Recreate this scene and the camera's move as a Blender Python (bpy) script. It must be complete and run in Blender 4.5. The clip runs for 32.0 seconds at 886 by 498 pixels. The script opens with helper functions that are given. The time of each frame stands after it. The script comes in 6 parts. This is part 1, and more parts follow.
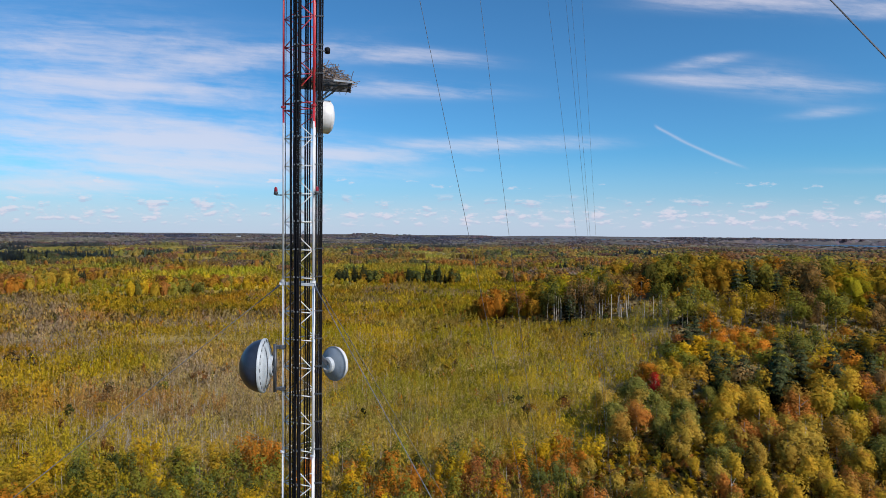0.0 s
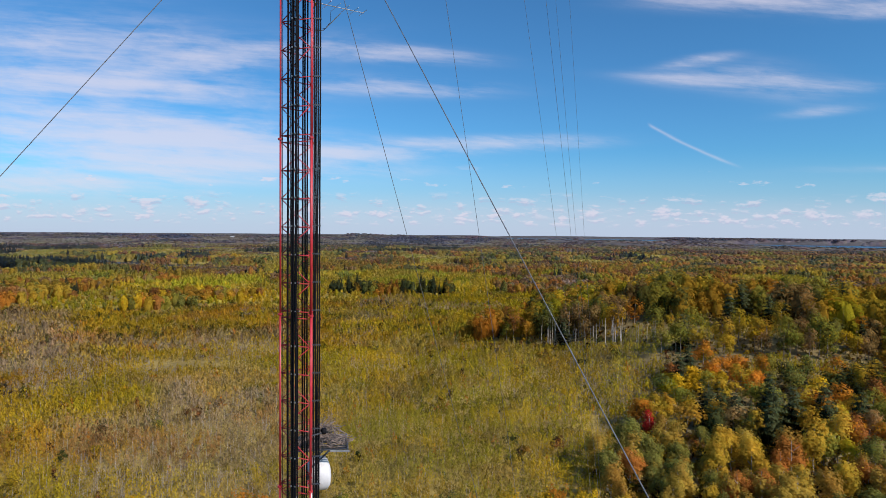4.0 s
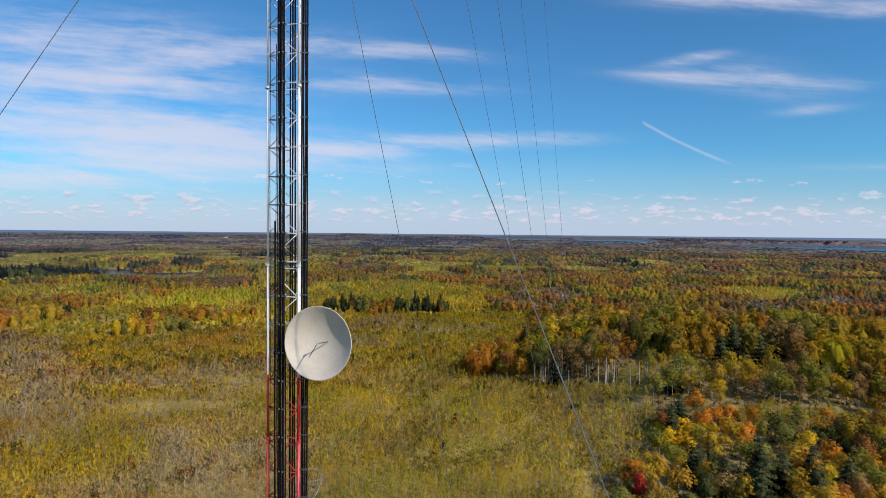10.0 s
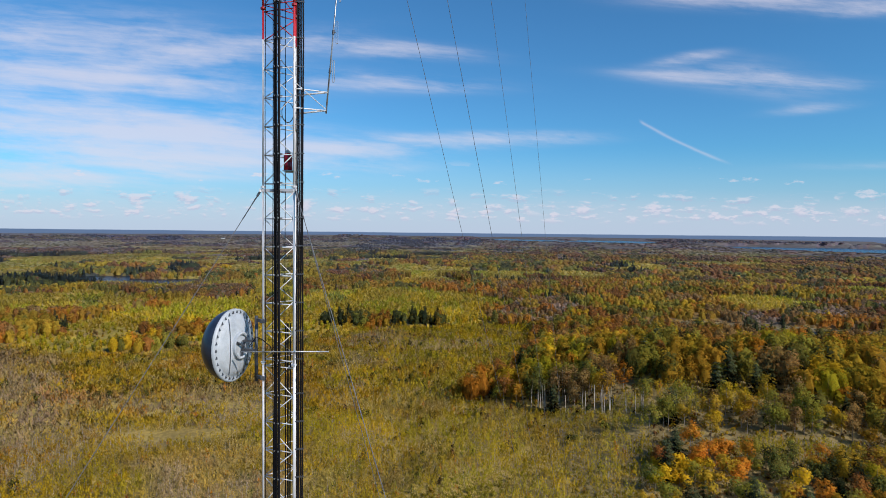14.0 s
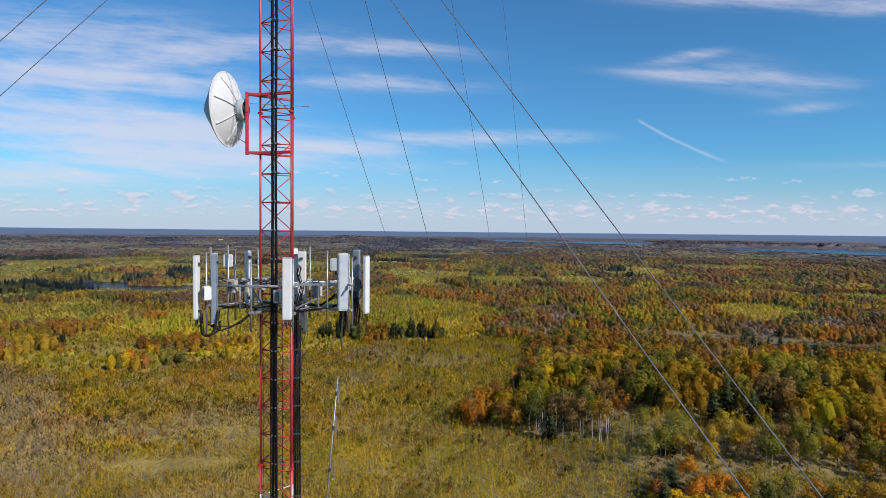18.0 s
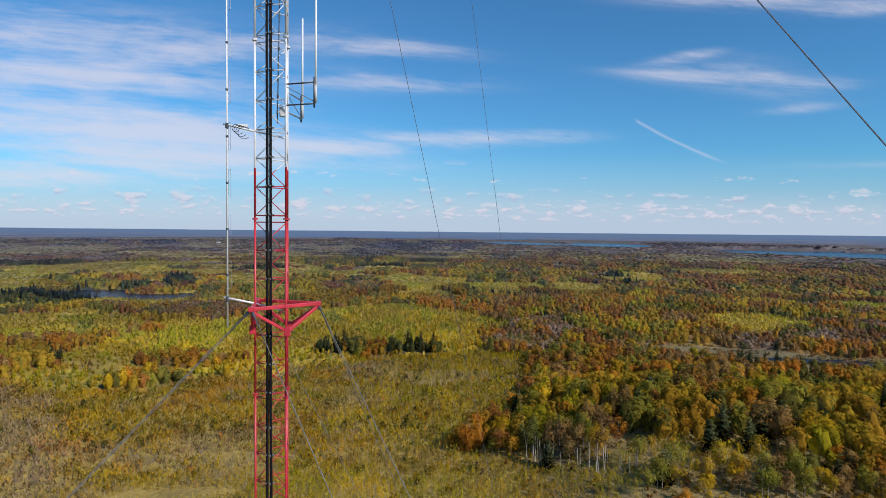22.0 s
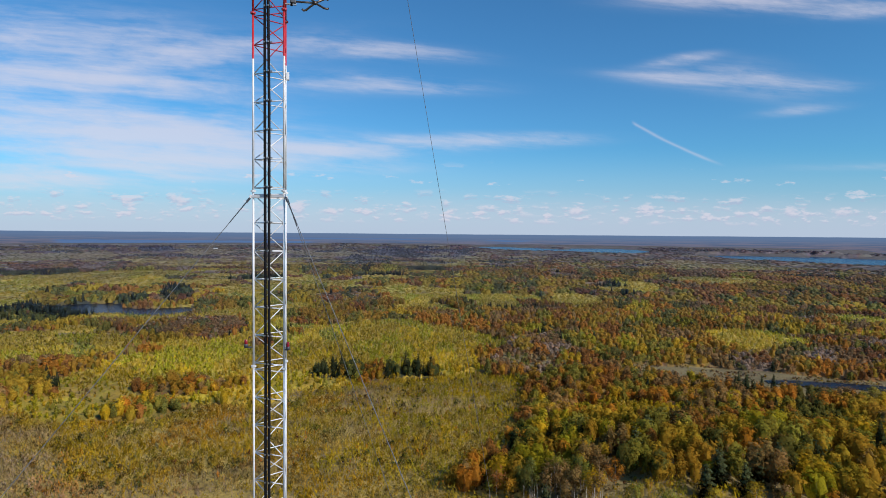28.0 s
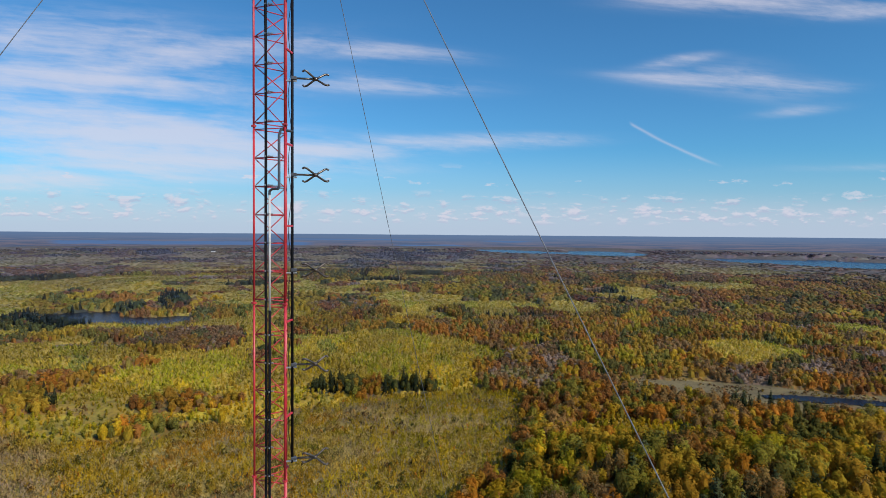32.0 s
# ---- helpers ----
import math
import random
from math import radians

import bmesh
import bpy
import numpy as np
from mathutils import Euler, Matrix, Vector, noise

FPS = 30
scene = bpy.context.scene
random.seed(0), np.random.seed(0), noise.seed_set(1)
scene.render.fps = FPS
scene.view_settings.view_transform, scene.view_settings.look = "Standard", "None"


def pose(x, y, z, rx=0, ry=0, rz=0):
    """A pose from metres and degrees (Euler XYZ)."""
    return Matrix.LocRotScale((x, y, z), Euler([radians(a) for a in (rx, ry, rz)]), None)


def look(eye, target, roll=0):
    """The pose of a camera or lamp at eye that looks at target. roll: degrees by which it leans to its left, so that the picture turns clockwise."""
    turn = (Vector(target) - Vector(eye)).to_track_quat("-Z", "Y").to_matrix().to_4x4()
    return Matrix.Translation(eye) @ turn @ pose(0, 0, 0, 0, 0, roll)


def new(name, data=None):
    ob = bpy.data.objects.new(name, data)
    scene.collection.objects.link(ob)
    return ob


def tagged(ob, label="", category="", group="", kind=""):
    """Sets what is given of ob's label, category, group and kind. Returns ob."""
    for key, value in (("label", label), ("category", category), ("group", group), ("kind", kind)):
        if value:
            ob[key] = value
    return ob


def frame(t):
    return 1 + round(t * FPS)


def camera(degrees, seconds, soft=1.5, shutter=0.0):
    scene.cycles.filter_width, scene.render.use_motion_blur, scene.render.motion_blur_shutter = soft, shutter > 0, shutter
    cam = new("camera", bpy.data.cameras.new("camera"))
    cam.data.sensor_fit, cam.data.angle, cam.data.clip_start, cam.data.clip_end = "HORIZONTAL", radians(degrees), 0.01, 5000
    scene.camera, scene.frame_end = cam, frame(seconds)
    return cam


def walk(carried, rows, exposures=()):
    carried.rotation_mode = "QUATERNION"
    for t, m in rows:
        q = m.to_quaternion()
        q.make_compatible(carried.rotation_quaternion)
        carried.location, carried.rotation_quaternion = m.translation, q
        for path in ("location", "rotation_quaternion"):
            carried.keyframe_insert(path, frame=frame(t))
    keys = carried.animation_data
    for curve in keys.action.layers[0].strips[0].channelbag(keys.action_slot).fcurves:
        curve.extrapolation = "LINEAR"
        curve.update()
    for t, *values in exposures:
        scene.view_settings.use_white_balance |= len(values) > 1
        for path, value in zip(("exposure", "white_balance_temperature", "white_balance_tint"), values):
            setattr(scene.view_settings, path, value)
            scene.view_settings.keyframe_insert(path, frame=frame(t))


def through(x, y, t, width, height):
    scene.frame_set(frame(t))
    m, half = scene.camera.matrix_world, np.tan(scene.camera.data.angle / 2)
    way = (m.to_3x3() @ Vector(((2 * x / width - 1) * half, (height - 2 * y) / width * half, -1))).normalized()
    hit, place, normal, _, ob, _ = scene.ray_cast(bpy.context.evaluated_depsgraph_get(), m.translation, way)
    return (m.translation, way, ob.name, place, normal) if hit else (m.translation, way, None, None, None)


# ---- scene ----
FOV = 73.7
cam = camera(FOV, 32.0, soft=0.75)


def view(x, y, z, yaw, pitch, roll):
    """Camera pose from a place, a heading to the right of north, a tilt downward and a lean."""
    a, p = radians(yaw), radians(pitch)
    way = Vector((math.sin(a) * math.cos(p), math.cos(a) * math.cos(p), -math.sin(p)))
    return look((x, y, z), Vector((x, y, z)) + way * 10, roll)


PATH = [
    (0.0, 5.50, -20.87, 55.59, -1.50, 1.43, 0.50),
    (1.0, 5.47, -20.80, 59.17, -1.42, 1.47, 0.50),
    (2.0, 5.42, -20.75, 62.28, -1.30, 1.50, 0.50),
    (3.0, 5.31, -20.72, 65.65, -1.09, 1.52, 0.50),
    (3.5, 5.32, -20.70, 67.30, -1.02, 1.55, 0.50),
    (6.0, 5.35, -20.62, 76.23, -0.72, 1.66, 0.52),
    (7.0, 5.38, -20.62, 79.98, -0.65, 1.70, 0.53),
    (8.0, 5.43, -20.63, 83.90, -0.57, 1.75, 0.54),
    (9.0, 5.50, -20.63, 87.83, -0.49, 1.80, 0.55),
    (11.0, 5.57, -20.63, 95.63, -0.35, 1.86, 0.56),
    (13.0, 5.60, -20.63, 103.45, -0.23, 1.92, 0.57),
    (14.5, 5.60, -20.61, 109.36, -0.12, 1.97, 0.57),
    (16.5, 5.60, -20.58, 117.25, -0.03, 2.04, 0.57),
    (19.0, 5.62, -20.54, 127.16, 0.06, 2.06, 0.57),
    (21.0, 5.68, -20.55, 135.05, 0.17, 2.06, 0.56),
    (23.0, 5.73, -20.56, 142.92, 0.28, 2.04, 0.54),
    (25.5, 5.69, -20.60, 152.55, 0.37, 1.90, 0.50),
    (28.0, 5.73, -20.72, 162.34, 0.46, 1.83, 0.47),
    (30.0, 5.65, -20.68, 170.29, 0.54, 1.80, 0.46),
    (32.0, 5.62, -20.68, 178.37, 0.66, 1.76, 0.45),
]
walk(cam, [(t, view(*v)) for t, *v in PATH], ((0.0, -0.02, 6510, 16), (3.5, -0.03, 6490, 17), (5.5, -0.03, 6320, 21), (7.0, -0.03, 6350, 20), (8.2, -0.03, 6500, 16), (12.0, -0.03, 6500, 16), (32.0, -0.10, 6470, 15)))

# ---- world, sun ----
SUN_AZ, SUN_EL = 131.0, 36.0  # compass bearing of the sun (north = +Y) and height
world = bpy.data.worlds.new("world")
scene.world = world
world.use_nodes = True
wt = world.node_tree
wt.nodes.clear()


class Nodes:
    """Short hand for building node trees."""

    def __init__(self, tree):
        self.tree = tree

    def add(self, kind, **props):
        n = self.tree.nodes.new(kind)
        for k, v in props.items():
            if k == "operation":
                n.operation = v
            elif k == "blend_type":
                n.blend_type = v
            elif k == "data_type":
                n.data_type = v
        return n

    def put(self, socket, value):
        if isinstance(value, bpy.types.NodeSocket):
            self.tree.links.new(value, socket)
        else:
            socket.default_value = value

    def math(self, op, a, b=0.0, c=None, clamp=False):
        n = self.add("ShaderNodeMath", operation=op)
        n.use_clamp = clamp
        self.put(n.inputs[0], a)
        self.put(n.inputs[1], b)
        if c is not None:
            self.put(n.inputs[2], c)
        return n.outputs[0]

    def vmath(self, op, a, b=(0, 0, 0)):
        n = self.add("ShaderNodeVectorMath", operation=op)
        self.put(n.inputs[0], a)
        self.put(n.inputs[1], b)
        return n.outputs[0]

    def xyz(self, x, y, z=0.0):
        n = self.add("ShaderNodeCombineXYZ")
        self.put(n.inputs[0], x), self.put(n.inputs[1], y), self.put(n.inputs[2], z)
        return n.outputs[0]

    def split(self, v):
        n = self.add("ShaderNodeSeparateXYZ")
        self.put(n.inputs[0], v)
        return n.outputs[0], n.outputs[1], n.outputs[2]

    def noise(self, v, scale=5.0, detail=3.0, rough=0.5, lac=2.0):
        n = self.add("ShaderNodeTexNoise")
        self.put(n.inputs["Vector"], v)
        n.inputs["Scale"].default_value = scale
        n.inputs["Detail"].default_value = detail
        n.inputs["Roughness"].default_value = rough
        n.inputs["Lacunarity"].default_value = lac
        return n.outputs[0]

    def ramp(self, f, lo, hi, a=0.0, b=1.0):
        n = self.add("ShaderNodeMapRange")
        n.interpolation_type = "SMOOTHSTEP"
        self.put(n.inputs[0], f)
        for i, v in enumerate((lo, hi, a, b)):
            self.put(n.inputs[i + 1], v)
        return n.outputs[0]

    def mix(self, f, a, b, mode="MIX"):
        n = self.add("ShaderNodeMix", data_type="RGBA", blend_type=mode)
        self.put(n.inputs["Factor"], f)
        ins = [s for s in n.inputs if s.type == "RGBA"]
        self.put(ins[0], a if isinstance(a, bpy.types.NodeSocket) else (*a, 1))
        self.put(ins[1], b if isinstance(b, bpy.types.NodeSocket) else (*b, 1))
        return [s for s in n.outputs if s.type == "RGBA"][0]


w = Nodes(wt)
sky = wt.nodes.new("ShaderNodeTexSky")
sky.sky_type = "NISHITA"
sky.sun_disc = False
sky.sun_elevation, sky.sun_rotation = radians(SUN_EL), radians(SUN_AZ)
sky.altitude, sky.air_density, sky.dust_density, sky.ozone_density = 400, 1.0, 0.6, 2.5
tc = wt.nodes.new("ShaderNodeTexCoord")
dx, dy, dz = w.split(tc.outputs["Generated"])
ady = w.math("MAXIMUM", w.math("ABSOLUTE", dy), 0.12)
U, V = w.math("DIVIDE", dx, ady), w.math("DIVIDE", dz, ady)


def blob(cx, cy, rx, ry, tilt=0.0, power=1.0):
    """Soft ellipse of cloud in the plane of view (thousandths of the distance)."""
    c, s = math.cos(radians(tilt)), math.sin(radians(tilt))
    a = w.math("SUBTRACT", U, cx / 1000)
    b = w.math("SUBTRACT", V, cy / 1000)
    p = w.math("DIVIDE", w.math("ADD", w.math("MULTIPLY", a, c), w.math("MULTIPLY", b, s)), rx / 1000)
    q = w.math("DIVIDE", w.math("SUBTRACT", w.math("MULTIPLY", b, c), w.math("MULTIPLY", a, s)), ry / 1000)
    d = w.math("ADD", w.math("MULTIPLY", p, p), w.math("MULTIPLY", q, q))
    return w.math("MULTIPLY", w.math("POWER", 2.718, w.math("MULTIPLY", d, -1.0)), power)


warp = w.noise(w.xyz(w.math("MULTIPLY", U, 2.0), w.math("MULTIPLY", V, 5.0), 3.1), 1.0, 4, 0.55)
streak = w.noise(w.xyz(w.math("ADD", w.math("MULTIPLY", U, 1.6), w.math("MULTIPLY", warp, 0.5)),
                       w.math("ADD", w.math("MULTIPLY", V, 19.0), w.math("MULTIPLY", U, 1.2)), 0.7), 1.6, 7, 0.58)
fine = w.noise(w.xyz(w.math("ADD", w.math("MULTIPLY", U, 7.0), w.math("MULTIPLY", warp, 2.0)), w.math("ADD", w.math("MULTIPLY", V, 30.0), w.math("MULTIPLY", U, 3.0)), 5.0), 1.5, 8, 0.62)
cover = None
CIRRUS = ((-590, 280, 310, 100, -6, 0.60), (-420, 285, 300, 22, 10, 0.4), (-520, 158, 360, 34, -4, 1.0), (-450, 112, 340, 22, -2, 0.65), (-640, 190, 420, 170, 0, 0.22),
          (-70, 298, 140, 16, -3, 0.8), (-70, 245, 160, 16, -2, 0.85), (110, 153, 170, 13, 1, 0.6), (-60, 140, 260, 16, 3, 0.45), (-700, 80, 260, 30, 0, 0.6))
WISPS = ((490, 404, 190, 26, 4, 0.85), (585, 398, 95, 22, 8, 0.6), (700, 372, 110, 12, 6, 0.35), (350, 262, 150, 14, -2, 0.26), (465, 266, 140, 30, 5, 0.30), (560, 246, 120, 32, -4, 0.34),
         (405, 291, 62, 10, 8, 0.50), (610, 206, 90, 10, 6, 0.38), (660, 248, 80, 14, 2, 0.34), (800, 385, 250, 30, 0, 0.4), (680, 112, 170, 10, 2, 0.35))
for c in CIRRUS + WISPS:
    b = blob(*c)
    cover = b if cover is None else w.math("ADD", cover, b)
feather = w.math("ADD", w.math("MULTIPLY", w.math("SUBTRACT", streak, 0.5), 2.3), w.math("MULTIPLY", w.math("SUBTRACT", fine, 0.5), 1.3))
cir = w.math("MULTIPLY", w.ramp(w.math("ADD", cover, w.math("MULTIPLY", feather, w.ramp(cover, 0.02, 0.6))), 0.04, 1.45), 0.92)
# vapour trail
tt = w.math("SUBTRACT", U, 0.325)
trail_v = w.math("ADD", w.math("ADD", 0.186, w.math("MULTIPLY", tt, -0.56)), w.math("MULTIPLY", w.math("MULTIPLY", tt, tt), 0.7))
trail_w = w.math("DIVIDE", w.math("SUBTRACT", w.math("ADD", V, w.math("MULTIPLY", fine, 0.004)), trail_v), 0.0026)
trail = w.math("MULTIPLY", w.math("POWER", 2.718, w.math("MULTIPLY", w.math("MULTIPLY", trail_w, trail_w), -1.0)),
               w.math("MULTIPLY", w.ramp(U, 0.322, 0.332), w.ramp(U, 0.49, 0.44)))
# small heaps of cloud above the horizon: bright tops, grey flat bases, smaller and closer towards the horizon
def heaps(u_scale, v_scale, seed, lo, hi, v0, v1, v2, v3, drop=0.0):
    n_ = w.noise(w.xyz(w.math("MULTIPLY", U, u_scale), w.math("MULTIPLY", w.math("ADD", V, drop), v_scale), seed), 1.0, 5, 0.55)
    return w.math("MULTIPLY", w.ramp(n_, lo, hi), w.math("MULTIPLY", w.ramp(V, v0, v1), w.ramp(V, v3, v2)))


puff = w.math("MAXIMUM", heaps(36.0, 105.0, 9.0, 0.52, 0.66, 0.010, 0.020, 0.036, 0.046), heaps(24.0, 66.0, 4.0, 0.54, 0.66, 0.022, 0.034, 0.056, 0.072))
puff2 = heaps(15.0, 40.0, 2.0, 0.62, 0.69, 0.05, 0.06, 0.085, 0.12)
below = w.math("MAXIMUM", heaps(24.0, 66.0, 4.0, 0.54, 0.66, 0.018, 0.030, 0.052, 0.066, 0.005), heaps(36.0, 105.0, 9.0, 0.52, 0.66, 0.008, 0.016, 0.032, 0.042, 0.003))
veil = w.math("MULTIPLY", w.ramp(V, 0.075, 0.02), 0.35)
cloud = w.math("ADD", w.math("ADD", cir, w.math("MULTIPLY", trail, 0.42)), w.math("ADD", veil, w.math("MULTIPLY", w.math("ADD", puff, puff2), 0.72)), clamp=True)
hz = w.math("MULTIPLY", w.ramp(V, 0.15, -0.02), 0.85)
SKY_GAIN = 0.102
tint = w.mix(1.0, sky.outputs[0], (0.413, 0.985, 1.275), "MULTIPLY")
lit = w.vmath("SCALE", tint)
lit.node.inputs["Scale"].default_value = SKY_GAIN
base = w.mix(hz, lit, (0.43, 0.575, 0.75))
shade = w.mix(w.math("MULTIPLY", below, 0.55), base, (0.42, 0.48, 0.66))
withcloud = w.mix(w.math("MULTIPLY", cloud, 0.78), shade, (0.74, 0.745, 0.82))
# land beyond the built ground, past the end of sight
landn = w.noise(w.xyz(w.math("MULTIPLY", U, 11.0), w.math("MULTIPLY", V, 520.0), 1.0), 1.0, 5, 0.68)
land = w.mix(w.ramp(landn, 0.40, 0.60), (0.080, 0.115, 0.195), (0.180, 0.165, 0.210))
# haze put into the land colour, bluer towards the horizon
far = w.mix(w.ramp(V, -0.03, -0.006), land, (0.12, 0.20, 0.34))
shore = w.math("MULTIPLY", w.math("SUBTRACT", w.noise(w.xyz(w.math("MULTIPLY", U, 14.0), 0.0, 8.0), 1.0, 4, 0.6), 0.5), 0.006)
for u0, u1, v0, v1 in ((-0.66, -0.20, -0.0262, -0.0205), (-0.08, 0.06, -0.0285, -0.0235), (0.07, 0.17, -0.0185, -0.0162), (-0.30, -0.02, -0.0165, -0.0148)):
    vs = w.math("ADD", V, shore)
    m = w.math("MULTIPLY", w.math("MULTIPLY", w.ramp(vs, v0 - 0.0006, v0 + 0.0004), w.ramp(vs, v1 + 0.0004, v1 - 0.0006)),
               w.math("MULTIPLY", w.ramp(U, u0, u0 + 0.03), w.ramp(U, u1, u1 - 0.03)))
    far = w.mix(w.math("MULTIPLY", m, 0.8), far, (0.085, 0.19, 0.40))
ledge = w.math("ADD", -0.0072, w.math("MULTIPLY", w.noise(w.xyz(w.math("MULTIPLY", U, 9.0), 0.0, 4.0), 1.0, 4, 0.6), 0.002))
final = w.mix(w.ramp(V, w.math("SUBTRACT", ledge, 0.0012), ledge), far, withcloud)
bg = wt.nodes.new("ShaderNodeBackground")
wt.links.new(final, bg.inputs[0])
bg.inputs[1].default_value = 1.0
wo = wt.nodes.new("ShaderNodeOutputWorld")
wt.links.new(bg.outputs[0], wo.inputs[0])

sun = new("sun", bpy.data.lights.new("sun", "SUN"))
sun.data.energy, sun.data.angle, sun.data.color = 4.9, radians(0.53), (1.0, 0.93, 0.82)
sa, se = radians(SUN_AZ), radians(SUN_EL)
sun.matrix_world = look((0, 0, 260), (-math.sin(sa) * math.cos(se) * 50, -math.cos(sa) * math.cos(se) * 50, 260 - math.sin(se) * 50))
scene.view_settings.exposure = 0.0

# ---- materials ----
def material(name, color, rough=0.6, metal=0.0, vary=0.15, scale=3.0, bump=0.0, dark=None, spec=0.5):
    """Painted, galvanised, rubber or plastic surface with stains at two scales."""
    m = bpy.data.materials.new(name)
    m.use_nodes = True
    n = Nodes(m.node_tree)
    bs = m.node_tree.nodes["Principled BSDF"]
    geo = n.add("ShaderNodeTexCoord").outputs["Object"]
    big, small = n.noise(geo, scale, 4, 0.6), n.noise(geo, scale * 9, 3, 0.6)
    f = n.math("ADD", n.math("MULTIPLY", big, 0.65), n.math("MULTIPLY", small, 0.35))
    lo = dark or tuple(c * (1 - 2.2 * vary) for c in color)
    hi = tuple(min(1.0, c * (1 + vary)) for c in color)
    m.node_tree.links.new(n.mix(n.ramp(f, 0.3, 0.65), lo, hi), bs.inputs["Base Color"])
    bs.inputs["Roughness"].default_value = rough
    bs.inputs["Metallic"].default_value = metal
    bs.inputs["Specular IOR Level"].default_value = spec
    if bump:
        b = n.add("ShaderNodeBump")
        b.inputs["Strength"].default_value = bump
        b.inputs["Distance"].default_value = 0.01
        m.node_tree.links.new(small, b.inputs["Height"])
        m.node_tree.links.new(b.outputs[0], bs.inputs["Normal"])
    return m


def banded_paint():
    """Aviation paint: bands of red and white, 27.2 m each, worn to grey steel in spots."""
    m = bpy.data.materials.new("tower_paint")
    m.use_nodes = True
    n = Nodes(m.node_tree)
    bs = m.node_tree.nodes["Principled BSDF"]
    pos = n.add("ShaderNodeNewGeometry").outputs["Position"]
    z = n.split(pos)[2]
    cyc = n.math("FRACT", n.math("DIVIDE", n.math("SUBTRACT", z, 59.45), 54.36))
    isred = n.math("LESS_THAN", cyc, 0.5)
    stain, grain = n.noise(pos, 2.3, 4, 0.6), n.noise(pos, 26, 3, 0.6)
    red = n.mix(n.ramp(stain, 0.3, 0.7), (0.42, 0.020, 0.030), (0.53, 0.037, 0.048))
    white = n.mix(n.ramp(stain, 0.3, 0.7), (0.58, 0.60, 0.63), (0.72, 0.73, 0.74))
    col = n.mix(isred, white, red)
    col = n.mix(n.ramp(grain, 0.66, 0.74, 0, 0.5), col, (0.30, 0.29, 0.28))
    m.node_tree.links.new(col, bs.inputs["Base Color"])
    bs.inputs["Roughness"].default_value = 0.42
    return m


PAINT = banded_paint()
RED = material("red_steel_paint", (0.50, 0.028, 0.046), 0.45, vary=0.12)
GALV = material("galvanised_steel", (0.36, 0.38, 0.40), 0.42, 0.6, 0.22, 4, 0.1)
DARKSTEEL = material("dark_steel", (0.075, 0.085, 0.10), 0.5, 0.4, 0.2, 4)
COAX = material("black_cable_jacket", (0.007, 0.007, 0.009), 0.65, vary=0.3, scale=2, spec=0.12)
CABLE = material("thin_cable_jacket", (0.012, 0.012, 0.014), 0.6, vary=0.3, spec=0.2)
# grey with the shade of the mast put into the colour
SHADEGREY = material("shaded_grey_paint", (0.20, 0.25, 0.31), 0.5, vary=0.1)
COVER = material("blue_grey_cover", (0.06, 0.085, 0.125), 0.45, vary=0.15)
GUY = material("guy_strand_steel", (0.15, 0.16, 0.18), 0.6, 0.1, 0.2)
WHITE = material("white_dish_paint", (0.62, 0.63, 0.64), 0.45, vary=0.05, scale=1.4)
BEIGE = material("weathered_ivory_paint", (0.62, 0.55, 0.44), 0.5, vary=0.06, scale=1.1)
RADOME = material("dark_radome_fabric", (0.022, 0.030, 0.050), 0.38, vary=0.2)
PALEBLUE = material("pale_grey_paint", (0.40, 0.445, 0.48), 0.5, vary=0.08)
PANEL = material("white_plastic_radome", (0.66, 0.67, 0.67), 0.4, vary=0.04)
GREYBOX = material("light_grey_casting", (0.50, 0.50, 0.48), 0.5, vary=0.1, bump=0.1)
BOXTAN = material("weathered_tan_casting", (0.44, 0.41, 0.34), 0.55, vary=0.12)
LAMPRED = material("red_lamp_glass", (0.22, 0.008, 0.018), 0.15, vary=0.1)
STICK = material("weathered_sticks", (0.21, 0.165, 0.14), 0.85, vary=0.35, scale=6)
BRONZE = material("weathered_bronze_tube", (0.13, 0.11, 0.095), 0.38, 0.7, 0.25, 8)
CONCRETE = material("concrete", (0.42, 0.41, 0.38), 0.85, vary=0.15, bump=0.3)


# ---- mesh helpers ----
def part(name, bm, mat, parent=None, label=""):
    me = bpy.data.meshes.new(name)
    bm.to_mesh(me)
    bm.free()
    me.materials.append(mat)
    ob = new(name, me)
    ob.parent = parent
    return tagged(ob, label)


def smooth(ob):
    for p in ob.data.polygons:
        p.use_smooth = True
    return ob


def thing(name, label, category, group="", m=None, kind=""):
    ob = new(name)
    ob.empty_display_size = 0.2
    if m is not None:
        ob.matrix_world = m
    return tagged(ob, label, category, group, kind)


def rod(bm, p, q, r, n=8, r2=None, caps=True):
    """A round bar from p to q."""
    p, q = Vector(p), Vector(q)
    d = q - p
    turn = d.to_track_quat("Z", "Y").to_matrix().to_4x4()
    bmesh.ops.create_cone(bm, cap_ends=caps, segments=n, radius1=r, radius2=r if r2 is None else r2, depth=d.length,
                          matrix=Matrix.Translation((p + q) / 2) @ turn)
    return bm


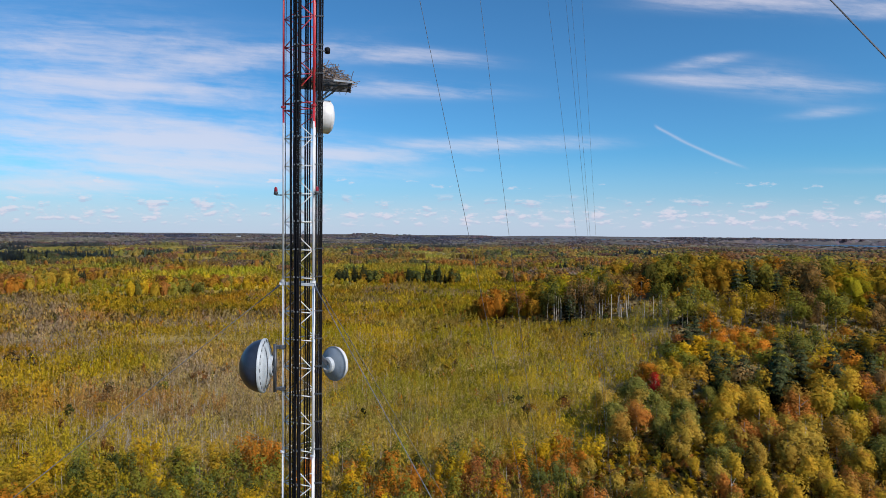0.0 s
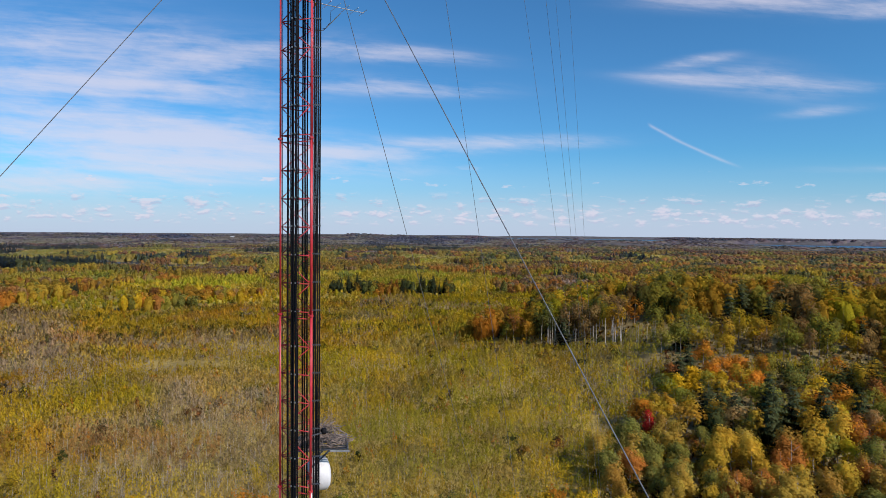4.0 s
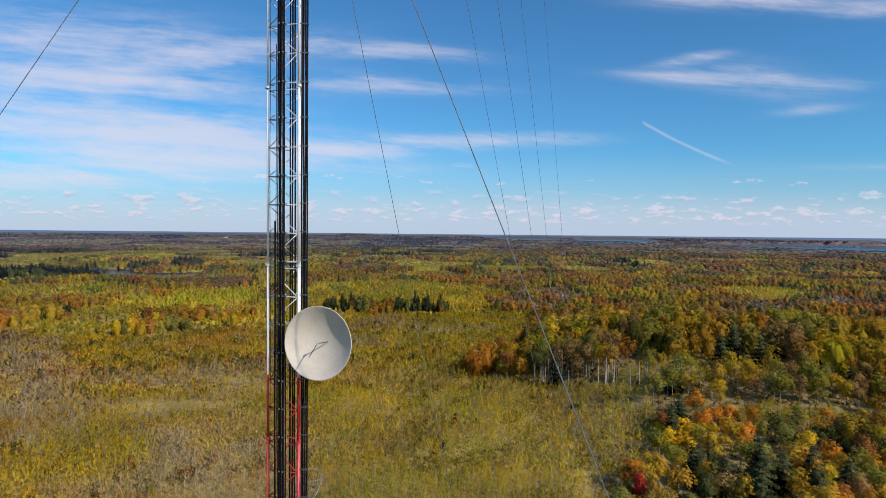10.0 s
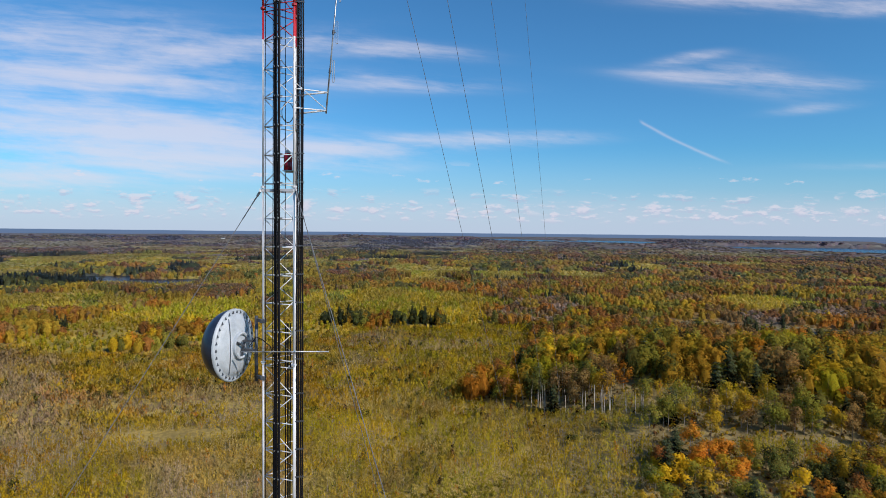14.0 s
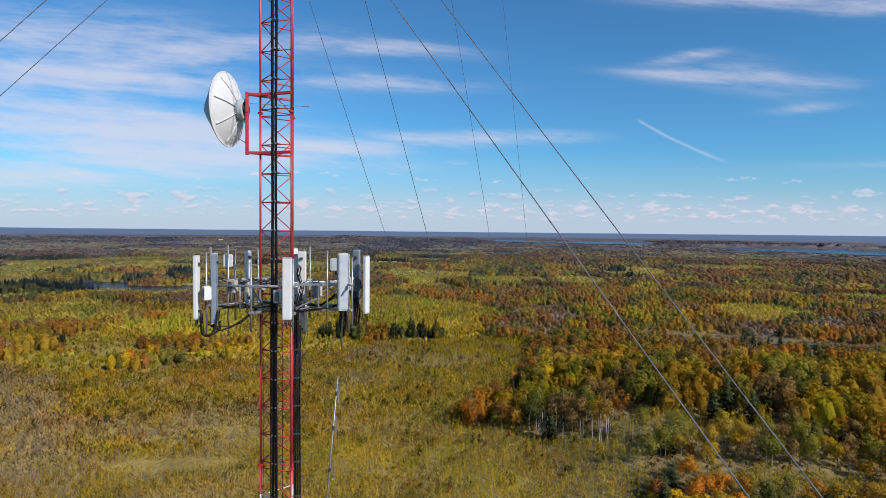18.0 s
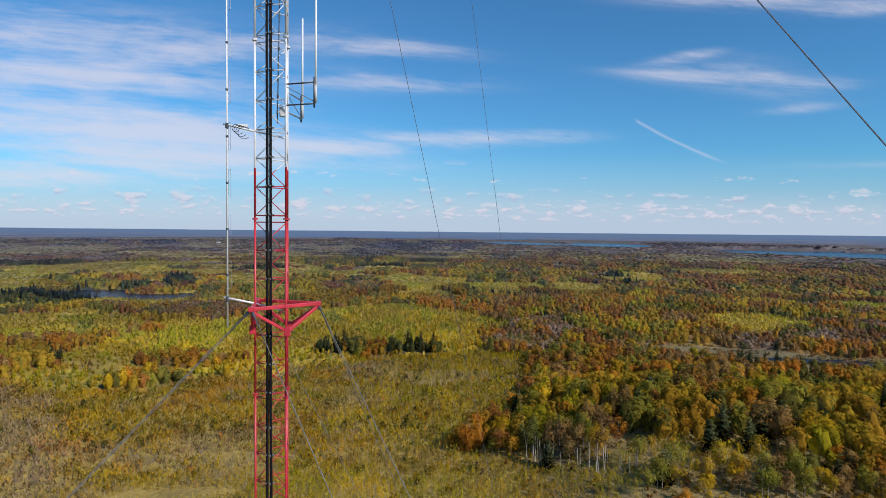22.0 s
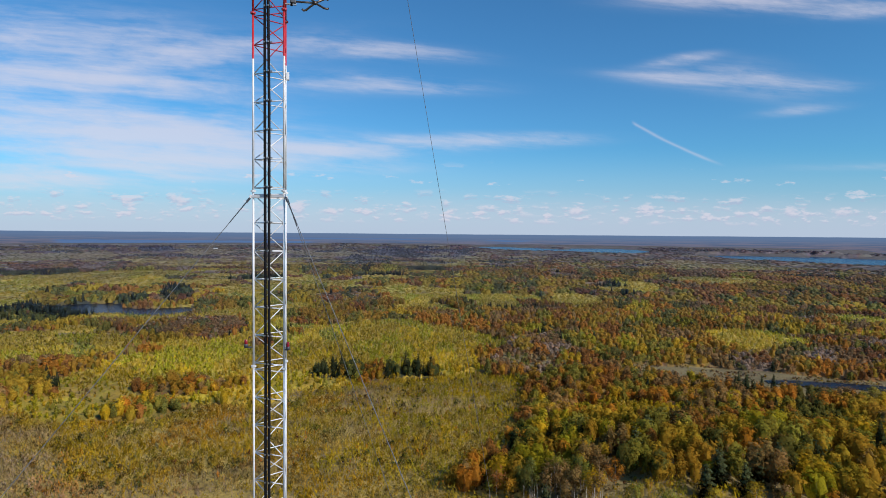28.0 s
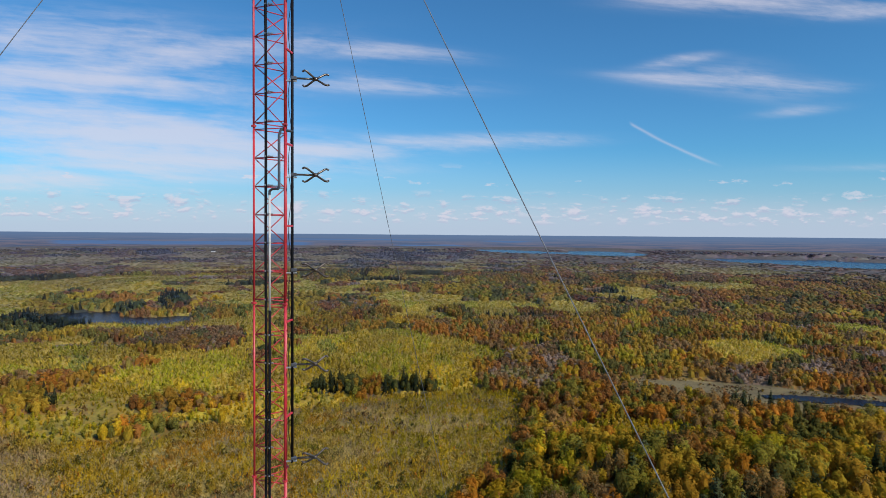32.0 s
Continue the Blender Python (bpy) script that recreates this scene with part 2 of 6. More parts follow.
def tube(bm, pts, r, n=6):
    """A bent round bar through points."""
    pts = [Vector(p) for p in pts]
    rings = []
    for i, p in enumerate(pts):
        d = (pts[min(i + 1, len(pts) - 1)] - pts[max(i - 1, 0)]).normalized()
        side = d.orthogonal().normalized() if not rings else (last - d * last.dot(d)).normalized()
        last = side
        up = d.cross(side)
        rings.append([bm.verts.new(p + (side * math.cos(2 * math.pi * k / n) + up * math.sin(2 * math.pi * k / n)) * r) for k in range(n)])
    for a, b in zip(rings, rings[1:]):
        for k in range(n):
            bm.faces.new((a[k], a[(k + 1) % n], b[(k + 1) % n], b[k]))
    bm.faces.new(rings[0][::-1]), bm.faces.new(rings[-1])
    return bm


def box(bm, c, size, m=None, bevel=0.0):
    out = bmesh.ops.create_cube(bm, size=1.0, matrix=(m or Matrix()) @ Matrix.Translation(c) @ Matrix.Diagonal((*size, 1)))
    if bevel:
        edges = list({e for v in out["verts"] for e in v.link_edges})
        bmesh.ops.bevel(bm, geom=edges, offset=bevel, segments=2, affect="EDGES", profile=0.5)
    return bm


def lathe(bm, prof, n=40, m=None, close=False):
    """Turn a profile of (radius, height) round z."""
    m = m or Matrix()
    rings = []
    for r, h in prof:
        if r < 1e-5:
            rings.append([bm.verts.new(m @ Vector((0, 0, h)))])
        else:
            rings.append([bm.verts.new(m @ Vector((r * math.cos(2 * math.pi * k / n), r * math.sin(2 * math.pi * k / n), h))) for k in range(n)])
    for a, b in zip(rings, rings[1:]):
        for k in range(n):
            l = (k + 1) % n
            f = [a[k % len(a)], a[l % len(a)], b[l % len(b)], b[k % len(b)]]
            f = list(dict.fromkeys(f))
            if len(f) > 2:
                bm.faces.new(f)
    return bm


# ---- tower plan: a to the right, b away, seen square on to the walk ----
FACE = 1.22
RAD = FACE / math.sqrt(3)
TURN = radians(12.2)
RX, RY = (math.cos(TURN), math.sin(TURN)), (-math.sin(TURN), math.cos(TURN))


def T(a, b, z):
    return Vector((a * RX[0] + b * RY[0], a * RX[1] + b * RY[1], z))


TM = Matrix.Rotation(TURN, 4, "Z")
LEG = {"A": (-RAD, 0.0), "B": (RAD / 2, -FACE / 2), "C": (RAD / 2, FACE / 2)}
SEC, Z0 = 6.096, 60.0


def flange(k):
    return Z0 + SEC * k

# ---- ground ----
def vnoise(x, y, scale, seed):
    """Smooth value noise in the plane, 0 to 1."""
    x, y = np.asarray(x, float) / scale, np.asarray(y, float) / scale
    i, j = np.floor(x).astype(np.int64), np.floor(y).astype(np.int64)
    fx, fy = x - i, y - j
    fx, fy = fx * fx * (3 - 2 * fx), fy * fy * (3 - 2 * fy)

    def h(a, b):
        n = (a * 374761393 + b * 668265263 + seed * 974711) & 0x7FFFFFFF
        n = ((n ^ (n >> 13)) * 1274126177) & 0x7FFFFFFF
        return ((n ^ (n >> 16)) & 0xFFFF) / 65535.0
    return (h(i, j) * (1 - fx) + h(i + 1, j) * fx) * (1 - fy) + (h(i, j + 1) * (1 - fx) + h(i + 1, j + 1) * fx) * fy


def fnoise(x, y, scale, seed):
    return 0.55 * vnoise(x, y, scale, seed) + 0.3 * vnoise(x, y, scale / 2.3, seed + 7) + 0.15 * vnoise(x, y, scale / 5.1, seed + 13)


def ell(x, y, cx, cy, rx, ry, turn=0.0, ragged=0.35, seed=5):
    """1 inside a ragged ellipse, 0 outside."""
    c, s = math.cos(radians(turn)), math.sin(radians(turn))
    p, q = ((x - cx) * c + (y - cy) * s) / rx, ((y - cy) * c - (x - cx) * s) / ry
    d = np.sqrt(p * p + q * q) + ragged * (fnoise(x, y, 0.5 * min(rx, ry) + 8, seed) - 0.5) * 2
    return np.clip((1.08 - d) / 0.16, 0, 1)


POND_Z, MARSH_Z, LAKE_Z, LAKE2_Z = -0.4, -0.4, 10.0, 29.0


def water_masks(x, y, grow=1.0):
    pond = np.maximum(ell(x, y, -655, 1165, 140, 80, -4, 0.12), ell(x, y, -530, 1135, 60, 62, 0, 0.1))
    pond = pond * (1 - ell(x, y, -585, 1205, 62, 40, 0, 0.1))
    marsh = ell(x, y, 445, 600, 74, 10, -14, 0.3)
    lake = np.maximum.reduce([ell(x, y, 1960, 3560, 350 * grow, 360 * grow, 0, 0.12), ell(x, y, 2450, 3300, 560 * grow, 600 * grow, 0, 0.1),
                              ell(x, y, 3050, 3150, 750 * grow, 800 * grow, 0, 0.1)])
    lake = lake * (1 - ell(x, y, 2250, 3900, 420, 90, -10, 0.3)) * (1 - ell(x, y, 2750, 3550, 260, 60, -10, 0.3))
    lake2 = np.maximum(ell(x, y, 590, 4400, 560 * grow, 250 * grow, 118, 0.1), ell(x, y, 1170, 4150, 290 * grow, 520 * grow, -8, 0.12))
    return pond, marsh, lake, lake2


def ground_z(x, y):
    r = np.hypot(x, y)
    z = np.interp(r, [0, 2400, 3300, 3900, 4950], [0, -4, -2, 20, 49.0])
    z = z + (fnoise(x, y, 260, 3) - 0.5) * 7 * np.clip((r - 60) / 500, 0, 1)
    z = z + 27 * np.exp(-((x - 150) / np.where(x < 150, 82, 190)) ** 2 - ((y - 345) / np.where(y < 345, 98, 110)) ** 2)
    z = z + 15 * np.clip(1 - np.hypot((x + 700) / 330, (y - 4450) / 400), 0, 1)
    # the land lies level round each lake
    for m, h in zip(water_masks(x, y, 1.35)[2:], (LAKE_Z, LAKE2_Z)):
        z = z * (1 - m) + np.maximum(z, h + 0.7) * m
    pond, marsh, lake, lake2 = water_masks(x, y)
    for m, h in ((pond, POND_Z), (marsh, MARSH_Z), (lake, LAKE_Z), (lake2, LAKE2_Z)):
        z = z * (1 - m) + (h - 1.2) * m
    return z


def lake_side(x, y):
    """Low open land before the lakes."""
    return np.maximum.reduce([ell(x, y, 2000, 3250, 650, 650), ell(x, y, 2700, 2900, 1000, 900), ell(x, y, 620, 4100, 420, 560), ell(x, y, 1170, 3800, 420, 650)])


def meadow_mask(x, y):
    m = np.maximum(ell(x, y, 360, 640, 125, 36, -22, 0.25), ell(x, y, 520, 585, 120, 36, -12, 0.25))
    m = np.maximum(m, 0.55 * ell(x, y, 125, 725, 40, 60, 20, 0.35))
    m = np.maximum(m, ell(x, y, -520, 880, 60, 22, 0, 0.3))
    m = np.maximum(m, ell(x, y, -390, 1060, 60, 12, 0, 0.3))
    return m


def np_mesh(name, verts, faces, mat, colors=None, lie=None):
    """Mesh from arrays; faces all with the same number of corners; colors and leaf directions one for each face."""
    me = bpy.data.meshes.new(name)
    n, k = faces.shape
    me.vertices.add(len(verts))
    me.vertices.foreach_set("co", np.ascontiguousarray(verts, np.float32).ravel())
    me.loops.add(n * k)
    me.loops.foreach_set("vertex_index", np.ascontiguousarray(faces, np.int32).ravel())
    me.polygons.add(n)
    me.polygons.foreach_set("loop_start", np.arange(0, n * k, k, dtype=np.int32))
    if colors is not None:
        at = me.attributes.new("tone", "FLOAT_COLOR", "FACE")
        c = np.ones((n, 4), np.float32)
        c[:, :3] = colors
        at.data.foreach_set("color", c.ravel())
    if lie is not None:
        at = me.attributes.new("lie", "FLOAT_VECTOR", "FACE")
        at.data.foreach_set("vector", np.ascontiguousarray(lie, np.float32).ravel())
    me.update(calc_edges=True)
    me.materials.append(mat)
    return me


def leaf_material(name, through=0.5, dense=0.64):
    """Foliage: colour of its kind, soft relief of leaf masses, light passing through thin leaves."""
    m = bpy.data.materials.new(name)
    m.use_nodes = True
    n = Nodes(m.node_tree)
    m.node_tree.nodes.clear()
    at = n.add("ShaderNodeAttribute")
    at.attribute_name = "tone"
    geo = n.add("ShaderNodeNewGeometry")
    rnd, pos = geo.outputs["Random Per Island"], geo.outputs["Position"]
    grain = n.ramp(n.noise(pos, 1.1, 3, 0.65), 0.36, 0.64, 0.84, 1.16)
    col = n.mix(1.0, at.outputs["Color"], n.mix(rnd, (0.94, 0.95, 0.95), (1.06, 1.05, 1.05)), "MULTIPLY")
    col = n.vmath("SCALE", col)
    m.node_tree.links.new(grain, col.node.inputs["Scale"])
    d, t, mx, out = (n.add(k) for k in ("ShaderNodeBsdfDiffuse", "ShaderNodeBsdfTranslucent", "ShaderNodeMixShader", "ShaderNodeOutputMaterial"))
    links = m.node_tree.links
    links.new(col, d.inputs[0]), links.new(col, t.inputs[0])
    lie = n.add("ShaderNodeAttribute")
    lie.attribute_name = "lie"
    turn = n.add("ShaderNodeVectorTransform")
    turn.vector_type, turn.convert_from, turn.convert_to = "NORMAL", "OBJECT", "WORLD"
    links.new(lie.outputs["Vector"], turn.inputs[0])
    links.new(turn.outputs[0], d.inputs["Normal"]), links.new(turn.outputs[0], t.inputs["Normal"])
    mx.inputs[0].default_value = through
    links.new(d.outputs[0], mx.inputs[1]), links.new(t.outputs[0], mx.inputs[2])
    gap, porous = n.add("ShaderNodeBsdfTransparent"), n.add("ShaderNodeMixShader")
    links.new(gap.outputs[0], porous.inputs[1]), links.new(mx.outputs[0], porous.inputs[2])
    porous.inputs[0].default_value = dense
    links.new(porous.outputs[0], out.inputs[0])
    return m


LEAF = leaf_material("autumn_leaves")
NEEDLE = leaf_material("needles", 0.12)
BARK = material("pale_bark", (0.42, 0.39, 0.34), 0.85, vary=0.25, scale=2, bump=0.3)
BARKG = material("grey_bark", (0.19, 0.165, 0.14), 0.9, vary=0.3, scale=2, bump=0.3)
BARKD = material("dark_bark", (0.065, 0.05, 0.042), 0.9, vary=0.3, scale=2, bump=0.3)


def ground_material(name="forest_floor", relief=0.3, fine=0.5):
    """Leaf litter, grass or far leaf canopy: colour of the place broken up at three scales."""
    m = bpy.data.materials.new(name)
    m.use_nodes = True
    n = Nodes(m.node_tree)
    bs = m.node_tree.nodes["Principled BSDF"]
    at = n.add("ShaderNodeAttribute")
    at.attribute_name = "tone"
    pos = n.add("ShaderNodeNewGeometry").outputs["Position"]
    a, b, c = n.noise(pos, 0.035, 5, 0.6), n.noise(pos, fine, 4, 0.6), n.noise(pos, 0.006, 5, 0.65)
    f = n.math("ADD", n.math("ADD", n.math("MULTIPLY", a, 0.4), n.math("MULTIPLY", b, 0.35)), n.math("MULTIPLY", c, 0.25))
    col = n.mix(1.0, at.outputs["Color"], n.mix(n.ramp(f, 0.36, 0.64), (0.55, 0.52, 0.5), (1.35, 1.3, 1.2)), "MULTIPLY")
    m.node_tree.links.new(col, bs.inputs["Base Color"])
    bs.inputs["Roughness"].default_value = 0.95
    bp = n.add("ShaderNodeBump")
    bp.inputs["Strength"].default_value, bp.inputs["Distance"].default_value = 0.6, relief
    m.node_tree.links.new(b, bp.inputs["Height"])
    m.node_tree.links.new(bp.outputs[0], bs.inputs["Normal"])
    return m


def water_material(name, gloss, color):
    m = bpy.data.materials.new(name)
    m.use_nodes = True
    n = Nodes(m.node_tree)
    bs = m.node_tree.nodes["Principled BSDF"]
    pos = n.add("ShaderNodeNewGeometry").outputs["Position"]
    bs.inputs["Base Color"].default_value = (*color, 1)
    bs.inputs["Roughness"].default_value = 0.25
    bs.inputs["Specular IOR Level"].default_value = gloss
    bp = n.add("ShaderNodeBump")
    bp.inputs["Strength"].default_value, bp.inputs["Distance"].default_value = 1.0, 0.8
    m.node_tree.links.new(n.noise(pos, 0.25, 4, 0.6), bp.inputs["Height"])
    m.node_tree.links.new(bp.outputs[0], bs.inputs["Normal"])
    return m


# second one, for pond and marsh: dark reflection of trees put into the colour
WATER, TREE_REFLECTION = water_material("lake_water", 0.2, (0.012, 0.035, 0.075)), water_material("painted_reflection_water", 0.06, (0.010, 0.014, 0.024))

rr = np.concatenate([[0.0], np.geomspace(25, 4950, 150)])
na = 420
ang = np.linspace(0, 2 * np.pi, na, endpoint=False)
gx, gy = (rr[:, None] * np.sin(ang)[None]).ravel(), (rr[:, None] * np.cos(ang)[None]).ravel()
gz = ground_z(gx, gy)
ii, jj = np.meshgrid(np.arange(len(rr) - 1), np.arange(na), indexing="ij")
quad = np.stack([ii * na + jj, ii * na + (jj + 1) % na, (ii + 1) * na + (jj + 1) % na, (ii + 1) * na + jj], -1).reshape(-1, 4)[:, ::-1]
fx_, fy_ = gx[quad].mean(1), gy[quad].mean(1)
mead = meadow_mask(fx_, fy_)[:, None]
gcol = np.array([0.22, 0.175, 0.070]) * (1 - mead) + np.array([0.155, 0.125, 0.055]) * mead
bush = ((fx_ < 60) & (fy_ < 560) & (fy_ > 0))[:, None]
gcol = np.where(bush, np.array([0.33, 0.245, 0.06]), gcol)
# distance haze painted into the ground colour
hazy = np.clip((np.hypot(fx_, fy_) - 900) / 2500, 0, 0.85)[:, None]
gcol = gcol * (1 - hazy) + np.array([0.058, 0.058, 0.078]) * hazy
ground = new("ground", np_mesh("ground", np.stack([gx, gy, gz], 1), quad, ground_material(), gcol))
tagged(ground, "wide flat forest floor with tan meadow clearings, reaching the horizon", "ground", kind="structure")
ground.data.polygons.foreach_set("use_smooth", np.ones(len(quad), bool))


def water(name, label, mask, x0, x1, y0, y1, step, z):
    """A level sheet of water that follows its shore."""
    xs, ys = np.arange(x0, x1, step), np.arange(y0, y1, step)
    X, Y = np.meshgrid(xs, ys, indexing="ij")
    keep = water_masks(X, Y)[mask] > 0.02
    keep = keep[:-1, :-1] | keep[1:, 1:] | keep[1:, :-1] | keep[:-1, 1:]
    i, j = np.nonzero(keep)
    ny = len(ys)
    q = np.stack([i * ny + j, (i + 1) * ny + j, (i + 1) * ny + j + 1, i * ny + j + 1], 1)
    v = np.stack([X.ravel(), Y.ravel(), np.full(X.size, z)], 1)
    used, inv = np.unique(q, return_inverse=True)
    ob = new(name, np_mesh(name, v[used], inv.reshape(q.shape), TREE_REFLECTION if mask < 2 else WATER))
    tagged(ob, label, "lake", kind="structure")


water("water_pond", "dark still forest pond with a wooded islet", 0, -940, -430, 1040, 1300, 7, POND_Z)
water("water_marsh", "shallow blue marsh pool beside a tan meadow", 1, 310, 560, 540, 680, 4, MARSH_Z)
water("water_lake", "broad blue lake behind the forest", 2, 1400, 4000, 2200, 4400, 28, LAKE_Z)
water("water_far_lake", "distant narrow blue lake at the edge of sight", 3, 0, 1700, 3450, 4900, 28, LAKE2_Z)

# ---- forest ----
RNG = np.random.default_rng(11)
TONES = {
    "olive": (0.385, 0.262, 0.044), "green": (0.205, 0.198, 0.044), "yellow": (0.50, 0.330, 0.036), "grey": (0.36, 0.27, 0.205),
    "orange": (0.44, 0.180, 0.038), "rust": (0.26, 0.108, 0.040), "dark": (0.115, 0.128, 0.040), "red": (0.46, 0.034, 0.026),
    "conifer": (0.052, 0.062, 0.027), "brown": (0.245, 0.152, 0.070), "gold": (0.375, 0.215, 0.040), "fresh": (0.335, 0.290, 0.036),
}
NAMES = list(TONES)
TONE = np.array([TONES[n] for n in NAMES])
LIGHTNESS = TONE @ np.array([[0.3], [0.6], [0.1]])
TONE = np.maximum(LIGHTNESS + (TONE - LIGHTNESS) * 1.09, 0.014)
CONIFER = NAMES.index("conifer")


def unit(v):
    return v / np.maximum(np.linalg.norm(v, axis=-1, keepdims=True), 1e-6)


def crowns(pos, height, radius, tone, conifer, n, size, low=0.10, rough=0.18):
    """Leaf clumps of many crowns: for each tree n small triangles round several boughs. Returns vertices, faces, colours, directions."""
    N = len(pos)
    nb = max(3, min(11, n // 9))
    d = unit(RNG.normal(size=(N, nb, 3)) + np.array([0, 0, 0.25]))
    reach = RNG.uniform(0.40, 0.74, (N, nb, 1))
    half = height * (1 - low) / 2
    mid = pos + np.stack([np.zeros(N), np.zeros(N), height * (1 + low) / 2], 1)
    scale = np.stack([radius, radius, half], 1)
    bough = d * reach
    hue = RNG.uniform(0.84, 1.16, (N, nb, 1)) * RNG.uniform(0.95, 1.05, (N, nb, 3))
    pick = RNG.integers(0, nb, (N, n))
    off = unit(RNG.normal(size=(N, n, 3)) + np.array([0, 0, 0.3])) * RNG.uniform(0.18, 0.46, (N, n, 1))
    loc = np.take_along_axis(bough, pick[..., None].repeat(3, 2), 1) + off
    leaf_hue = np.take_along_axis(hue, pick[..., None].repeat(3, 2), 1)
    normal = unit(unit(off) * 0.9 + loc * 0.9 + RNG.normal(size=(N, n, 3)) * 0.45 + np.array([0, 0, 0.5]))
    # conifers: tiers of drooping boughs round a cone
    h = 1 - np.sqrt(RNG.uniform(0.004, 1, (N, n)))
    h = np.where(RNG.random((N, n)) < 0.85, np.floor(h * 9) / 9 + RNG.normal(size=(N, n)) * 0.012, h)
    az = RNG.uniform(0, 2 * np.pi, (N, n))
    tier = 1 + 0.42 * np.sin(az * 3 + h * 40 + RNG.uniform(0, 6, (N, 1)))
    ra = (1.06 - h) ** 0.65 * RNG.uniform(0.06, 1.0, (N, n)) ** 0.6 * tier
    cl = np.stack([np.cos(az) * ra, np.sin(az) * ra, h * 2 - 1 - 0.10 * ra], -1)
    cn = unit(np.stack([np.cos(az) * 0.5, np.sin(az) * 0.5, np.full_like(az, 0.9)], -1) + RNG.normal(size=(N, n, 3)) * 0.4)
    cf = conifer[:, None, None]
    loc, normal = np.where(cf, cl, loc), np.where(cf, cn, normal)
    c = mid[:, None] + loc * scale[:, None]
    lie = unit(unit(loc) * 0.7 + unit(off) * np.where(cf, 0.0, 0.6) + np.array([0, 0, 0.12]) + RNG.normal(size=(N, n, 3)) * rough).reshape(-1, 3)
    t = unit(np.cross(normal, RNG.normal(size=(N, n, 3))))
    b = unit(np.cross(normal, t))
    s = size * RNG.uniform(0.55, 1.4, (N, n, 1)) * np.where(cf, 1.25, 1.0) * ((radius / radius.mean()) ** 0.5)[:, None, None]
    t, b = t * s, b * s * RNG.uniform(0.7, 1.2, (N, n, 1))
    v = np.stack([c + t * 1.0, c - t * 0.6 + b * 0.9, c - t * 0.6 - b * 0.9], 2).reshape(-1, 3)
    col = (tone[:, None] * leaf_hue * RNG.uniform(0.92, 1.08, (N, n, 1))).reshape(-1, 3)
    return v, np.arange(len(v)).reshape(-1, 3), col, lie


def domes(pos, height, radius, tone, conifer, sides=6, skirt=True, rough=0.22):
    """Lumpy closed leaf masses, one for each tree of a far wood or inside a crown: a peak and two or three uneven rings."""
    N = len(pos)
    rings = np.array([[0.83, 0.58], [0.50, 1.0], [0.16, 0.62]] if skirt else [[0.80, 0.66], [0.22, 1.0]])
    cone = np.array([[0.72, 0.36], [0.40, 0.74], [0.10, 1.0]] if skirt else [[0.62, 0.46], [0.08, 1.0]])
    R, cf = len(rings), conifer[:, None, None]
    k = np.arange(sides) * 2 * np.pi / sides
    az = k[None, None] + RNG.uniform(0, 6.3, (N, 1, 1)) + np.arange(R)[None, :, None] * np.pi / sides + RNG.normal(size=(N, R, sides)) * 0.16
    prof = np.where(cf[..., None], cone[None, :, None], rings[None, :, None])
    hz_ = prof[..., 0] * height[:, None, None] * RNG.uniform(0.90, 1.10, (N, R, sides))
    rr_ = prof[..., 1] * radius[:, None, None] * RNG.uniform(0.74, 1.22, (N, R, sides))
    ring = pos[:, None, None] + np.stack([np.cos(az) * rr_, np.sin(az) * rr_, hz_], -1)
    top = pos + np.stack([RNG.normal(size=N) * 0.1 * radius, RNG.normal(size=N) * 0.1 * radius, height], 1)
    v = np.concatenate([top[:, None], ring.reshape(N, R * sides, 3)], 1)
    f = [[0, 1 + i, 1 + (i + 1) % sides] for i in range(sides)]
    for r in range(R - 1):
        for i in range(sides):
            a, b = 1 + r * sides + i, 1 + r * sides + (i + 1) % sides
            c, d = a + sides, b + sides
            f += [[a, c, b], [b, c, d]]
    f = np.array(f)
    ctr = v[:, f].mean(2)
    mid = pos + np.stack([np.zeros(N), np.zeros(N), height * 0.42], 1)
    lie = unit(unit((ctr - mid[:, None]) / np.stack([radius, radius, height * 0.5], 1)[:, None]) + RNG.normal(size=ctr.shape) * rough)
    col = tone[:, None] * RNG.uniform(0.80, 1.20, (N, len(f), 1))
    faces = (np.arange(N)[:, None, None] * v.shape[1] + f[None]).reshape(-1, 3)
    return v.reshape(-1, 3), faces, col.reshape(-1, 3), lie.reshape(-1, 3)


def together(*sets):
    """Several sets of vertices, faces, colours and directions as one."""
    at = np.cumsum([0] + [len(q[0]) for q in sets[:-1]])
    return (np.concatenate([q[0] for q in sets]), np.concatenate([q[1] + a for q, a in zip(sets, at)]),
            np.concatenate([q[2] for q in sets]), np.concatenate([q[3] for q in sets]))


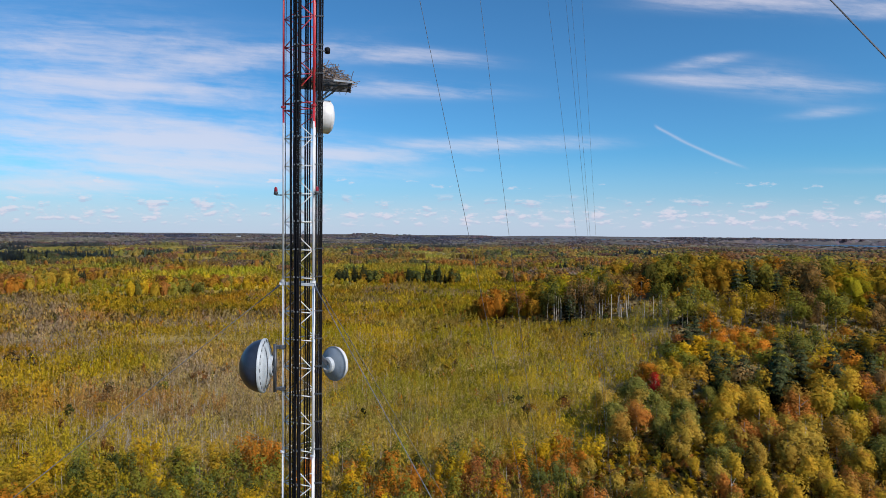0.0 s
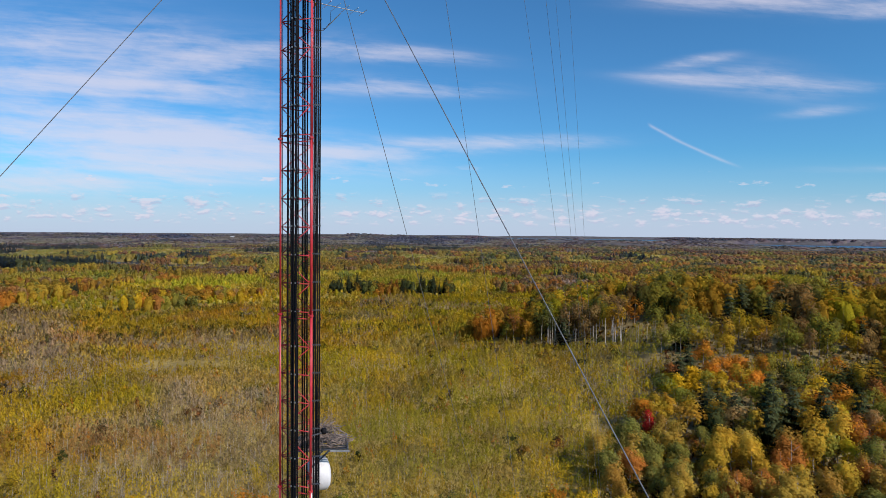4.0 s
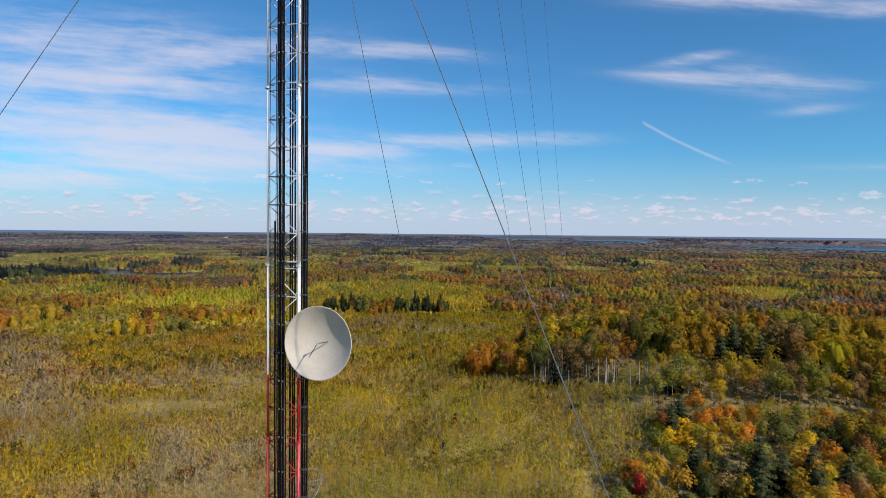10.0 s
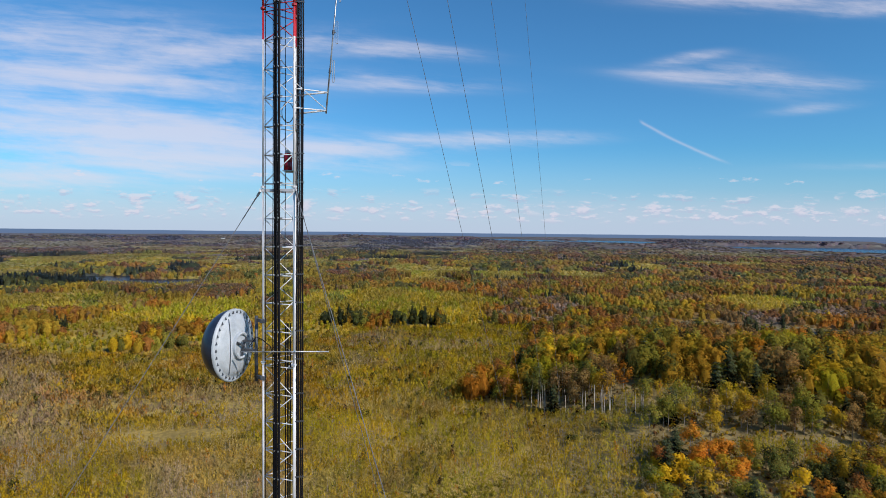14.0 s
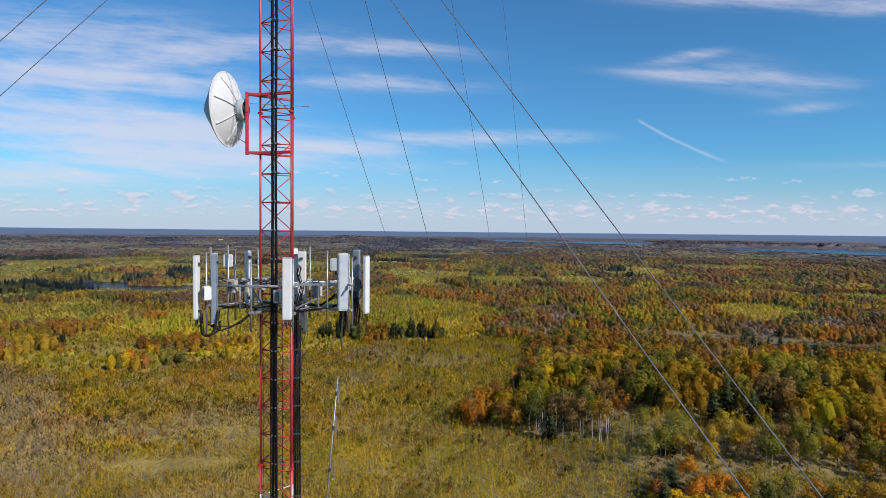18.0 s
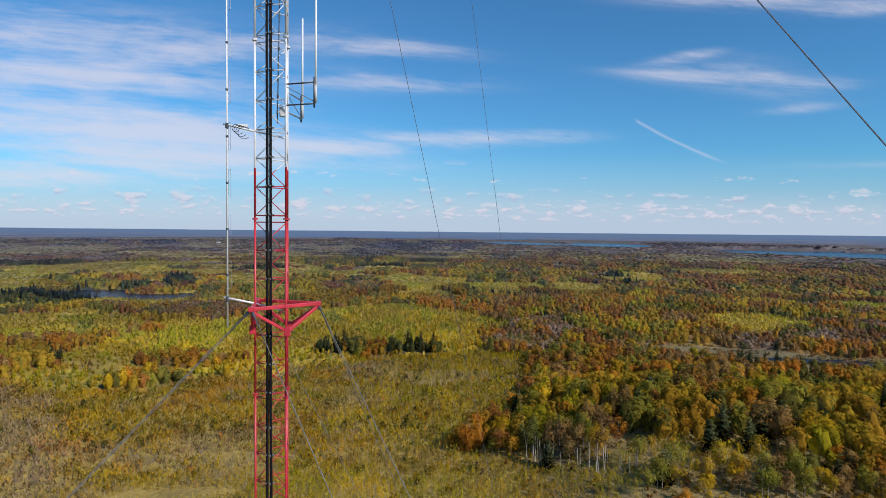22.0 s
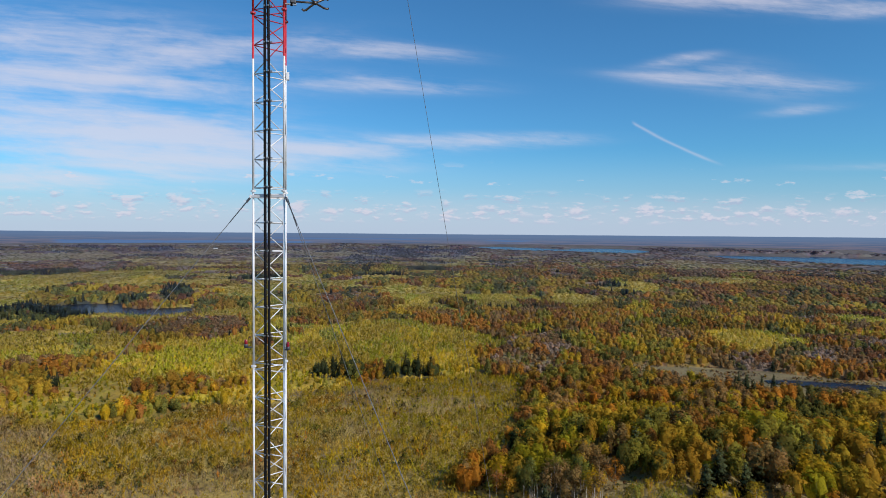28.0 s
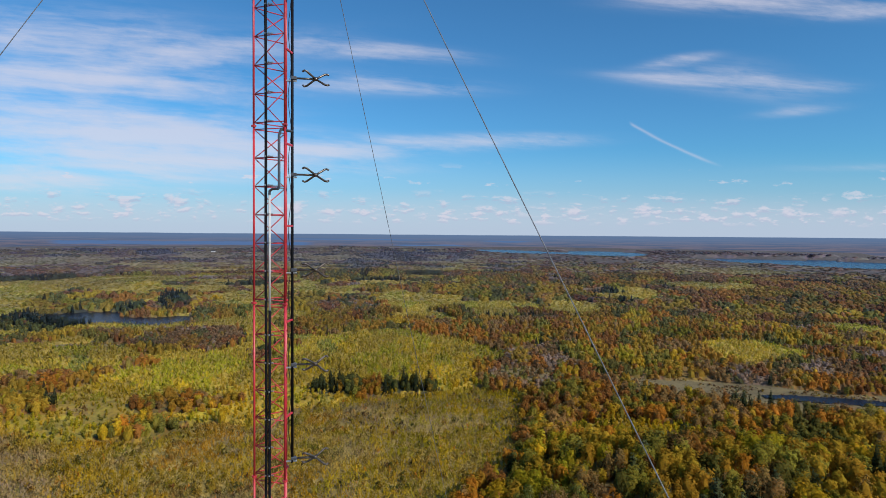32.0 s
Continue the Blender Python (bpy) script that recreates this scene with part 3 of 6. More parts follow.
def sprays(pos, height, radius, tone, n, size, bare=None):
    """Slim saplings: upright leaf sprays in the shape of a flame, one or two leaders each; bare ones keep thin grey twigs alone."""
    N = len(pos)
    h = RNG.uniform(0.10, 1.0, (N, n)) ** 0.85
    az = RNG.uniform(0, 2 * np.pi, (N, n))
    shape = np.sin(np.pi * np.clip(h, 0, 0.985) ** 0.75) ** 0.7 + 0.06
    two = np.where(RNG.random((N, n)) < 0.4, 1.0, 0.0)
    lead = RNG.uniform(0, 6.3, (N, 1))
    ra = radius[:, None] * np.sqrt(RNG.uniform(0.08, 1, (N, n))) * shape
    c = pos[:, None] + np.stack([np.cos(az) * ra + two * np.cos(lead) * radius[:, None] * 0.9, np.sin(az) * ra + two * np.sin(lead) * radius[:, None] * 0.9,
                                 h * height[:, None] * (1 - 0.22 * two)], -1)
    out = np.stack([np.cos(az), np.sin(az), np.zeros_like(az)], -1)
    normal = unit(out + np.array([0, 0, 0.6]) + RNG.normal(size=(N, n, 3)) * 0.3)
    up = unit(np.array([0, 0, 1.0]) - out * 0.5 + RNG.normal(size=(N, n, 3)) * 0.22)
    side = unit(np.cross(normal, up))
    s = size * RNG.uniform(0.6, 1.4, (N, n, 1))
    thin = np.ones((N, 1, 1)) if bare is None else np.where(bare, 0.30, 1.0)[:, None, None]
    t, b = up * s * (1.6 - 0.3 * thin), side * s * 0.52 * thin
    v = np.stack([c + t, c - t * 0.5 + b, c - t * 0.5 - b], 2).reshape(-1, 3)
    col = (tone[:, None] * RNG.uniform(0.93, 1.07, (N, n, 1))).reshape(-1, 3)
    lie = unit(out * 0.5 + np.array([0, 0, 0.8]) + RNG.normal(size=(N, n, 3)) * 0.14).reshape(-1, 3)
    return v, np.arange(len(v)).reshape(-1, 3), col, lie


def stems(pos, height, r, upto=0.7):
    """Thin three-sided trunks."""
    N = len(pos)
    k = np.arange(3) * 2 * np.pi / 3
    ring = np.stack([np.cos(k), np.sin(k), np.zeros(3)], 1)
    lean = np.stack([RNG.normal(size=N) * 0.03, RNG.normal(size=N) * 0.03, np.ones(N)], 1) * (height * upto)[:, None]
    a = pos[:, None] + ring[None] * r[:, None, None]
    b = pos[:, None] + lean[:, None] + ring[None] * (r * 0.45)[:, None, None]
    v = np.concatenate([a, b], 1).reshape(-1, 3)
    f = np.array([[0, 1, 4, 3], [1, 2, 5, 4], [2, 0, 3, 5]])
    return v, (np.arange(N)[:, None, None] * 6 + f[None]).reshape(-1, 4)


CX, CY = 5.5, -20.7


def scatter(r0, r1, step, half=42.0, behind=False):
    """Jittered points in the sector that the walk looks into, or in the rest of the ring."""
    g = np.arange(-r1, r1, step)
    X, Y = np.meshgrid(g, g, indexing="ij")
    X = (X + RNG.uniform(-0.8, 0.8, X.shape) * step).ravel()
    Y = (Y + RNG.uniform(-0.8, 0.8, Y.shape) * step).ravel()
    r, a = np.hypot(X, Y), np.degrees(np.abs(np.arctan2(X - CX, Y - CY)))
    k = (r >= r0) & (r < r1) & ((a > half) if behind else (a <= half))
    return X[k], Y[k]


def wood_edge(x, y):
    """Ragged line where the tall woods begin."""
    edge = np.interp(y, [0, 95, 116, 155, 198, 217, 249, 275, 298, 317, 338, 365, 390, 420, 461, 522, 601, 640],
                     [16, 24, 38, 52, 78, 90, 110, 107, 72, 44, 13, 26, 44, 66, 72, 89, 90, 78])
    return edge + (fnoise(x, y, 26, 21) - 0.5) * 18 + (fnoise(x, y, 9, 23) - 0.5) * 10


def thicket_mask(x, y):
    """Young aspen growth: everything short of the tall woods."""
    edge = wood_edge(x, y)
    back = np.interp(x, [-700, -390, -250, -150, -60, 40], [400, 470, 500, 545, 615, 640]) + (fnoise(x, y, 60, 22) - 0.5) * 130 + (fnoise(x, y, 14, 24) - 0.5) * 30
    return ((x < edge) & (y < back)) | (ell(x, y, 165, 240, 46, 12, -8, 0.3) > 0.5) | (ell(x, y, 142, 289, 52, 13, -4, 0.3) > 0.5)


def stand_of(x, y, lx, ly, seed):
    """Ragged patches of like growth: three random numbers for the patch that each point lies in."""
    wx = (x + (fnoise(x, y, lx * 0.7, seed) - 0.5) * lx * 0.9) / lx
    wy = (y + (fnoise(x, y, ly * 0.9, seed + 1) - 0.5) * ly * 0.9) / ly
    i, j = np.floor(wx), np.floor(wy)
    best, out = np.full(len(x), 9e9), [np.zeros(len(x)) for _ in range(3)]
    for di in (-1, 0, 1):
        for dj in (-1, 0, 1):
            a, b = i + di, j + dj
            ha, hb = vnoise(a, b, 1.0, seed + 2), vnoise(a, b, 1.0, seed + 3)
            d = (a + 0.15 + 0.7 * ha - wx) ** 2 + (b + 0.15 + 0.7 * hb - wy) ** 2
            k = d < best
            best = np.where(k, d, best)
            for q in range(3):
                out[q] = np.where(k, vnoise(a, b, 1.0, seed + 4 + q), out[q])
    return out


#          young olive  aspen        hardwood     mixed        pine         bare         open
STANDS = {
    "olive": (0.70, 0.50, 0.14, 0.20, 0.02, 0.08, 0.25), "yellow": (0.08, 0.20, 0.06, 0.09, 0.00, 0.00, 0.0), "green": (0.06, 0.10, 0.15, 0.22, 0.06, 0.02, 0.0),
    "orange": (0.0, 0.0, 0.18, 0.09, 0.01, 0.04, 0.0), "gold": (0.01, 0.01, 0.26, 0.20, 0.02, 0.06, 0.15), "rust": (0.0, 0.0, 0.16, 0.05, 0.01, 0.14, 0.1),
    "brown": (0.01, 0.0, 0.18, 0.10, 0.03, 0.36, 0.3), "dark": (0.0, 0.0, 0.08, 0.14, 0.22, 0.06, 0.0), "conifer": (0.0, 0.0, 0.01, 0.04, 0.65, 0.02, 0.0),
    "grey": (0.0, 0.0, 0.0, 0.0, 0.0, 0.14, 0.2), "fresh": (0.18, 0.30, 0.04, 0.08, 0.0, 0.0, 0.0),
}
STAND_NAMES = list(STANDS)
STAND_W = np.array([STANDS[k] for k in STAND_NAMES])
STAND_H = np.array([0.42, 0.66, 1.0, 1.02, 1.12, 0.7, 0.14])
STAND_T = np.array([0.98, 0.96, 0.98, 0.94, 0.80, 0.95, 0.95])
STAND_V = np.array([0.10, 0.12, 0.24, 0.30, 0.2, 0.25, 0.3])  # unevenness of the crowns


# stands of one kind: middle, half width, half depth, turn
ASPEN_STANDS = ((-496, 779, 89, 93, 32), (-300, 685, 83, 78, 23), (-544, 1072, 101, 77, 27), (-70, 843, 152, 152, 5), (-12, 681, 73, 85, 1),
    (-1177, 1711, 89, 297, 34), (-980, 1835, 150, 211, 28), (-287, 1862, 56, 205, 9), (165, 1335, 89, 159, -7),
    (561, 1678, 92, 192, -18), (747, 1016, 61, 137, -36), (328, 1347, 59, 133, -13), (182, 460, 68, 57, -20), (-240, 652, 33, 63, 20),
    (24, 1525, 70, 90, -1), (1395, 2855, 385, 317, -26), (926, 1962, 156, 150, -25))
PINE_STANDS = ((-733, 1106, 92, 147, 33), (-638, 1437, 35, 230, 24), (-420, 3098, 214, 363, 8), (-113, 3751, 340, 406, 2), (-1405, 2075, 128, 136, 34), (-1774, 3733, 122, 312, 25))
BARE_STANDS = ((123, 749, 46, 133, -9), (-214, 1349, 88, 120, 9), (-1492, 2409, 280, 391, 32), (-388, 944, 89, 123, 22), (283, 664, 35, 41, -22),
    (401, 711, 30, 74, -28), (524, 741, 74, 67, -34), (13, 558, 55, 44, -1))
HARDWOOD_STANDS = ((-431, 659, 67, 55, 33), (-244, 582, 60, 34, 22), (-573, 910, 108, 99, 32), (-98, 1091, 193, 121, 5), (88, 1006, 106, 185, -5),
    (309, 821, 124, 102, -20), (225, 577, 91, 82, -20), (738, 1272, 278, 214, -30), (1044, 2176, 699, 305, -25),
    (336, 496, 69, 167, -33), (-540, 1352, 21, 128, 22))
MIXED_STANDS = ((-837, 1412, 129, 203, 30), (-442, 1204, 60, 146, 20), (-304, 1433, 71, 197, 12), (124, 1805, 219, 229, -4), (-381, 2468, 264, 439, 9))


def stands(x, y, plots, seed):
    """How far each point lies inside one of the stands, 0 to 1."""
    return np.maximum.reduce([ell(x, y, *p, 0.28, seed) for p in plots])


def tall_kind(x, y, lx=70.0, ly=48.0):
    """Kind of tree (index into TONES), height factor and tone factor by stand and place."""
    r_ = np.hypot(x, y)
    u, v, w_ = stand_of(x, y, lx, ly, 61)
    side = np.clip((x - 20) / 120 + np.clip((700 - y) / 900, -0.6, 0), -0.6, 1)
    far = np.clip((r_ - 900) / 1500, 0, 1)
    p = np.stack([np.clip(0.16 - 0.30 * side, 0.0, 1), np.clip(0.40 - 0.36 * side - 0.08 * far, 0.08, 1), np.clip(0.20 + 0.38 * side, 0.06, 1), 0.26 + 0.16 * side,
                  0.045 + 0.05 * far, 0.08 + 0.16 * far, np.clip(0.035 + 0.04 * far - 0.03 * side, 0.0, 1)], 1)
    p[:, 4] *= r_ > 800
    # known groups
    con = np.maximum.reduce([stands(x, y, PINE_STANDS, 31), 0.2 * ell(x, y, 112, 182, 30, 20), 0.2 * ell(x, y, 178, 300, 30, 18), 0.2 * ell(x, y, 135, 350, 22, 16)])
    hill = np.maximum(ell(x, y, 190, 330, 150, 100, 0, 0.15), 0.8 * ell(x, y, 120, 170, 90, 70)) * (1 - con)
    for m, c in ((stands(x, y, HARDWOOD_STANDS, 32), 2), (np.maximum(stands(x, y, MIXED_STANDS, 33), hill), 3), (stands(x, y, BARE_STANDS, 34), 5), (stands(x, y, ASPEN_STANDS, 35), 1), (con, 4)):
        p = p * (1 - 0.93 * m[:, None])
        p[:, c] += m * 0.93
    cum = np.cumsum(p / p.sum(1, keepdims=True), 1)
    st = (u[:, None] > cum).sum(1).clip(0, 6)
    # pines scattered singly along the near edge of the aspens
    st = np.where(RNG.random(len(x)) < 0.6 * ell(x, y, -66, 632, 72, 30, 0, 0.4), 4, st)
    wt_ = np.cumsum(STAND_W[:, st].T / STAND_W[:, st].sum(0)[:, None], 1)
    cl = stand_of(x, y, 12.0 + 0.018 * r_, 11.0 + 0.022 * r_, 91)[0]
    lot = np.where(RNG.random(len(x)) < 0.74, (cl * 7.13) % 1.0, RNG.random(len(x)))
    k = (lot[:, None] > wt_).sum(1).clip(0, len(STAND_NAMES) - 1)
    kind = np.array([NAMES.index(q) for q in STAND_NAMES])[k]
    return kind, STAND_H[st] * (0.8 + 0.4 * v), STAND_T[st] * (0.80 + 0.40 * w_), STAND_V[st], st


def thicket_tone(x, y):
    n = len(x)
    a, b = fnoise(x, y, 75, 41), fnoise(x, y, 28, 42)
    grey = np.clip((fnoise(x, y, 55, 43) - 0.52) * 6, 0, 1) * np.clip((20 - x) / 120, 0.12, 1)
    tone = TONE[NAMES.index("olive")] * np.ones((n, 1))
    mixin = lambda t, name, f: t * (1 - f[:, None]) + TONE[NAMES.index(name)] * f[:, None]
    tone = mixin(tone, "green", np.clip((0.55 - a) * 4.5 + np.clip((175 - y) / 90, 0, 0.3) + np.clip((x + 40) / 300, 0, 0.25), 0, 0.85))
    tone = mixin(tone, "fresh", np.clip((x + 170) / 240 + (a - 0.5) * 1.6, 0.1, 0.9))
    tone = mixin(tone, "yellow", np.clip((b - 0.52) * 3.0, 0, 0.45))
    tone = mixin(tone, "grey", np.clip(grey * 0.9, 0, 0.85))
    tone = mixin(tone, "orange", np.maximum(ell(x, y, -110, 160, 45, 14) * 0.55, np.clip((fnoise(x, y, 48, 47) - 0.56) * 5, 0, 0.5) * np.clip((60 - x) / 160, 0.15, 1)))
    c, d = fnoise(x, y, 16, 44), fnoise(x, y, 11, 45)
    tone = mixin(tone, "brown", np.clip((c - 0.57) * 6, 0, 0.5))
    tone = mixin(tone, "yellow", np.clip((d - 0.52) * 5, 0, 0.5))
    # sunlit tall clumps and dark gaps put into the tone, by the height noise
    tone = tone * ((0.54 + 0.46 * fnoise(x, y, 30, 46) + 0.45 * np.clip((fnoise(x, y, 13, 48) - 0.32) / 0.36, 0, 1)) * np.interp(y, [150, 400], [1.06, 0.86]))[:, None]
    odd = RNG.random(n)
    tone = np.where((odd < 0.012)[:, None], TONE[NAMES.index("orange")], tone)
    tone = np.where(((odd > 0.012) & (odd < 0.02))[:, None], TONE[NAMES.index("dark")], tone)
    return tone * np.array([1.33, 1.33, 1.27]) * RNG.uniform(0.9, 1.1, (n, 1))


def dry(x, y):
    return (np.maximum.reduce(water_masks(x, y)) < 0.3) & (meadow_mask(x, y) < RNG.uniform(0.2, 0.9, len(x)))


def shore(x, y):
    """Low open ground before pools and meadows, where no tall tree stands."""
    return np.maximum(ell(x, y, 435, 560, 120, 34, -14, 0.2), ell(x, y, 330, 610, 60, 30, -20, 0.2)) > 0.5


def stuff(name, label, category, v, f, col, mat, lie=None):
    ob = new(name, np_mesh(name, v, f, mat, col, lie))
    return tagged(ob, label, category, kind="stuff")


def on_ground(x, y):
    return np.stack([x, y, ground_z(x, y) - 0.1], 1)


def hazed(tone, x, y):
    """Distance haze put into the tone: bluer at first, then blended to blue-grey."""
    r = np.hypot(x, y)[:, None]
    # first step of the painted haze: less red, some blue added
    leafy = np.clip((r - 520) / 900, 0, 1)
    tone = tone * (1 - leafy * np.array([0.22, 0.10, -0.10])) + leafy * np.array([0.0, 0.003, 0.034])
    haze_share = np.clip((r - 1500) / 3400, 0, 0.62)
    haze_tone = np.array([0.130, 0.108, 0.100]) + np.array([-0.02, 0.010, 0.105]) * np.clip((r - 1900) / 2500, 0, 1)
    return tone * (1 - haze_share) + haze_tone * haze_share


def bare_mask(x, y):
    """Patches where the saplings have dropped their leaves."""
    g = np.clip((fnoise(x, y, 46, 43) - 0.50) * 7, 0, 1) * np.clip((40 - x) / 130, 0.15, 1)
    return np.maximum(g, np.maximum(ell(x, y, -12, 520, 70, 26, 0, 0.3), ell(x, y, -150, 330, 60, 22, 10, 0.4)))


# young growth, near and middle
for r0, r1, step, n, size, hh in ((85, 200, 1.7, 38, 0.29, 5.2), (200, 330, 2.15, 24, 0.46, 5.6), (330, 720, 3.1, 13, 0.88, 6.0)):
    x, y = scatter(r0, r1, step)
    k = thicket_mask(x, y) & dry(x, y) & (ell(x, y, -132, 278, 30, 9, 6, 0.4) < 0.5) & (ell(x, y, -118, 330, 14, 6, 0, 0.4) < 0.5) & (fnoise(x, y, 13, 51) > 0.17 + 0.08 * (fnoise(x, y, 60, 54) > 0.58))
    x, y = x[k], y[k]
    N = len(x)
    bare = RNG.random(N) < 0.5 * bare_mask(x, y)
    h = hh * RNG.uniform(0.72, 1.22, N) * (0.42 + 0.35 * np.clip((fnoise(x, y, 42, 52) - 0.3) / 0.4, 0, 1) + 0.65 * np.clip((fnoise(x, y, 13, 48) - 0.3) / 0.4, 0, 1)) * np.where(bare, 0.9, 1.0)
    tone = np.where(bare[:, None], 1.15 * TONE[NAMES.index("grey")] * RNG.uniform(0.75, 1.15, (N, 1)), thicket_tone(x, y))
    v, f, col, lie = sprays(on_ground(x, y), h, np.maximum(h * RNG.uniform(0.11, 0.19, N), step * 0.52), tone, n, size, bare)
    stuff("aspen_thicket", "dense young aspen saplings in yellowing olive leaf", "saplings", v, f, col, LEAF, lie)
    if r1 < 400:
        pick = RNG.random(N) < 0.12 + 0.6 * bare
        v, f = stems(on_ground(x, y)[pick], h[pick] * 1.05, np.full(pick.sum(), 0.04), 1.0)
        stuff("sapling_stems", "thin pale grey sapling stems", "stems", v, f, np.ones((len(f), 3)), BARK)

# darker bushes and small trees that stand up out of the young growth
x, y = scatter(110, 640, 9.0)
k = thicket_mask(x, y) & dry(x, y) & (fnoise(x, y, 38, 56) > 0.55) & (RNG.random(len(x)) < 0.55)
x, y = x[k], y[k]
N = len(x)
h = RNG.uniform(3.5, 8.0, N)
tone = TONE[RNG.choice([NAMES.index(q) for q in ("dark", "green", "brown", "rust", "dark", "olive", "gold")], N)] * RNG.uniform(0.6, 1.0, (N, 1))
v, f, col, lie = crowns(on_ground(x, y), h, h * RNG.uniform(0.3, 0.55, N), tone, np.zeros(N, bool), 70, 0.6, 0.0)
stuff("thicket_bushes", "darker bushes and small trees among the young aspens", "bushes", v, f, col, LEAF, lie)

# tall woods, ring by ring
NEAR_WOOD = 190.0
for r0, r1, step, n, size, hh in ((NEAR_WOOD, 330, 6.6, 620, 0.46, 18.5), (330, 680, 7.2, 120, 0.88, 17.0), (680, 1420, 7.6, 17, 1.35, 14.5),
                                  (1420, 2600, 12.2, 5, 1.9, 13.5), (2600, 4600, 22.0, 0, 0.0, 10.0)):
    x, y = scatter(r0, r1, step)
    k = ~thicket_mask(x, y) & dry(x, y) & ~shore(x, y) & ((lake_side(x, y) < 0.5) | (r0 < 2000) | (RNG.random(len(x)) < 0.7))
    x, y = x[k], y[k]
    kind, hf, tf, uneven, st = tall_kind(x, y, 130.0, 130.0)
    # broad hardwood crowns stand wider apart
    wide = (st == 2) | (st == 3)
    k = (~wide | (RNG.random(len(x)) < 0.72)) & ~((st < 2) & (r0 == 680))
    x, y, kind, hf, tf, uneven, st, wide = (q[k] for q in (x, y, kind, hf, tf, uneven, st, wide))
    N = len(x)
    con = kind == CONIFER
    hf = hf * np.where(y < 640, np.clip(0.84 + (x - wood_edge(x, y)) / 60, 0.84, 1) * np.interp(y, [235, 285], [0.58, 1.0]), 1.0) if r0 < 600 else hf
    hf = hf * np.where(lake_side(x, y) > 0.5, 0.42, 1.0) if r0 > 2000 else hf
    h = np.maximum(2.2, hh * (1 + uneven * RNG.uniform(-1, 1, N)) * np.where(con, 1.25, 0.95) * hf)
    rad = np.where(con | ((st < 2) & (r0 < 1400)), h * RNG.uniform(0.17, 0.25, N), np.maximum(h * RNG.uniform(0.24, 0.36, N), RNG.uniform(0.52, 0.80, N) * step)) * np.where(wide & ~con, 1.1, 1.0)
    mean = (STAND_W / STAND_W.sum(0)).T[st] @ TONE[[NAMES.index(q) for q in STAND_NAMES]]
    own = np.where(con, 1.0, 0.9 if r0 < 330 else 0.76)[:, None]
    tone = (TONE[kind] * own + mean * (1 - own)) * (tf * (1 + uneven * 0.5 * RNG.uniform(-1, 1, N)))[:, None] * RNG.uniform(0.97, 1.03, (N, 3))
    tone = hazed(tone, x, y) * (1.7 if r0 < 330 else 1.45 if r0 < 600 else 1.28)
    pos = on_ground(x, y)
    sets = []
    if n:
        sets.append(crowns(pos, h, rad, tone, con, n, size, 0.22 if r0 < 600 else 0.3))
    if r0 > 300:
        core = 0.70 if r0 < 600 else 0.74 if r0 < 1000 else 0.95
        sets.append(domes(pos, h * (0.86 if r0 < 1000 else 1.0), rad * core, tone, con | (st < 2), 6 if r0 < 600 else 5 if r0 < 2000 else 4, r0 < 600, 0.35))
    v, f, col, lie = together(*sets)
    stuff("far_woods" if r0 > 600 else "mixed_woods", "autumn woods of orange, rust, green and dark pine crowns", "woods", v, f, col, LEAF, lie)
    if r1 < 1500:
        pick = ~con & (RNG.random(N) < (1.0 if r0 < 600 else 0.4))
        v, f = stems(pos[pick], h[pick], h[pick] * 0.012 + 0.04, 0.75)
        stuff("woods_trunks", "pale and grey trunks in the autumn woods", "trunks", v, f, np.ones((len(f), 3)), BARKG)

# pale bare trunks of old birches along the foot of the hill
N = 26
x = RNG.uniform(52, 108, N)
y = np.interp(x, [44, 72, 107], [316, 297, 276]) + RNG.uniform(-1, 7, N)
v, f = stems(on_ground(x, y), RNG.uniform(9, 15, N), RNG.uniform(0.16, 0.24, N), 1.0)
stuff("birch_trunks", "pale bare birch trunks along the foot of the wooded hill", "trunks", v, f, np.ones((len(f), 3)), BARK)

# far stands of young aspen: slim crowns close together
x, y = scatter(680, 1440, 4.6)
k = ~thicket_mask(x, y) & dry(x, y) & ~shore(x, y)
x, y = x[k], y[k]
kind, hf, tf, uneven, st = tall_kind(x, y, 130.0, 130.0)
k = st < 2
x, y, kind, hf, tf = x[k], y[k], kind[k], hf[k], tf[k]
N = len(x)
h = 12.0 * hf * RNG.uniform(0.7, 1.25, N) * (0.7 + 0.6 * fnoise(x, y, 20, 58))
tone = hazed(TONE[kind] * (tf * (0.8 + 0.4 * fnoise(x, y, 34, 59)))[:, None], x, y) * np.array([1.40, 1.50, 1.4])
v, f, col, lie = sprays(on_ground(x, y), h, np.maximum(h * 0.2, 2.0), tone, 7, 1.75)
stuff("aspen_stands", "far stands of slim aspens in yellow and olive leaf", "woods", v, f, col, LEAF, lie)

# closed canopy of the far woods, where single crowns melt into one another
cr = np.concatenate([np.geomspace(380, 1400, 130)[:-1], np.geomspace(1400, 4700, 150)])
ca = np.radians(np.linspace(-41, 41, 430))
X, Y = cr[:, None] * np.sin(ca)[None] + CX, cr[:, None] * np.cos(ca)[None] + CY
X = X + RNG.uniform(-0.4, 0.4, X.shape) * cr[:, None] * 0.0027
Y = Y + RNG.uniform(-0.4, 0.4, X.shape) * cr[:, None] * 0.0064
x, y = X.ravel(), Y.ravel()
kind, hf, tf, uneven, st = tall_kind(x, y, 130.0, 130.0)
mean = (STAND_W / STAND_W.sum(0)).T[st] @ TONE[[NAMES.index(q) for q in STAND_NAMES]]
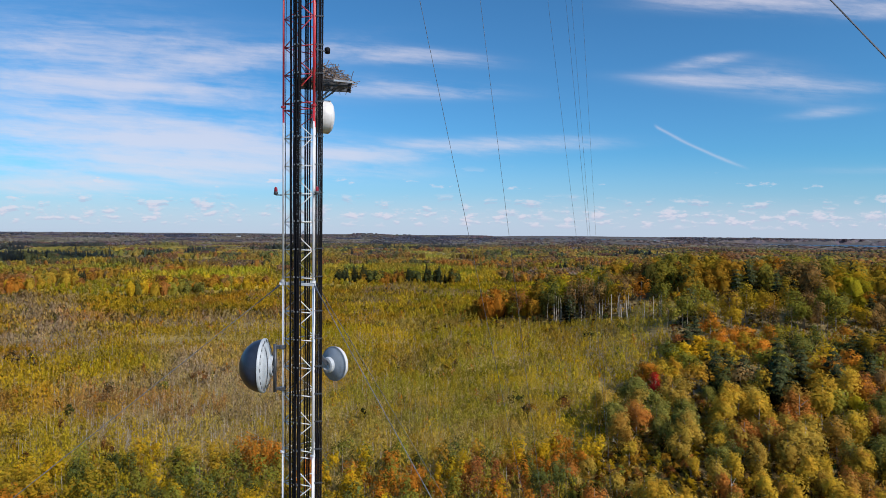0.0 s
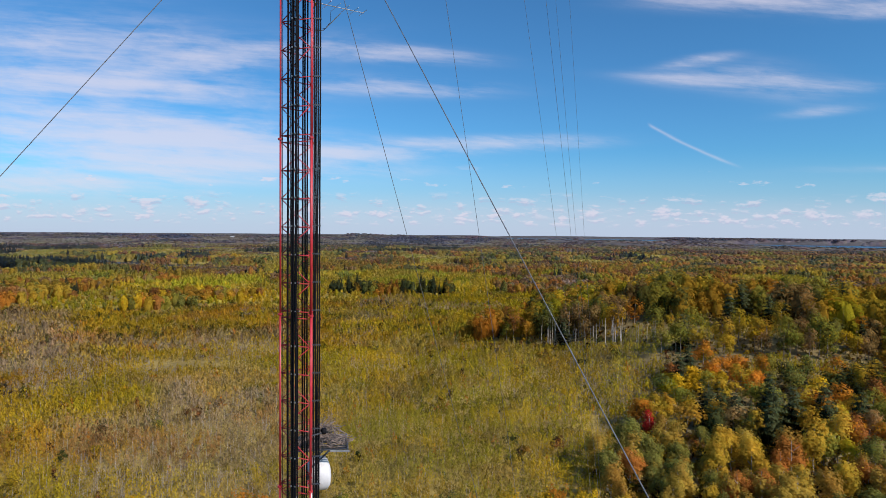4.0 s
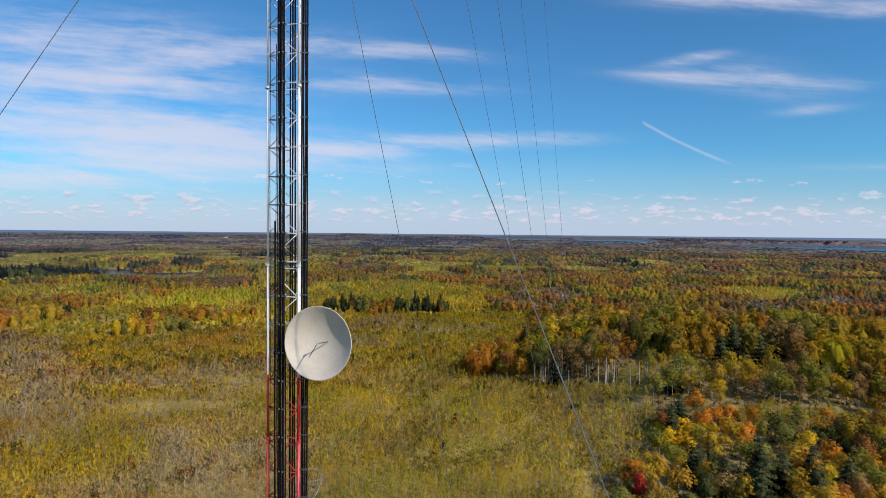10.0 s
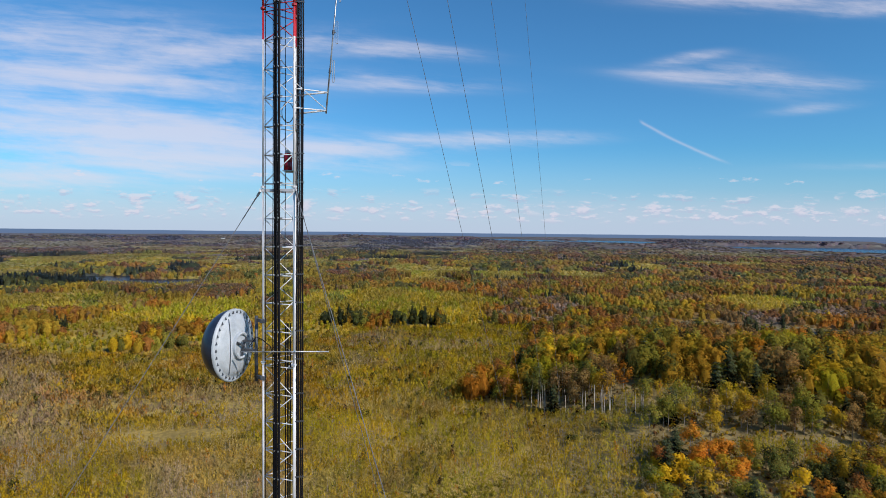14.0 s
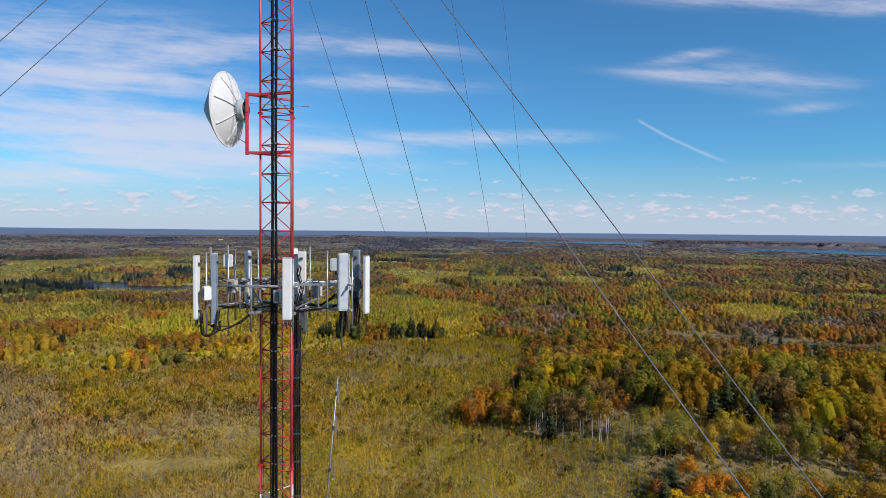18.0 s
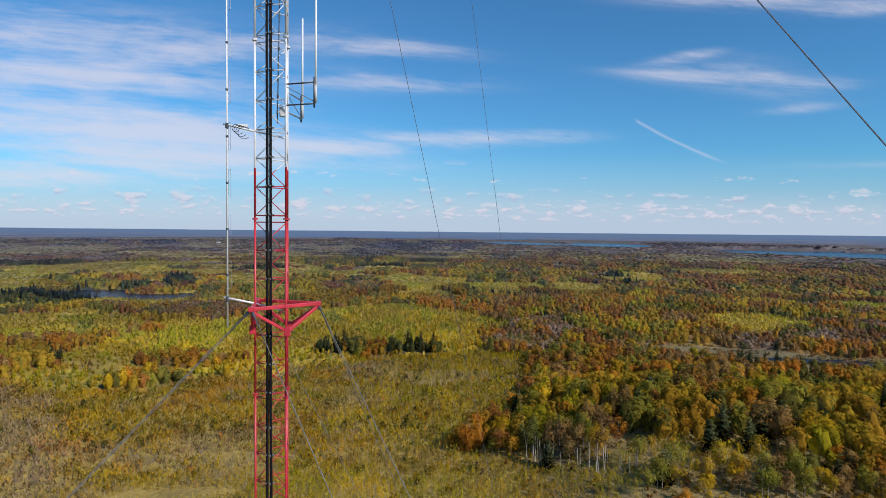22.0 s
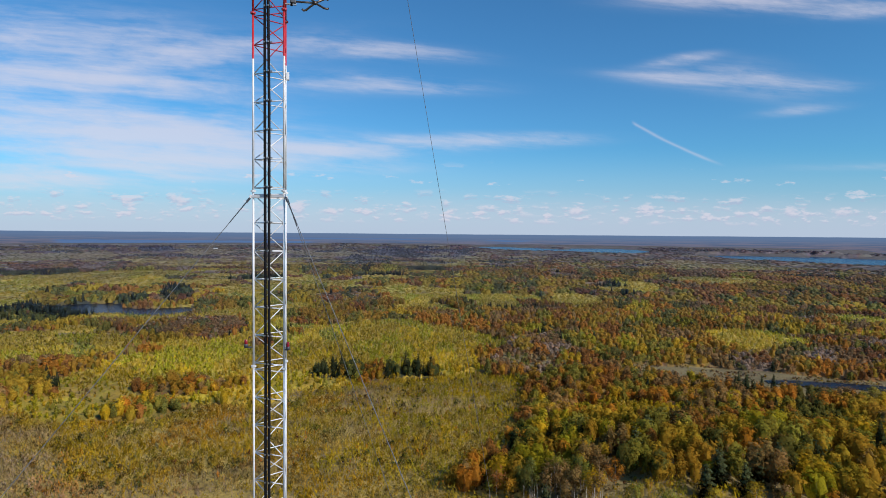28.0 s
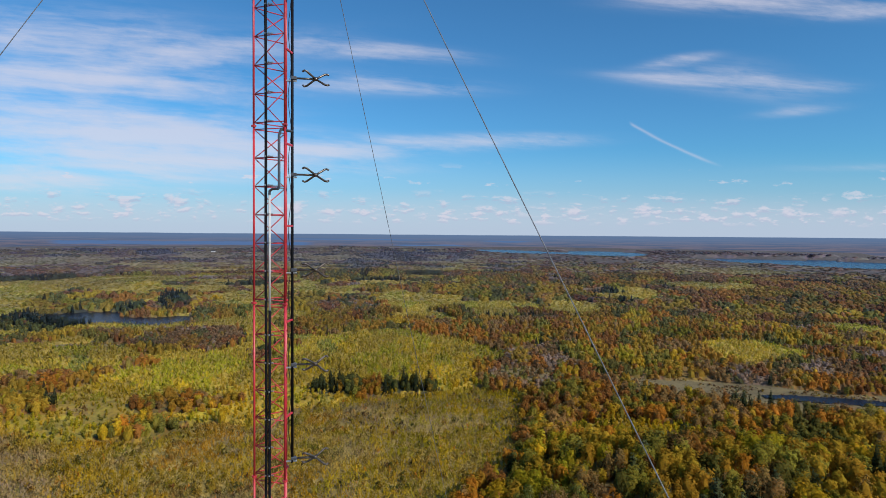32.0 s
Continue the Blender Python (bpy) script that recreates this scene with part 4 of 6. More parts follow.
# tone outside aspen stands lowered for self-shade between crowns; distance haze blended in
tone = np.where(st < 2, 0.95, np.where(np.hypot(x, y) < 2400, 0.62, 0.75))[:, None] * hazed((0.5 * mean + 0.5 * TONE[kind]) * tf[:, None] * RNG.uniform(0.85, 1.15, (len(x), 1)), x, y)
z = ground_z(x, y) + np.interp(np.hypot(x, y), [380, 700, 1350, 2400, 2900], np.array([0.2, 0.25, 0.4, 0.45, 0.45])) * np.where((st < 2) & (np.hypot(x, y) < 2400), 1.8, 1.0) * np.maximum(0.3, 11.0 * hf * (1 + np.where(np.hypot(x, y) < 2200, 1.6, 0.5) * (uneven + 0.15) * RNG.uniform(-1, 1, len(x))) - 0.5) * (1 - 0.9 * lake_side(x, y)) * np.clip((4700 - np.hypot(x, y)) / 900, 0.25, 1)
ii, jj = np.meshgrid(np.arange(len(cr) - 1), np.arange(len(ca) - 1), indexing="ij")
q = (np.stack([ii, ii + 1, ii + 1, ii], -1) * len(ca) + np.stack([jj, jj, jj + 1, jj + 1], -1)).reshape(-1, 4)[:, ::-1]
open_ = np.maximum(np.maximum(np.maximum.reduce(water_masks(x, y)), meadow_mask(x, y)), np.maximum(1.0 * thicket_mask(x, y), 1.0 * shore(x, y)))
z = np.where(open_ > 0.12, ground_z(x, y) - 0.4, z)
q = q[open_[q].min(1) < 0.9]
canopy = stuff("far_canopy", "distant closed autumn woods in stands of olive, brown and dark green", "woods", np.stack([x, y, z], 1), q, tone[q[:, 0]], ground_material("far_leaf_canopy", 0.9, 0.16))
canopy.data.polygons.foreach_set("use_smooth", np.ones(len(q), bool))

# shrubs and tufts over the clearings
x, y = scatter(480, 1150, 4.2)
k = (meadow_mask(x, y) > 0.25) & (water_masks(x, y)[1] < 0.1) & (fnoise(x, y, 26, 96) > 0.5)
x, y = x[k], y[k]
N = len(x)
h = RNG.uniform(0.8, 2.6, N)
tone = TONE[RNG.choice([NAMES.index(q_) for q_ in ("brown", "olive", "brown", "rust", "grey")], N)] * RNG.uniform(0.7, 1.1, (N, 1))
v, f, col, lie = crowns(on_ground(x, y), h, h * 0.8, tone, np.zeros(N, bool), 8, 0.9, 0.0)
stuff("meadow_shrubs", "low brown shrubs and tufts over the clearings", "shrubs", v, f, col, LEAF, lie)

# low growth under and between the tall trees
x, y = scatter(88, 420, 4.0)
xn, yn = scatter(86, 200, 2.3)
x, y = np.concatenate([x, xn]), np.concatenate([y, yn])
k = ~thicket_mask(x, y) & dry(x, y)
x, y = x[k], y[k]
N = len(x)
h = RNG.uniform(2.0, 5.4, N)
tone = TONE[RNG.choice([NAMES.index(q) for q in ("olive", "green", "brown", "rust", "gold", "olive", "yellow")], N)] * RNG.uniform(0.75, 1.05, (N, 1))
v, f, col, lie = crowns(on_ground(x, y), h, h * 0.42, tone, np.zeros(N, bool), 22, 0.55, 0.0)
stuff("undergrowth", "low olive and brown shrubs under the trees", "shrubs", v, f, col, LEAF, lie)

# leafy young trees along the near edge of the thicket
x, y = scatter(84, 135, 3.9)
k = thicket_mask(x, y) & (y < 112 + 14 * fnoise(x, y, 20, 71) + 0.10 * np.maximum(x, 0)) & (fnoise(x, y, 15, 72) > 0.33)
x, y = x[k], y[k]
N = len(x)
h = RNG.uniform(5.0, 10.0, N)
u, _, _ = stand_of(x, y, 11.0, 9.0, 81)
pick = np.array([NAMES.index(q) for q in ("green", "olive", "green", "dark", "yellow", "orange", "green", "olive")])
pick_r = np.array([NAMES.index(q) for q in ("green", "orange", "olive", "gold", "yellow", "orange", "rust", "dark")])
i = np.clip(((u + 0.12 * RNG.random(N)) * 8).astype(int), 0, 7)
tone = 1.45 * TONE[np.where(x > 2, pick_r[i], pick[i])] * RNG.uniform(0.8, 1.1, (N, 1))
v, f, col, lie = crowns(on_ground(x, y), h, h * RNG.uniform(0.24, 0.34, N), tone, np.zeros(N, bool), 320, 0.27, 0.03)
stuff("young_trees", "leafy young aspen and maple trees in green, yellow and orange", "young trees", v, f, col, LEAF, lie)

# the rest of the ring, out of sight behind the walk
x, y = scatter(80, 700, 10.0, 42.0, True)
k = dry(x, y)
x, y = x[k], y[k]
N = len(x)
kind = tall_kind(x, y)[0]
h = RNG.uniform(6, 14, N)
v, f, col, lie = crowns(on_ground(x, y), h, h * 0.33, TONE[kind] * RNG.uniform(0.75, 1.25, (N, 1)), kind == CONIFER, 6, 2.4)
stuff("surrounding_woods", "autumn woods all round the mast", "woods", v, f, col, LEAF, lie)


# young growth under the walk and round the foot of the mast
x, y = scatter(9, 88, 2.1, 181.0)
xb, yb = scatter(88, 300, 4.6, 42.0, True)
x, y = np.concatenate([x, xb]), np.concatenate([y, yb])
k = np.hypot(x, y) > 7 + 5 * fnoise(x, y, 6, 98)
x, y = x[k], y[k]
N = len(x)
far_out = np.hypot(x, y) > 88
h = np.where(far_out, 3.2, 3.6) * RNG.uniform(0.6, 1.25, N)
v, f, col, lie = sprays(on_ground(x, y), h, np.where(far_out, 2.2, 0.8), thicket_tone(x, y), 7, 0.95)
stuff("aspen_thicket", "young aspen saplings round the foot of the mast", "saplings", v, f, col, LEAF, lie)


# single trees near the walk
def tree_mesh(kind, h, spread, seed, n=330, size=0.42):
    global RNG
    RNG = np.random.default_rng(seed)
    con = np.array([kind == "conifer"])
    v, f, col, lie = crowns(np.zeros((1, 3)), np.array([h]), np.array([h * spread]), np.array([TONES[kind]]) * 1.45, con, n, size, 0.08)
    return np_mesh("crown", v, f, NEEDLE if kind == "conifer" else LEAF, col, lie)


def trunk_mesh(h, dark, seed):
    """Tapered, slightly bent trunk with a few rising limbs."""
    rs = random.Random(seed)
    bm = bmesh.new()
    r = h * 0.013 + 0.03
    bend = Vector((rs.uniform(-0.3, 0.3), rs.uniform(-0.3, 0.3), 0))
    pts = [Vector((0, 0, h * 0.85 * t)) + bend * math.sin(t * 3.1) for t in (0, 0.25, 0.5, 0.75, 1.0)]
    for i in range(4):
        rod(bm, pts[i], pts[i + 1], r * (1 - i * 0.21), 6, r * (1 - (i + 1) * 0.21), False)
    for i in range(5):
        p = pts[1 + i % 3]
        a = i * 2.4 + rs.random()
        rod(bm, p, p + Vector((math.cos(a), math.sin(a), 1.1)) * h * 0.14, r * 0.4, 5, r * 0.15, False)
    me = bpy.data.meshes.new("trunk")
    bm.to_mesh(me)
    bm.free()
    me.materials.append(BARKD if dark else BARK)
    return me


LABELS = {
    "orange": "orange-leaved maple tree in autumn leaf", "rust": "rust-brown oak tree in autumn leaf", "dark": "dark green broadleaf tree in the mixed woods",
    "gold": "golden birch tree with pale trunk", "green": "green aspen tree turning yellow", "brown": "brown half-bare autumn tree",
    "yellow": "bright yellow birch tree in full autumn leaf", "conifer": "tall dark green pine with tiered boughs",
    "grey": "grey leafless tree with bare twigs", "olive": "olive-yellow aspen tree with a pale trunk", "red": "small scarlet maple tree among olive aspen growth",
}
SHAPES = {}


def tree(kind, x, y, h, spin=0.0):
    """One tree with its trunk and crown, from a few shapes of each kind."""
    v = int(spin * 97) % 3
    if (kind, v) not in SHAPES:
        s = NAMES.index(kind) * 10 + v
        SHAPES[kind, v] = (tree_mesh(kind, 10.0, 0.24 if kind == "conifer" else 0.34, 300 + s, 400 if kind == "grey" else 1700, 0.26), trunk_mesh(10.0, kind in ("conifer", "rust", "dark"), s))
    crown, trunk = SHAPES[kind, v]
    t = thing("tree", LABELS[kind], "pine" if kind == "conifer" else "tree", "trees near the mast")
    z = float(ground_z(np.array([x]), np.array([y]))[0]) - 0.1
    t.matrix_world = pose(x, y, z, 0, 0, spin * 360) @ Matrix.Diagonal((h / 10, h / 10, h / 10, 1))
    for name, me in (("trunk", trunk), ("crown", crown)):
        o = new(name, me)
        o.parent = t
    return t


# a golden clump beyond the pond and a white farmhouse far off
for dx_, dy_, hh_ in ((0, 0, 17), (9, 4, 15), (-8, 3, 16), (4, -7, 14), (-13, -3, 12)):
    tree("yellow", -549 + dx_, 1479 + dy_, hh_, 0.31 + 0.013 * hh_)
barn = thing("farmhouse", "small white farmhouse with a grey roof among far woods", "house")
gz_ = float(ground_z(np.array([-1453.0]), np.array([3864.0]))[0])
bm = bmesh.new()
box(bm, (-1453, 3864, gz_ + 4.0), (26, 10, 8.0))
part("wall", bm, WHITE, barn)
bm = bmesh.new()
rv = [bm.verts.new((-1453 + a, 3864 + b, gz_ + 8.0 + c)) for a, b, c in ((-14, -6, 0), (14, -6, 0), (14, 6, 0), (-14, 6, 0), (-14, 0, 4), (14, 0, 4))]
for q in ((0, 1, 5, 4), (2, 3, 4, 5), (0, 4, 3), (1, 2, 5), (0, 3, 2, 1)):
    bm.faces.new([rv[i] for i in q])
part("roof", bm, DARKSTEEL, barn)

RNG = np.random.default_rng(77)
x, y = scatter(88, NEAR_WOOD, 5.6)
k = ~thicket_mask(x, y) & dry(x, y)
x, y = x[k], y[k]
kinds = tall_kind(x, y, 9.0, 8.0)[0]
FIXED = ((72, 178, "red", 10), (110, 150, "yellow", 16), (119, 154, "yellow", 17), (127, 161, "yellow", 15), (46, 118, "yellow", 8), (58, 112, "yellow", 7),
         (110, 172, "conifer", 20), (101, 178, "conifer", 17), (120, 178, "conifer", 19), (105, 165, "conifer", 18), (117, 187, "conifer", 21),
         (127, 170, "conifer", 17), (133, 183, "conifer", 19), (96, 187, "conifer", 16), (141, 176, "conifer", 18), (92, 172, "dark", 13), (84, 166, "green", 9), (30, 108, "orange", 7), (20, 118, "orange", 6),
         (150, 290, "conifer", 21), (162, 301, "conifer", 23), (173, 294, "conifer", 20), (186, 306, "conifer", 22), (128, 338, "conifer", 20), (140, 352, "conifer", 22),
         (99, 222, "conifer", 19), (108, 236, "conifer", 17), (205, 318, "conifer", 20), (118, 268, "conifer", 20), (66, 300, "conifer", 17))
near = np.ones(len(x), bool)
for fx, fy, kind, h in FIXED:
    near &= np.hypot(x - fx, y - fy) > 4.0
    ux, uy = (fx - CX) / math.hypot(fx - CX, fy - CY), (fy - CY) / math.hypot(fx - CX, fy - CY)
    ahead, aside = (fx - x) * ux + (fy - y) * uy, np.abs((fx - x) * uy - (fy - y) * ux)
    near &= ~((aside < 4.5) & (ahead > 0) & (ahead < 22))
    tree(kind, fx, fy, h, (fx * 0.37 + fy * 0.11) % 1.0)
for px, py, kk in zip(x[near], y[near], kinds[near]):
    d = math.hypot(px, py)
    h = (8.0 if d < 135 else 10.0 if d < 165 else 11.5) * RNG.uniform(0.75, 1.3) * (1.25 if kk == CONIFER else 1.0)
    kk = {"grey": "yellow", "brown": "olive", "fresh": "yellow", "rust": "orange", "dark": "gold", "conifer": "olive"}.get(NAMES[kk], NAMES[kk])
    tree(kk, float(px), float(py), float(h), float(RNG.random()))

# ---- mast ----
tower = thing("lattice_tower", "tall slender triangular steel mast in red and white bands", "radio mast")
LOW, HIGH = -10, 22  # section numbers; the walk passes sections -3 to 21
PANEL_H = (SEC - 0.23) / 6


def bar_mesh(name, p, q, r, n=8):
    bm = rod(bmesh.new(), p, q, r, n)
    for f in bm.faces:
        f.smooth = len(f.verts) == 4
    me = bpy.data.meshes.new(name)
    bm.to_mesh(me)
    bm.free()
    me.materials.append(PAINT)
    return me


def place(name, me, z, parent, label=""):
    o = new(name, me)
    o.location = (0, 0, z)
    o.parent = parent
    return tagged(o, label)


def on_face(f, t, z, out=0.0):
    """Point on a face of the mast: t from its first leg to its second, out from the face."""
    (a0, b0), (a1, b1) = LEG[f[0]], LEG[f[1]]
    a, b = a0 + (a1 - a0) * t, b0 + (b1 - b0) * t
    n = Vector((a0 + a1, b0 + b1)).normalized()
    return T(a + n.x * out, b + n.y * out, z)


FACES = ("AB", "CA", "BC")
leg_r = 0.037
legs = {k: bar_mesh("leg", T(*LEG[k], 0.012), T(*LEG[k], SEC - 0.012), leg_r, 12) for k in LEG}
bars = {f: bar_mesh("horizontal_brace", on_face(f, 0.04, 0), on_face(f, 0.96, 0), 0.019, 6) for f in FACES}
diag = {(f, s): bar_mesh("diagonal_brace", on_face(f, 0.05 if s else 0.95, 0.03), on_face(f, 0.95 if s else 0.05, PANEL_H - 0.03), 0.018, 6)
        for f in FACES for s in (0, 1)}


def flange_mesh(k):
    bm = bmesh.new()
    c = T(*LEG[k], 0)
    lathe(bm, [(0, -0.03), (0.09, -0.03), (0.09, -0.004), (0.084, -0.003), (0.084, 0.003), (0.09, 0.004), (0.09, 0.03), (0, 0.03)], 14, Matrix.Translation(c))
    me = bpy.data.meshes.new("flange")
    bm.to_mesh(me)
    bm.free()
    me.materials.append(PAINT)
    return me


flanges = {k: flange_mesh(k) for k in LEG}
low = bmesh.new()
for k in range(LOW, HIGH):
    z = flange(k)
    if k < -3:
        for a in LEG:
            rod(low, T(*LEG[a], z), T(*LEG[a], z + SEC), leg_r, 8)
        for i in range(7):
            for f in FACES:
                zz = z + 0.115 + PANEL_H * i
                rod(low, on_face(f, 0, zz), on_face(f, 1, zz), 0.021, 5)
                if i < 6:
                    s = (i + (f == "CA")) % 2
                    rod(low, on_face(f, s, zz), on_face(f, 1 - s, zz + PANEL_H), 0.02, 5)
        continue
    for a in LEG:
        place("leg", legs[a], z, tower)
        place("flange", flanges[a], z, tower)
    for i in range(7):
        for f in FACES:
            zz = z + 0.115 + PANEL_H * i
            place("horizontal_brace", bars[f], zz, tower)
            if i < 6:
                s = (i + (f != "BC")) % 2
                place("diagonal_brace", diag[f, s], zz, tower)
tagged(part("lower_lattice", low, PAINT, tower), "lower sections of the mast down to its foot", kind="stuff")
bm = bmesh.new()
rod(bm, (0, 0, -1.3), (0, 0, 0.1), 1.3, 20)
part("mast_foundation", bm, CONCRETE, tower, "round concrete foot of the mast")


# ---- cables running up the mast ----
def riser(name, label, p0, p1, r, mat, group="feed lines"):
    """One straight line of cable from p0 to p1 with hanger clamps at each panel."""
    t = thing(name, label, "cable", group)
    bm = bmesh.new()
    n = max(2, int((p1.z - p0.z) / 3))
    rs = random.Random(int(p0.x * 1000 + p0.y * 77))
    pts = [p0.lerp(p1, i / n) + Vector((rs.uniform(-0.012, 0.012), rs.uniform(-0.012, 0.012), 0)) for i in range(n + 1)]
    tube(bm, pts, r, 8)
    smooth(part("jacket", bm, mat, t))
    return t


HI_CELL = 121.0
front = [  # share of the way from leg A to leg B, out of the face, radius, low end, high end
    (0.280, 0.075, 0.030, 0, 92.0), (0.325, 0.09, 0.012, 0, 98.0), (0.100, 0.05, 0.012, 0, 121.0),
    (0.445, 0.10, 0.048, 0, 190.0), (0.565, 0.10, 0.048, 0, 175.6), (0.505, 0.13, 0.024, 0, 121.5),
    (0.375, 0.10, 0.014, 0, 121.5), (0.625, 0.08, 0.020, 0, 88.0),
]
for t, out, r, z0, z1 in front:
    riser("coaxial_cable", "black coaxial feed line strapped up the mast face", on_face("AB", t, z0, out), on_face("AB", t, z1, out), r, COAX)
for a, b, r, z1 in ((0.12, 0.10, 0.030, 104.0), (0.20, 0.14, 0.028, 104.0), (0.05, 0.16, 0.022, 104.0), (-0.30, 0.18, 0.018, 140.0), (0.02, 0.2, 0.012, 121.0)):
    riser("coaxial_cable", "thin black cable inside the mast", T(a, b, 0), T(a, b, z1), r, CABLE)
for i in range(4):
    a = LEG["B"][0] + 0.095 + 0.063 * i
    riser("coaxial_cable", "black coaxial cable in the outer bundle beside the mast leg", T(a, -0.40, 0), T(a, -0.40, HI_CELL - 0.6 - 0.2 * i), 0.029, COAX, "outer cable bundle")

# clamps of the front lines and of the outer bundle: one each panel
clampbar = thing("cable_hangers", "row of galvanised cable hanger clamps up the mast", "hanger")
bm = bmesh.new()
box(bm, (0, 0, 0), (0.34, 0.05, 0.03), Matrix.Translation(T(LEG["B"][0] + 0.16, -0.44, 0)) @ TM)
for i in range(4):
    box(bm, (0, 0, 0), (0.03, 0.07, 0.055), Matrix.Translation(T(LEG["B"][0] + 0.095 + 0.063 * i, -0.43, 0)) @ TM)
me_out = bpy.data.meshes.new("hanger")
bm.to_mesh(me_out), bm.free(), me_out.materials.append(DARKSTEEL)
bm = bmesh.new()
d = (on_face("AB", 1, 0) - on_face("AB", 0, 0)).normalized()
for t, out in ((0.445, 0.145), (0.565, 0.145)):
    p = on_face("AB", t, 0, out)
    box(bm, (0, 0, 0), (0.05, 0.03, 0.05), Matrix.Translation(p) @ Matrix.Rotation(math.atan2(d.y, d.x), 4, "Z"), 0.006)
box(bm, (0, 0, 0), (0.26, 0.03, 0.035), Matrix.Translation(on_face("AB", 0.545, 0, 0.05)) @ Matrix.Rotation(math.atan2(d.y, d.x), 4, "Z"))
me_fr = bpy.data.meshes.new("hanger")
bm.to_mesh(me_fr), bm.free(), me_fr.materials.append(GALV)
for k in range(-3, HIGH - 1):
    for i in range(6):
        z = flange(k) + 0.115 + PANEL_H * i
        if z < HI_CELL - 1:
            place("hanger", me_out, z + 0.06, clampbar)
        if z < 186:
            place("hanger", me_fr, z + 0.03, clampbar)


# ---- guy wires ----
OUT = {k: Vector((math.cos(radians(d)), math.sin(radians(d)))) for k, d in {"A": 180.5, "B": -54.36, "C": 56.7}.items()}
INNER, OUTER = {"A": 66.2, "B": 55.9, "C": 52.3}, {"A": 129.6, "B": 115.8, "C": 99.3}
GUY_LEVELS = ((53.8, INNER), (81.3, INNER), (108.65, INNER), (163.45, OUTER), (195.2, OUTER), (26.5, INNER))


def guy(p, q, label="taut steel guy wire running down to a ground anchor"):
    t = thing("guy_wire", label, "guy wire", "guy wires of the mast")
    bm = bmesh.new()
    n = 10
    sag = (q - p).length * 0.0015
    pts = [p.lerp(q, i / n) - Vector((0, 0, 4 * sag * (i / n) * (1 - i / n))) for i in range(n + 1)]
    tube(bm, pts, 0.0132, 6)
    part("strand", bm, GUY, t)
    d = (pts[1] - p).normalized()
    bm = bmesh.new()
    rod(bm, p + d * 0.15, p + d * 0.5, 0.022, 8)
    rod(bm, p + d * 0.0, p + d * 0.18, 0.04, 8)
    rod(bm, p + d * 0.45, p + d * 1.1, 0.017, 8)
    part("grip", bm, DARKSTEEL, t, "dark preformed grip at the upper end")
    return t


def anchor(leg, r):
    d = Matrix.Rotation(radians(0.85), 2) @ OUT[leg] if leg == "B" and r > 100 else OUT[leg]  # the outer block stands a little aside
    c = T(d.x * r, d.y * r, 0)
    z = float(ground_z(np.array([c.x]), np.array([c.y]))[0])
    return Vector((c.x, c.y, z + 0.6))


for leg in OUT:
    for ring in (INNER, OUTER):
        q = anchor(leg, ring[leg])
        t = thing("guy_anchor", "concrete block anchor for guy wires", "anchor", "guy anchors")
        bm = bmesh.new()
        box(bm, (q.x, q.y, q.z - 0.7), (1.6, 1.6, 1.2), None, 0.05)
        part("block", bm, CONCRETE, t)
for z, ring in GUY_LEVELS:
    for leg in OUT:
        a, b = LEG[leg]
        q = anchor(leg, ring[leg])
        if leg == "B" and z == 81.3:  # this one runs to a block of its own
            q = T(57 * math.cos(radians(-56.3)), 57 * math.sin(radians(-56.3)), 0.6)
            t = thing("guy_anchor", "concrete block anchor for guy wires", "anchor", "guy anchors")
            bm = bmesh.new()
            box(bm, (q.x, q.y, q.z - 0.7), (1.4, 1.4, 1.2), None, 0.05)
            part("block", bm, CONCRETE, t)
        guy(T(a + OUT[leg].x * 0.11, b + OUT[leg].y * 0.11, z - 0.05), q)
    # collar of flat beams that takes the pull
    c = thing("guy_collar", "steel collar ring where guy wires meet the mast", "collar", "guy collars")
    for f in FACES:
        bm = bmesh.new()
        p, q = on_face(f, -0.02, z, 0.03), on_face(f, 1.02, z, 0.03)
        dd = q - p
        box(bm, (0, 0, 0), (dd.length, 0.045, 0.10), Matrix.Translation((p + q) / 2) @ Matrix.Rotation(math.atan2(dd.y, dd.x), 4, "Z"), 0.008)
        part("collar_beam", bm, PAINT, c)
    for leg in OUT:
        bm = bmesh.new()
        a, b = LEG[leg]
        box(bm, (0.065, 0, 0), (0.13, 0.03, 0.12), Matrix.Translation(T(a, b, z)) @ TM @ Matrix.Rotation(math.atan2(OUT[leg].y, OUT[leg].x), 4, "Z"), 0.01)
        part("lug", bm, PAINT, c)

# anti-twist star with double guys
STAR_Z, STAR_R = 136.28, 1.42
TIPS = {"AB": T(-STAR_R / 2, -STAR_R * 0.866, STAR_Z), "BC": T(STAR_R, 0, STAR_Z), "CA": T(-STAR_R / 2, STAR_R * 0.866, STAR_Z)}
star = thing("guy_star_frame", "red steel star frame that spreads paired guy wires from the mast", "mast frame")


def beam(name, p, q, wdt, hgt, mat, parent, label=""):
    bm = bmesh.new()
    d = Vector(q) - Vector(p)
    m = Matrix.Translation((Vector(p) + Vector(q)) / 2) @ d.to_track_quat("X", "Z").to_matrix().to_4x4()
    box(bm, (0, 0, 0), (d.length, wdt, hgt), m, min(wdt, hgt) * 0.15)
    return part(name, bm, mat, parent, label)


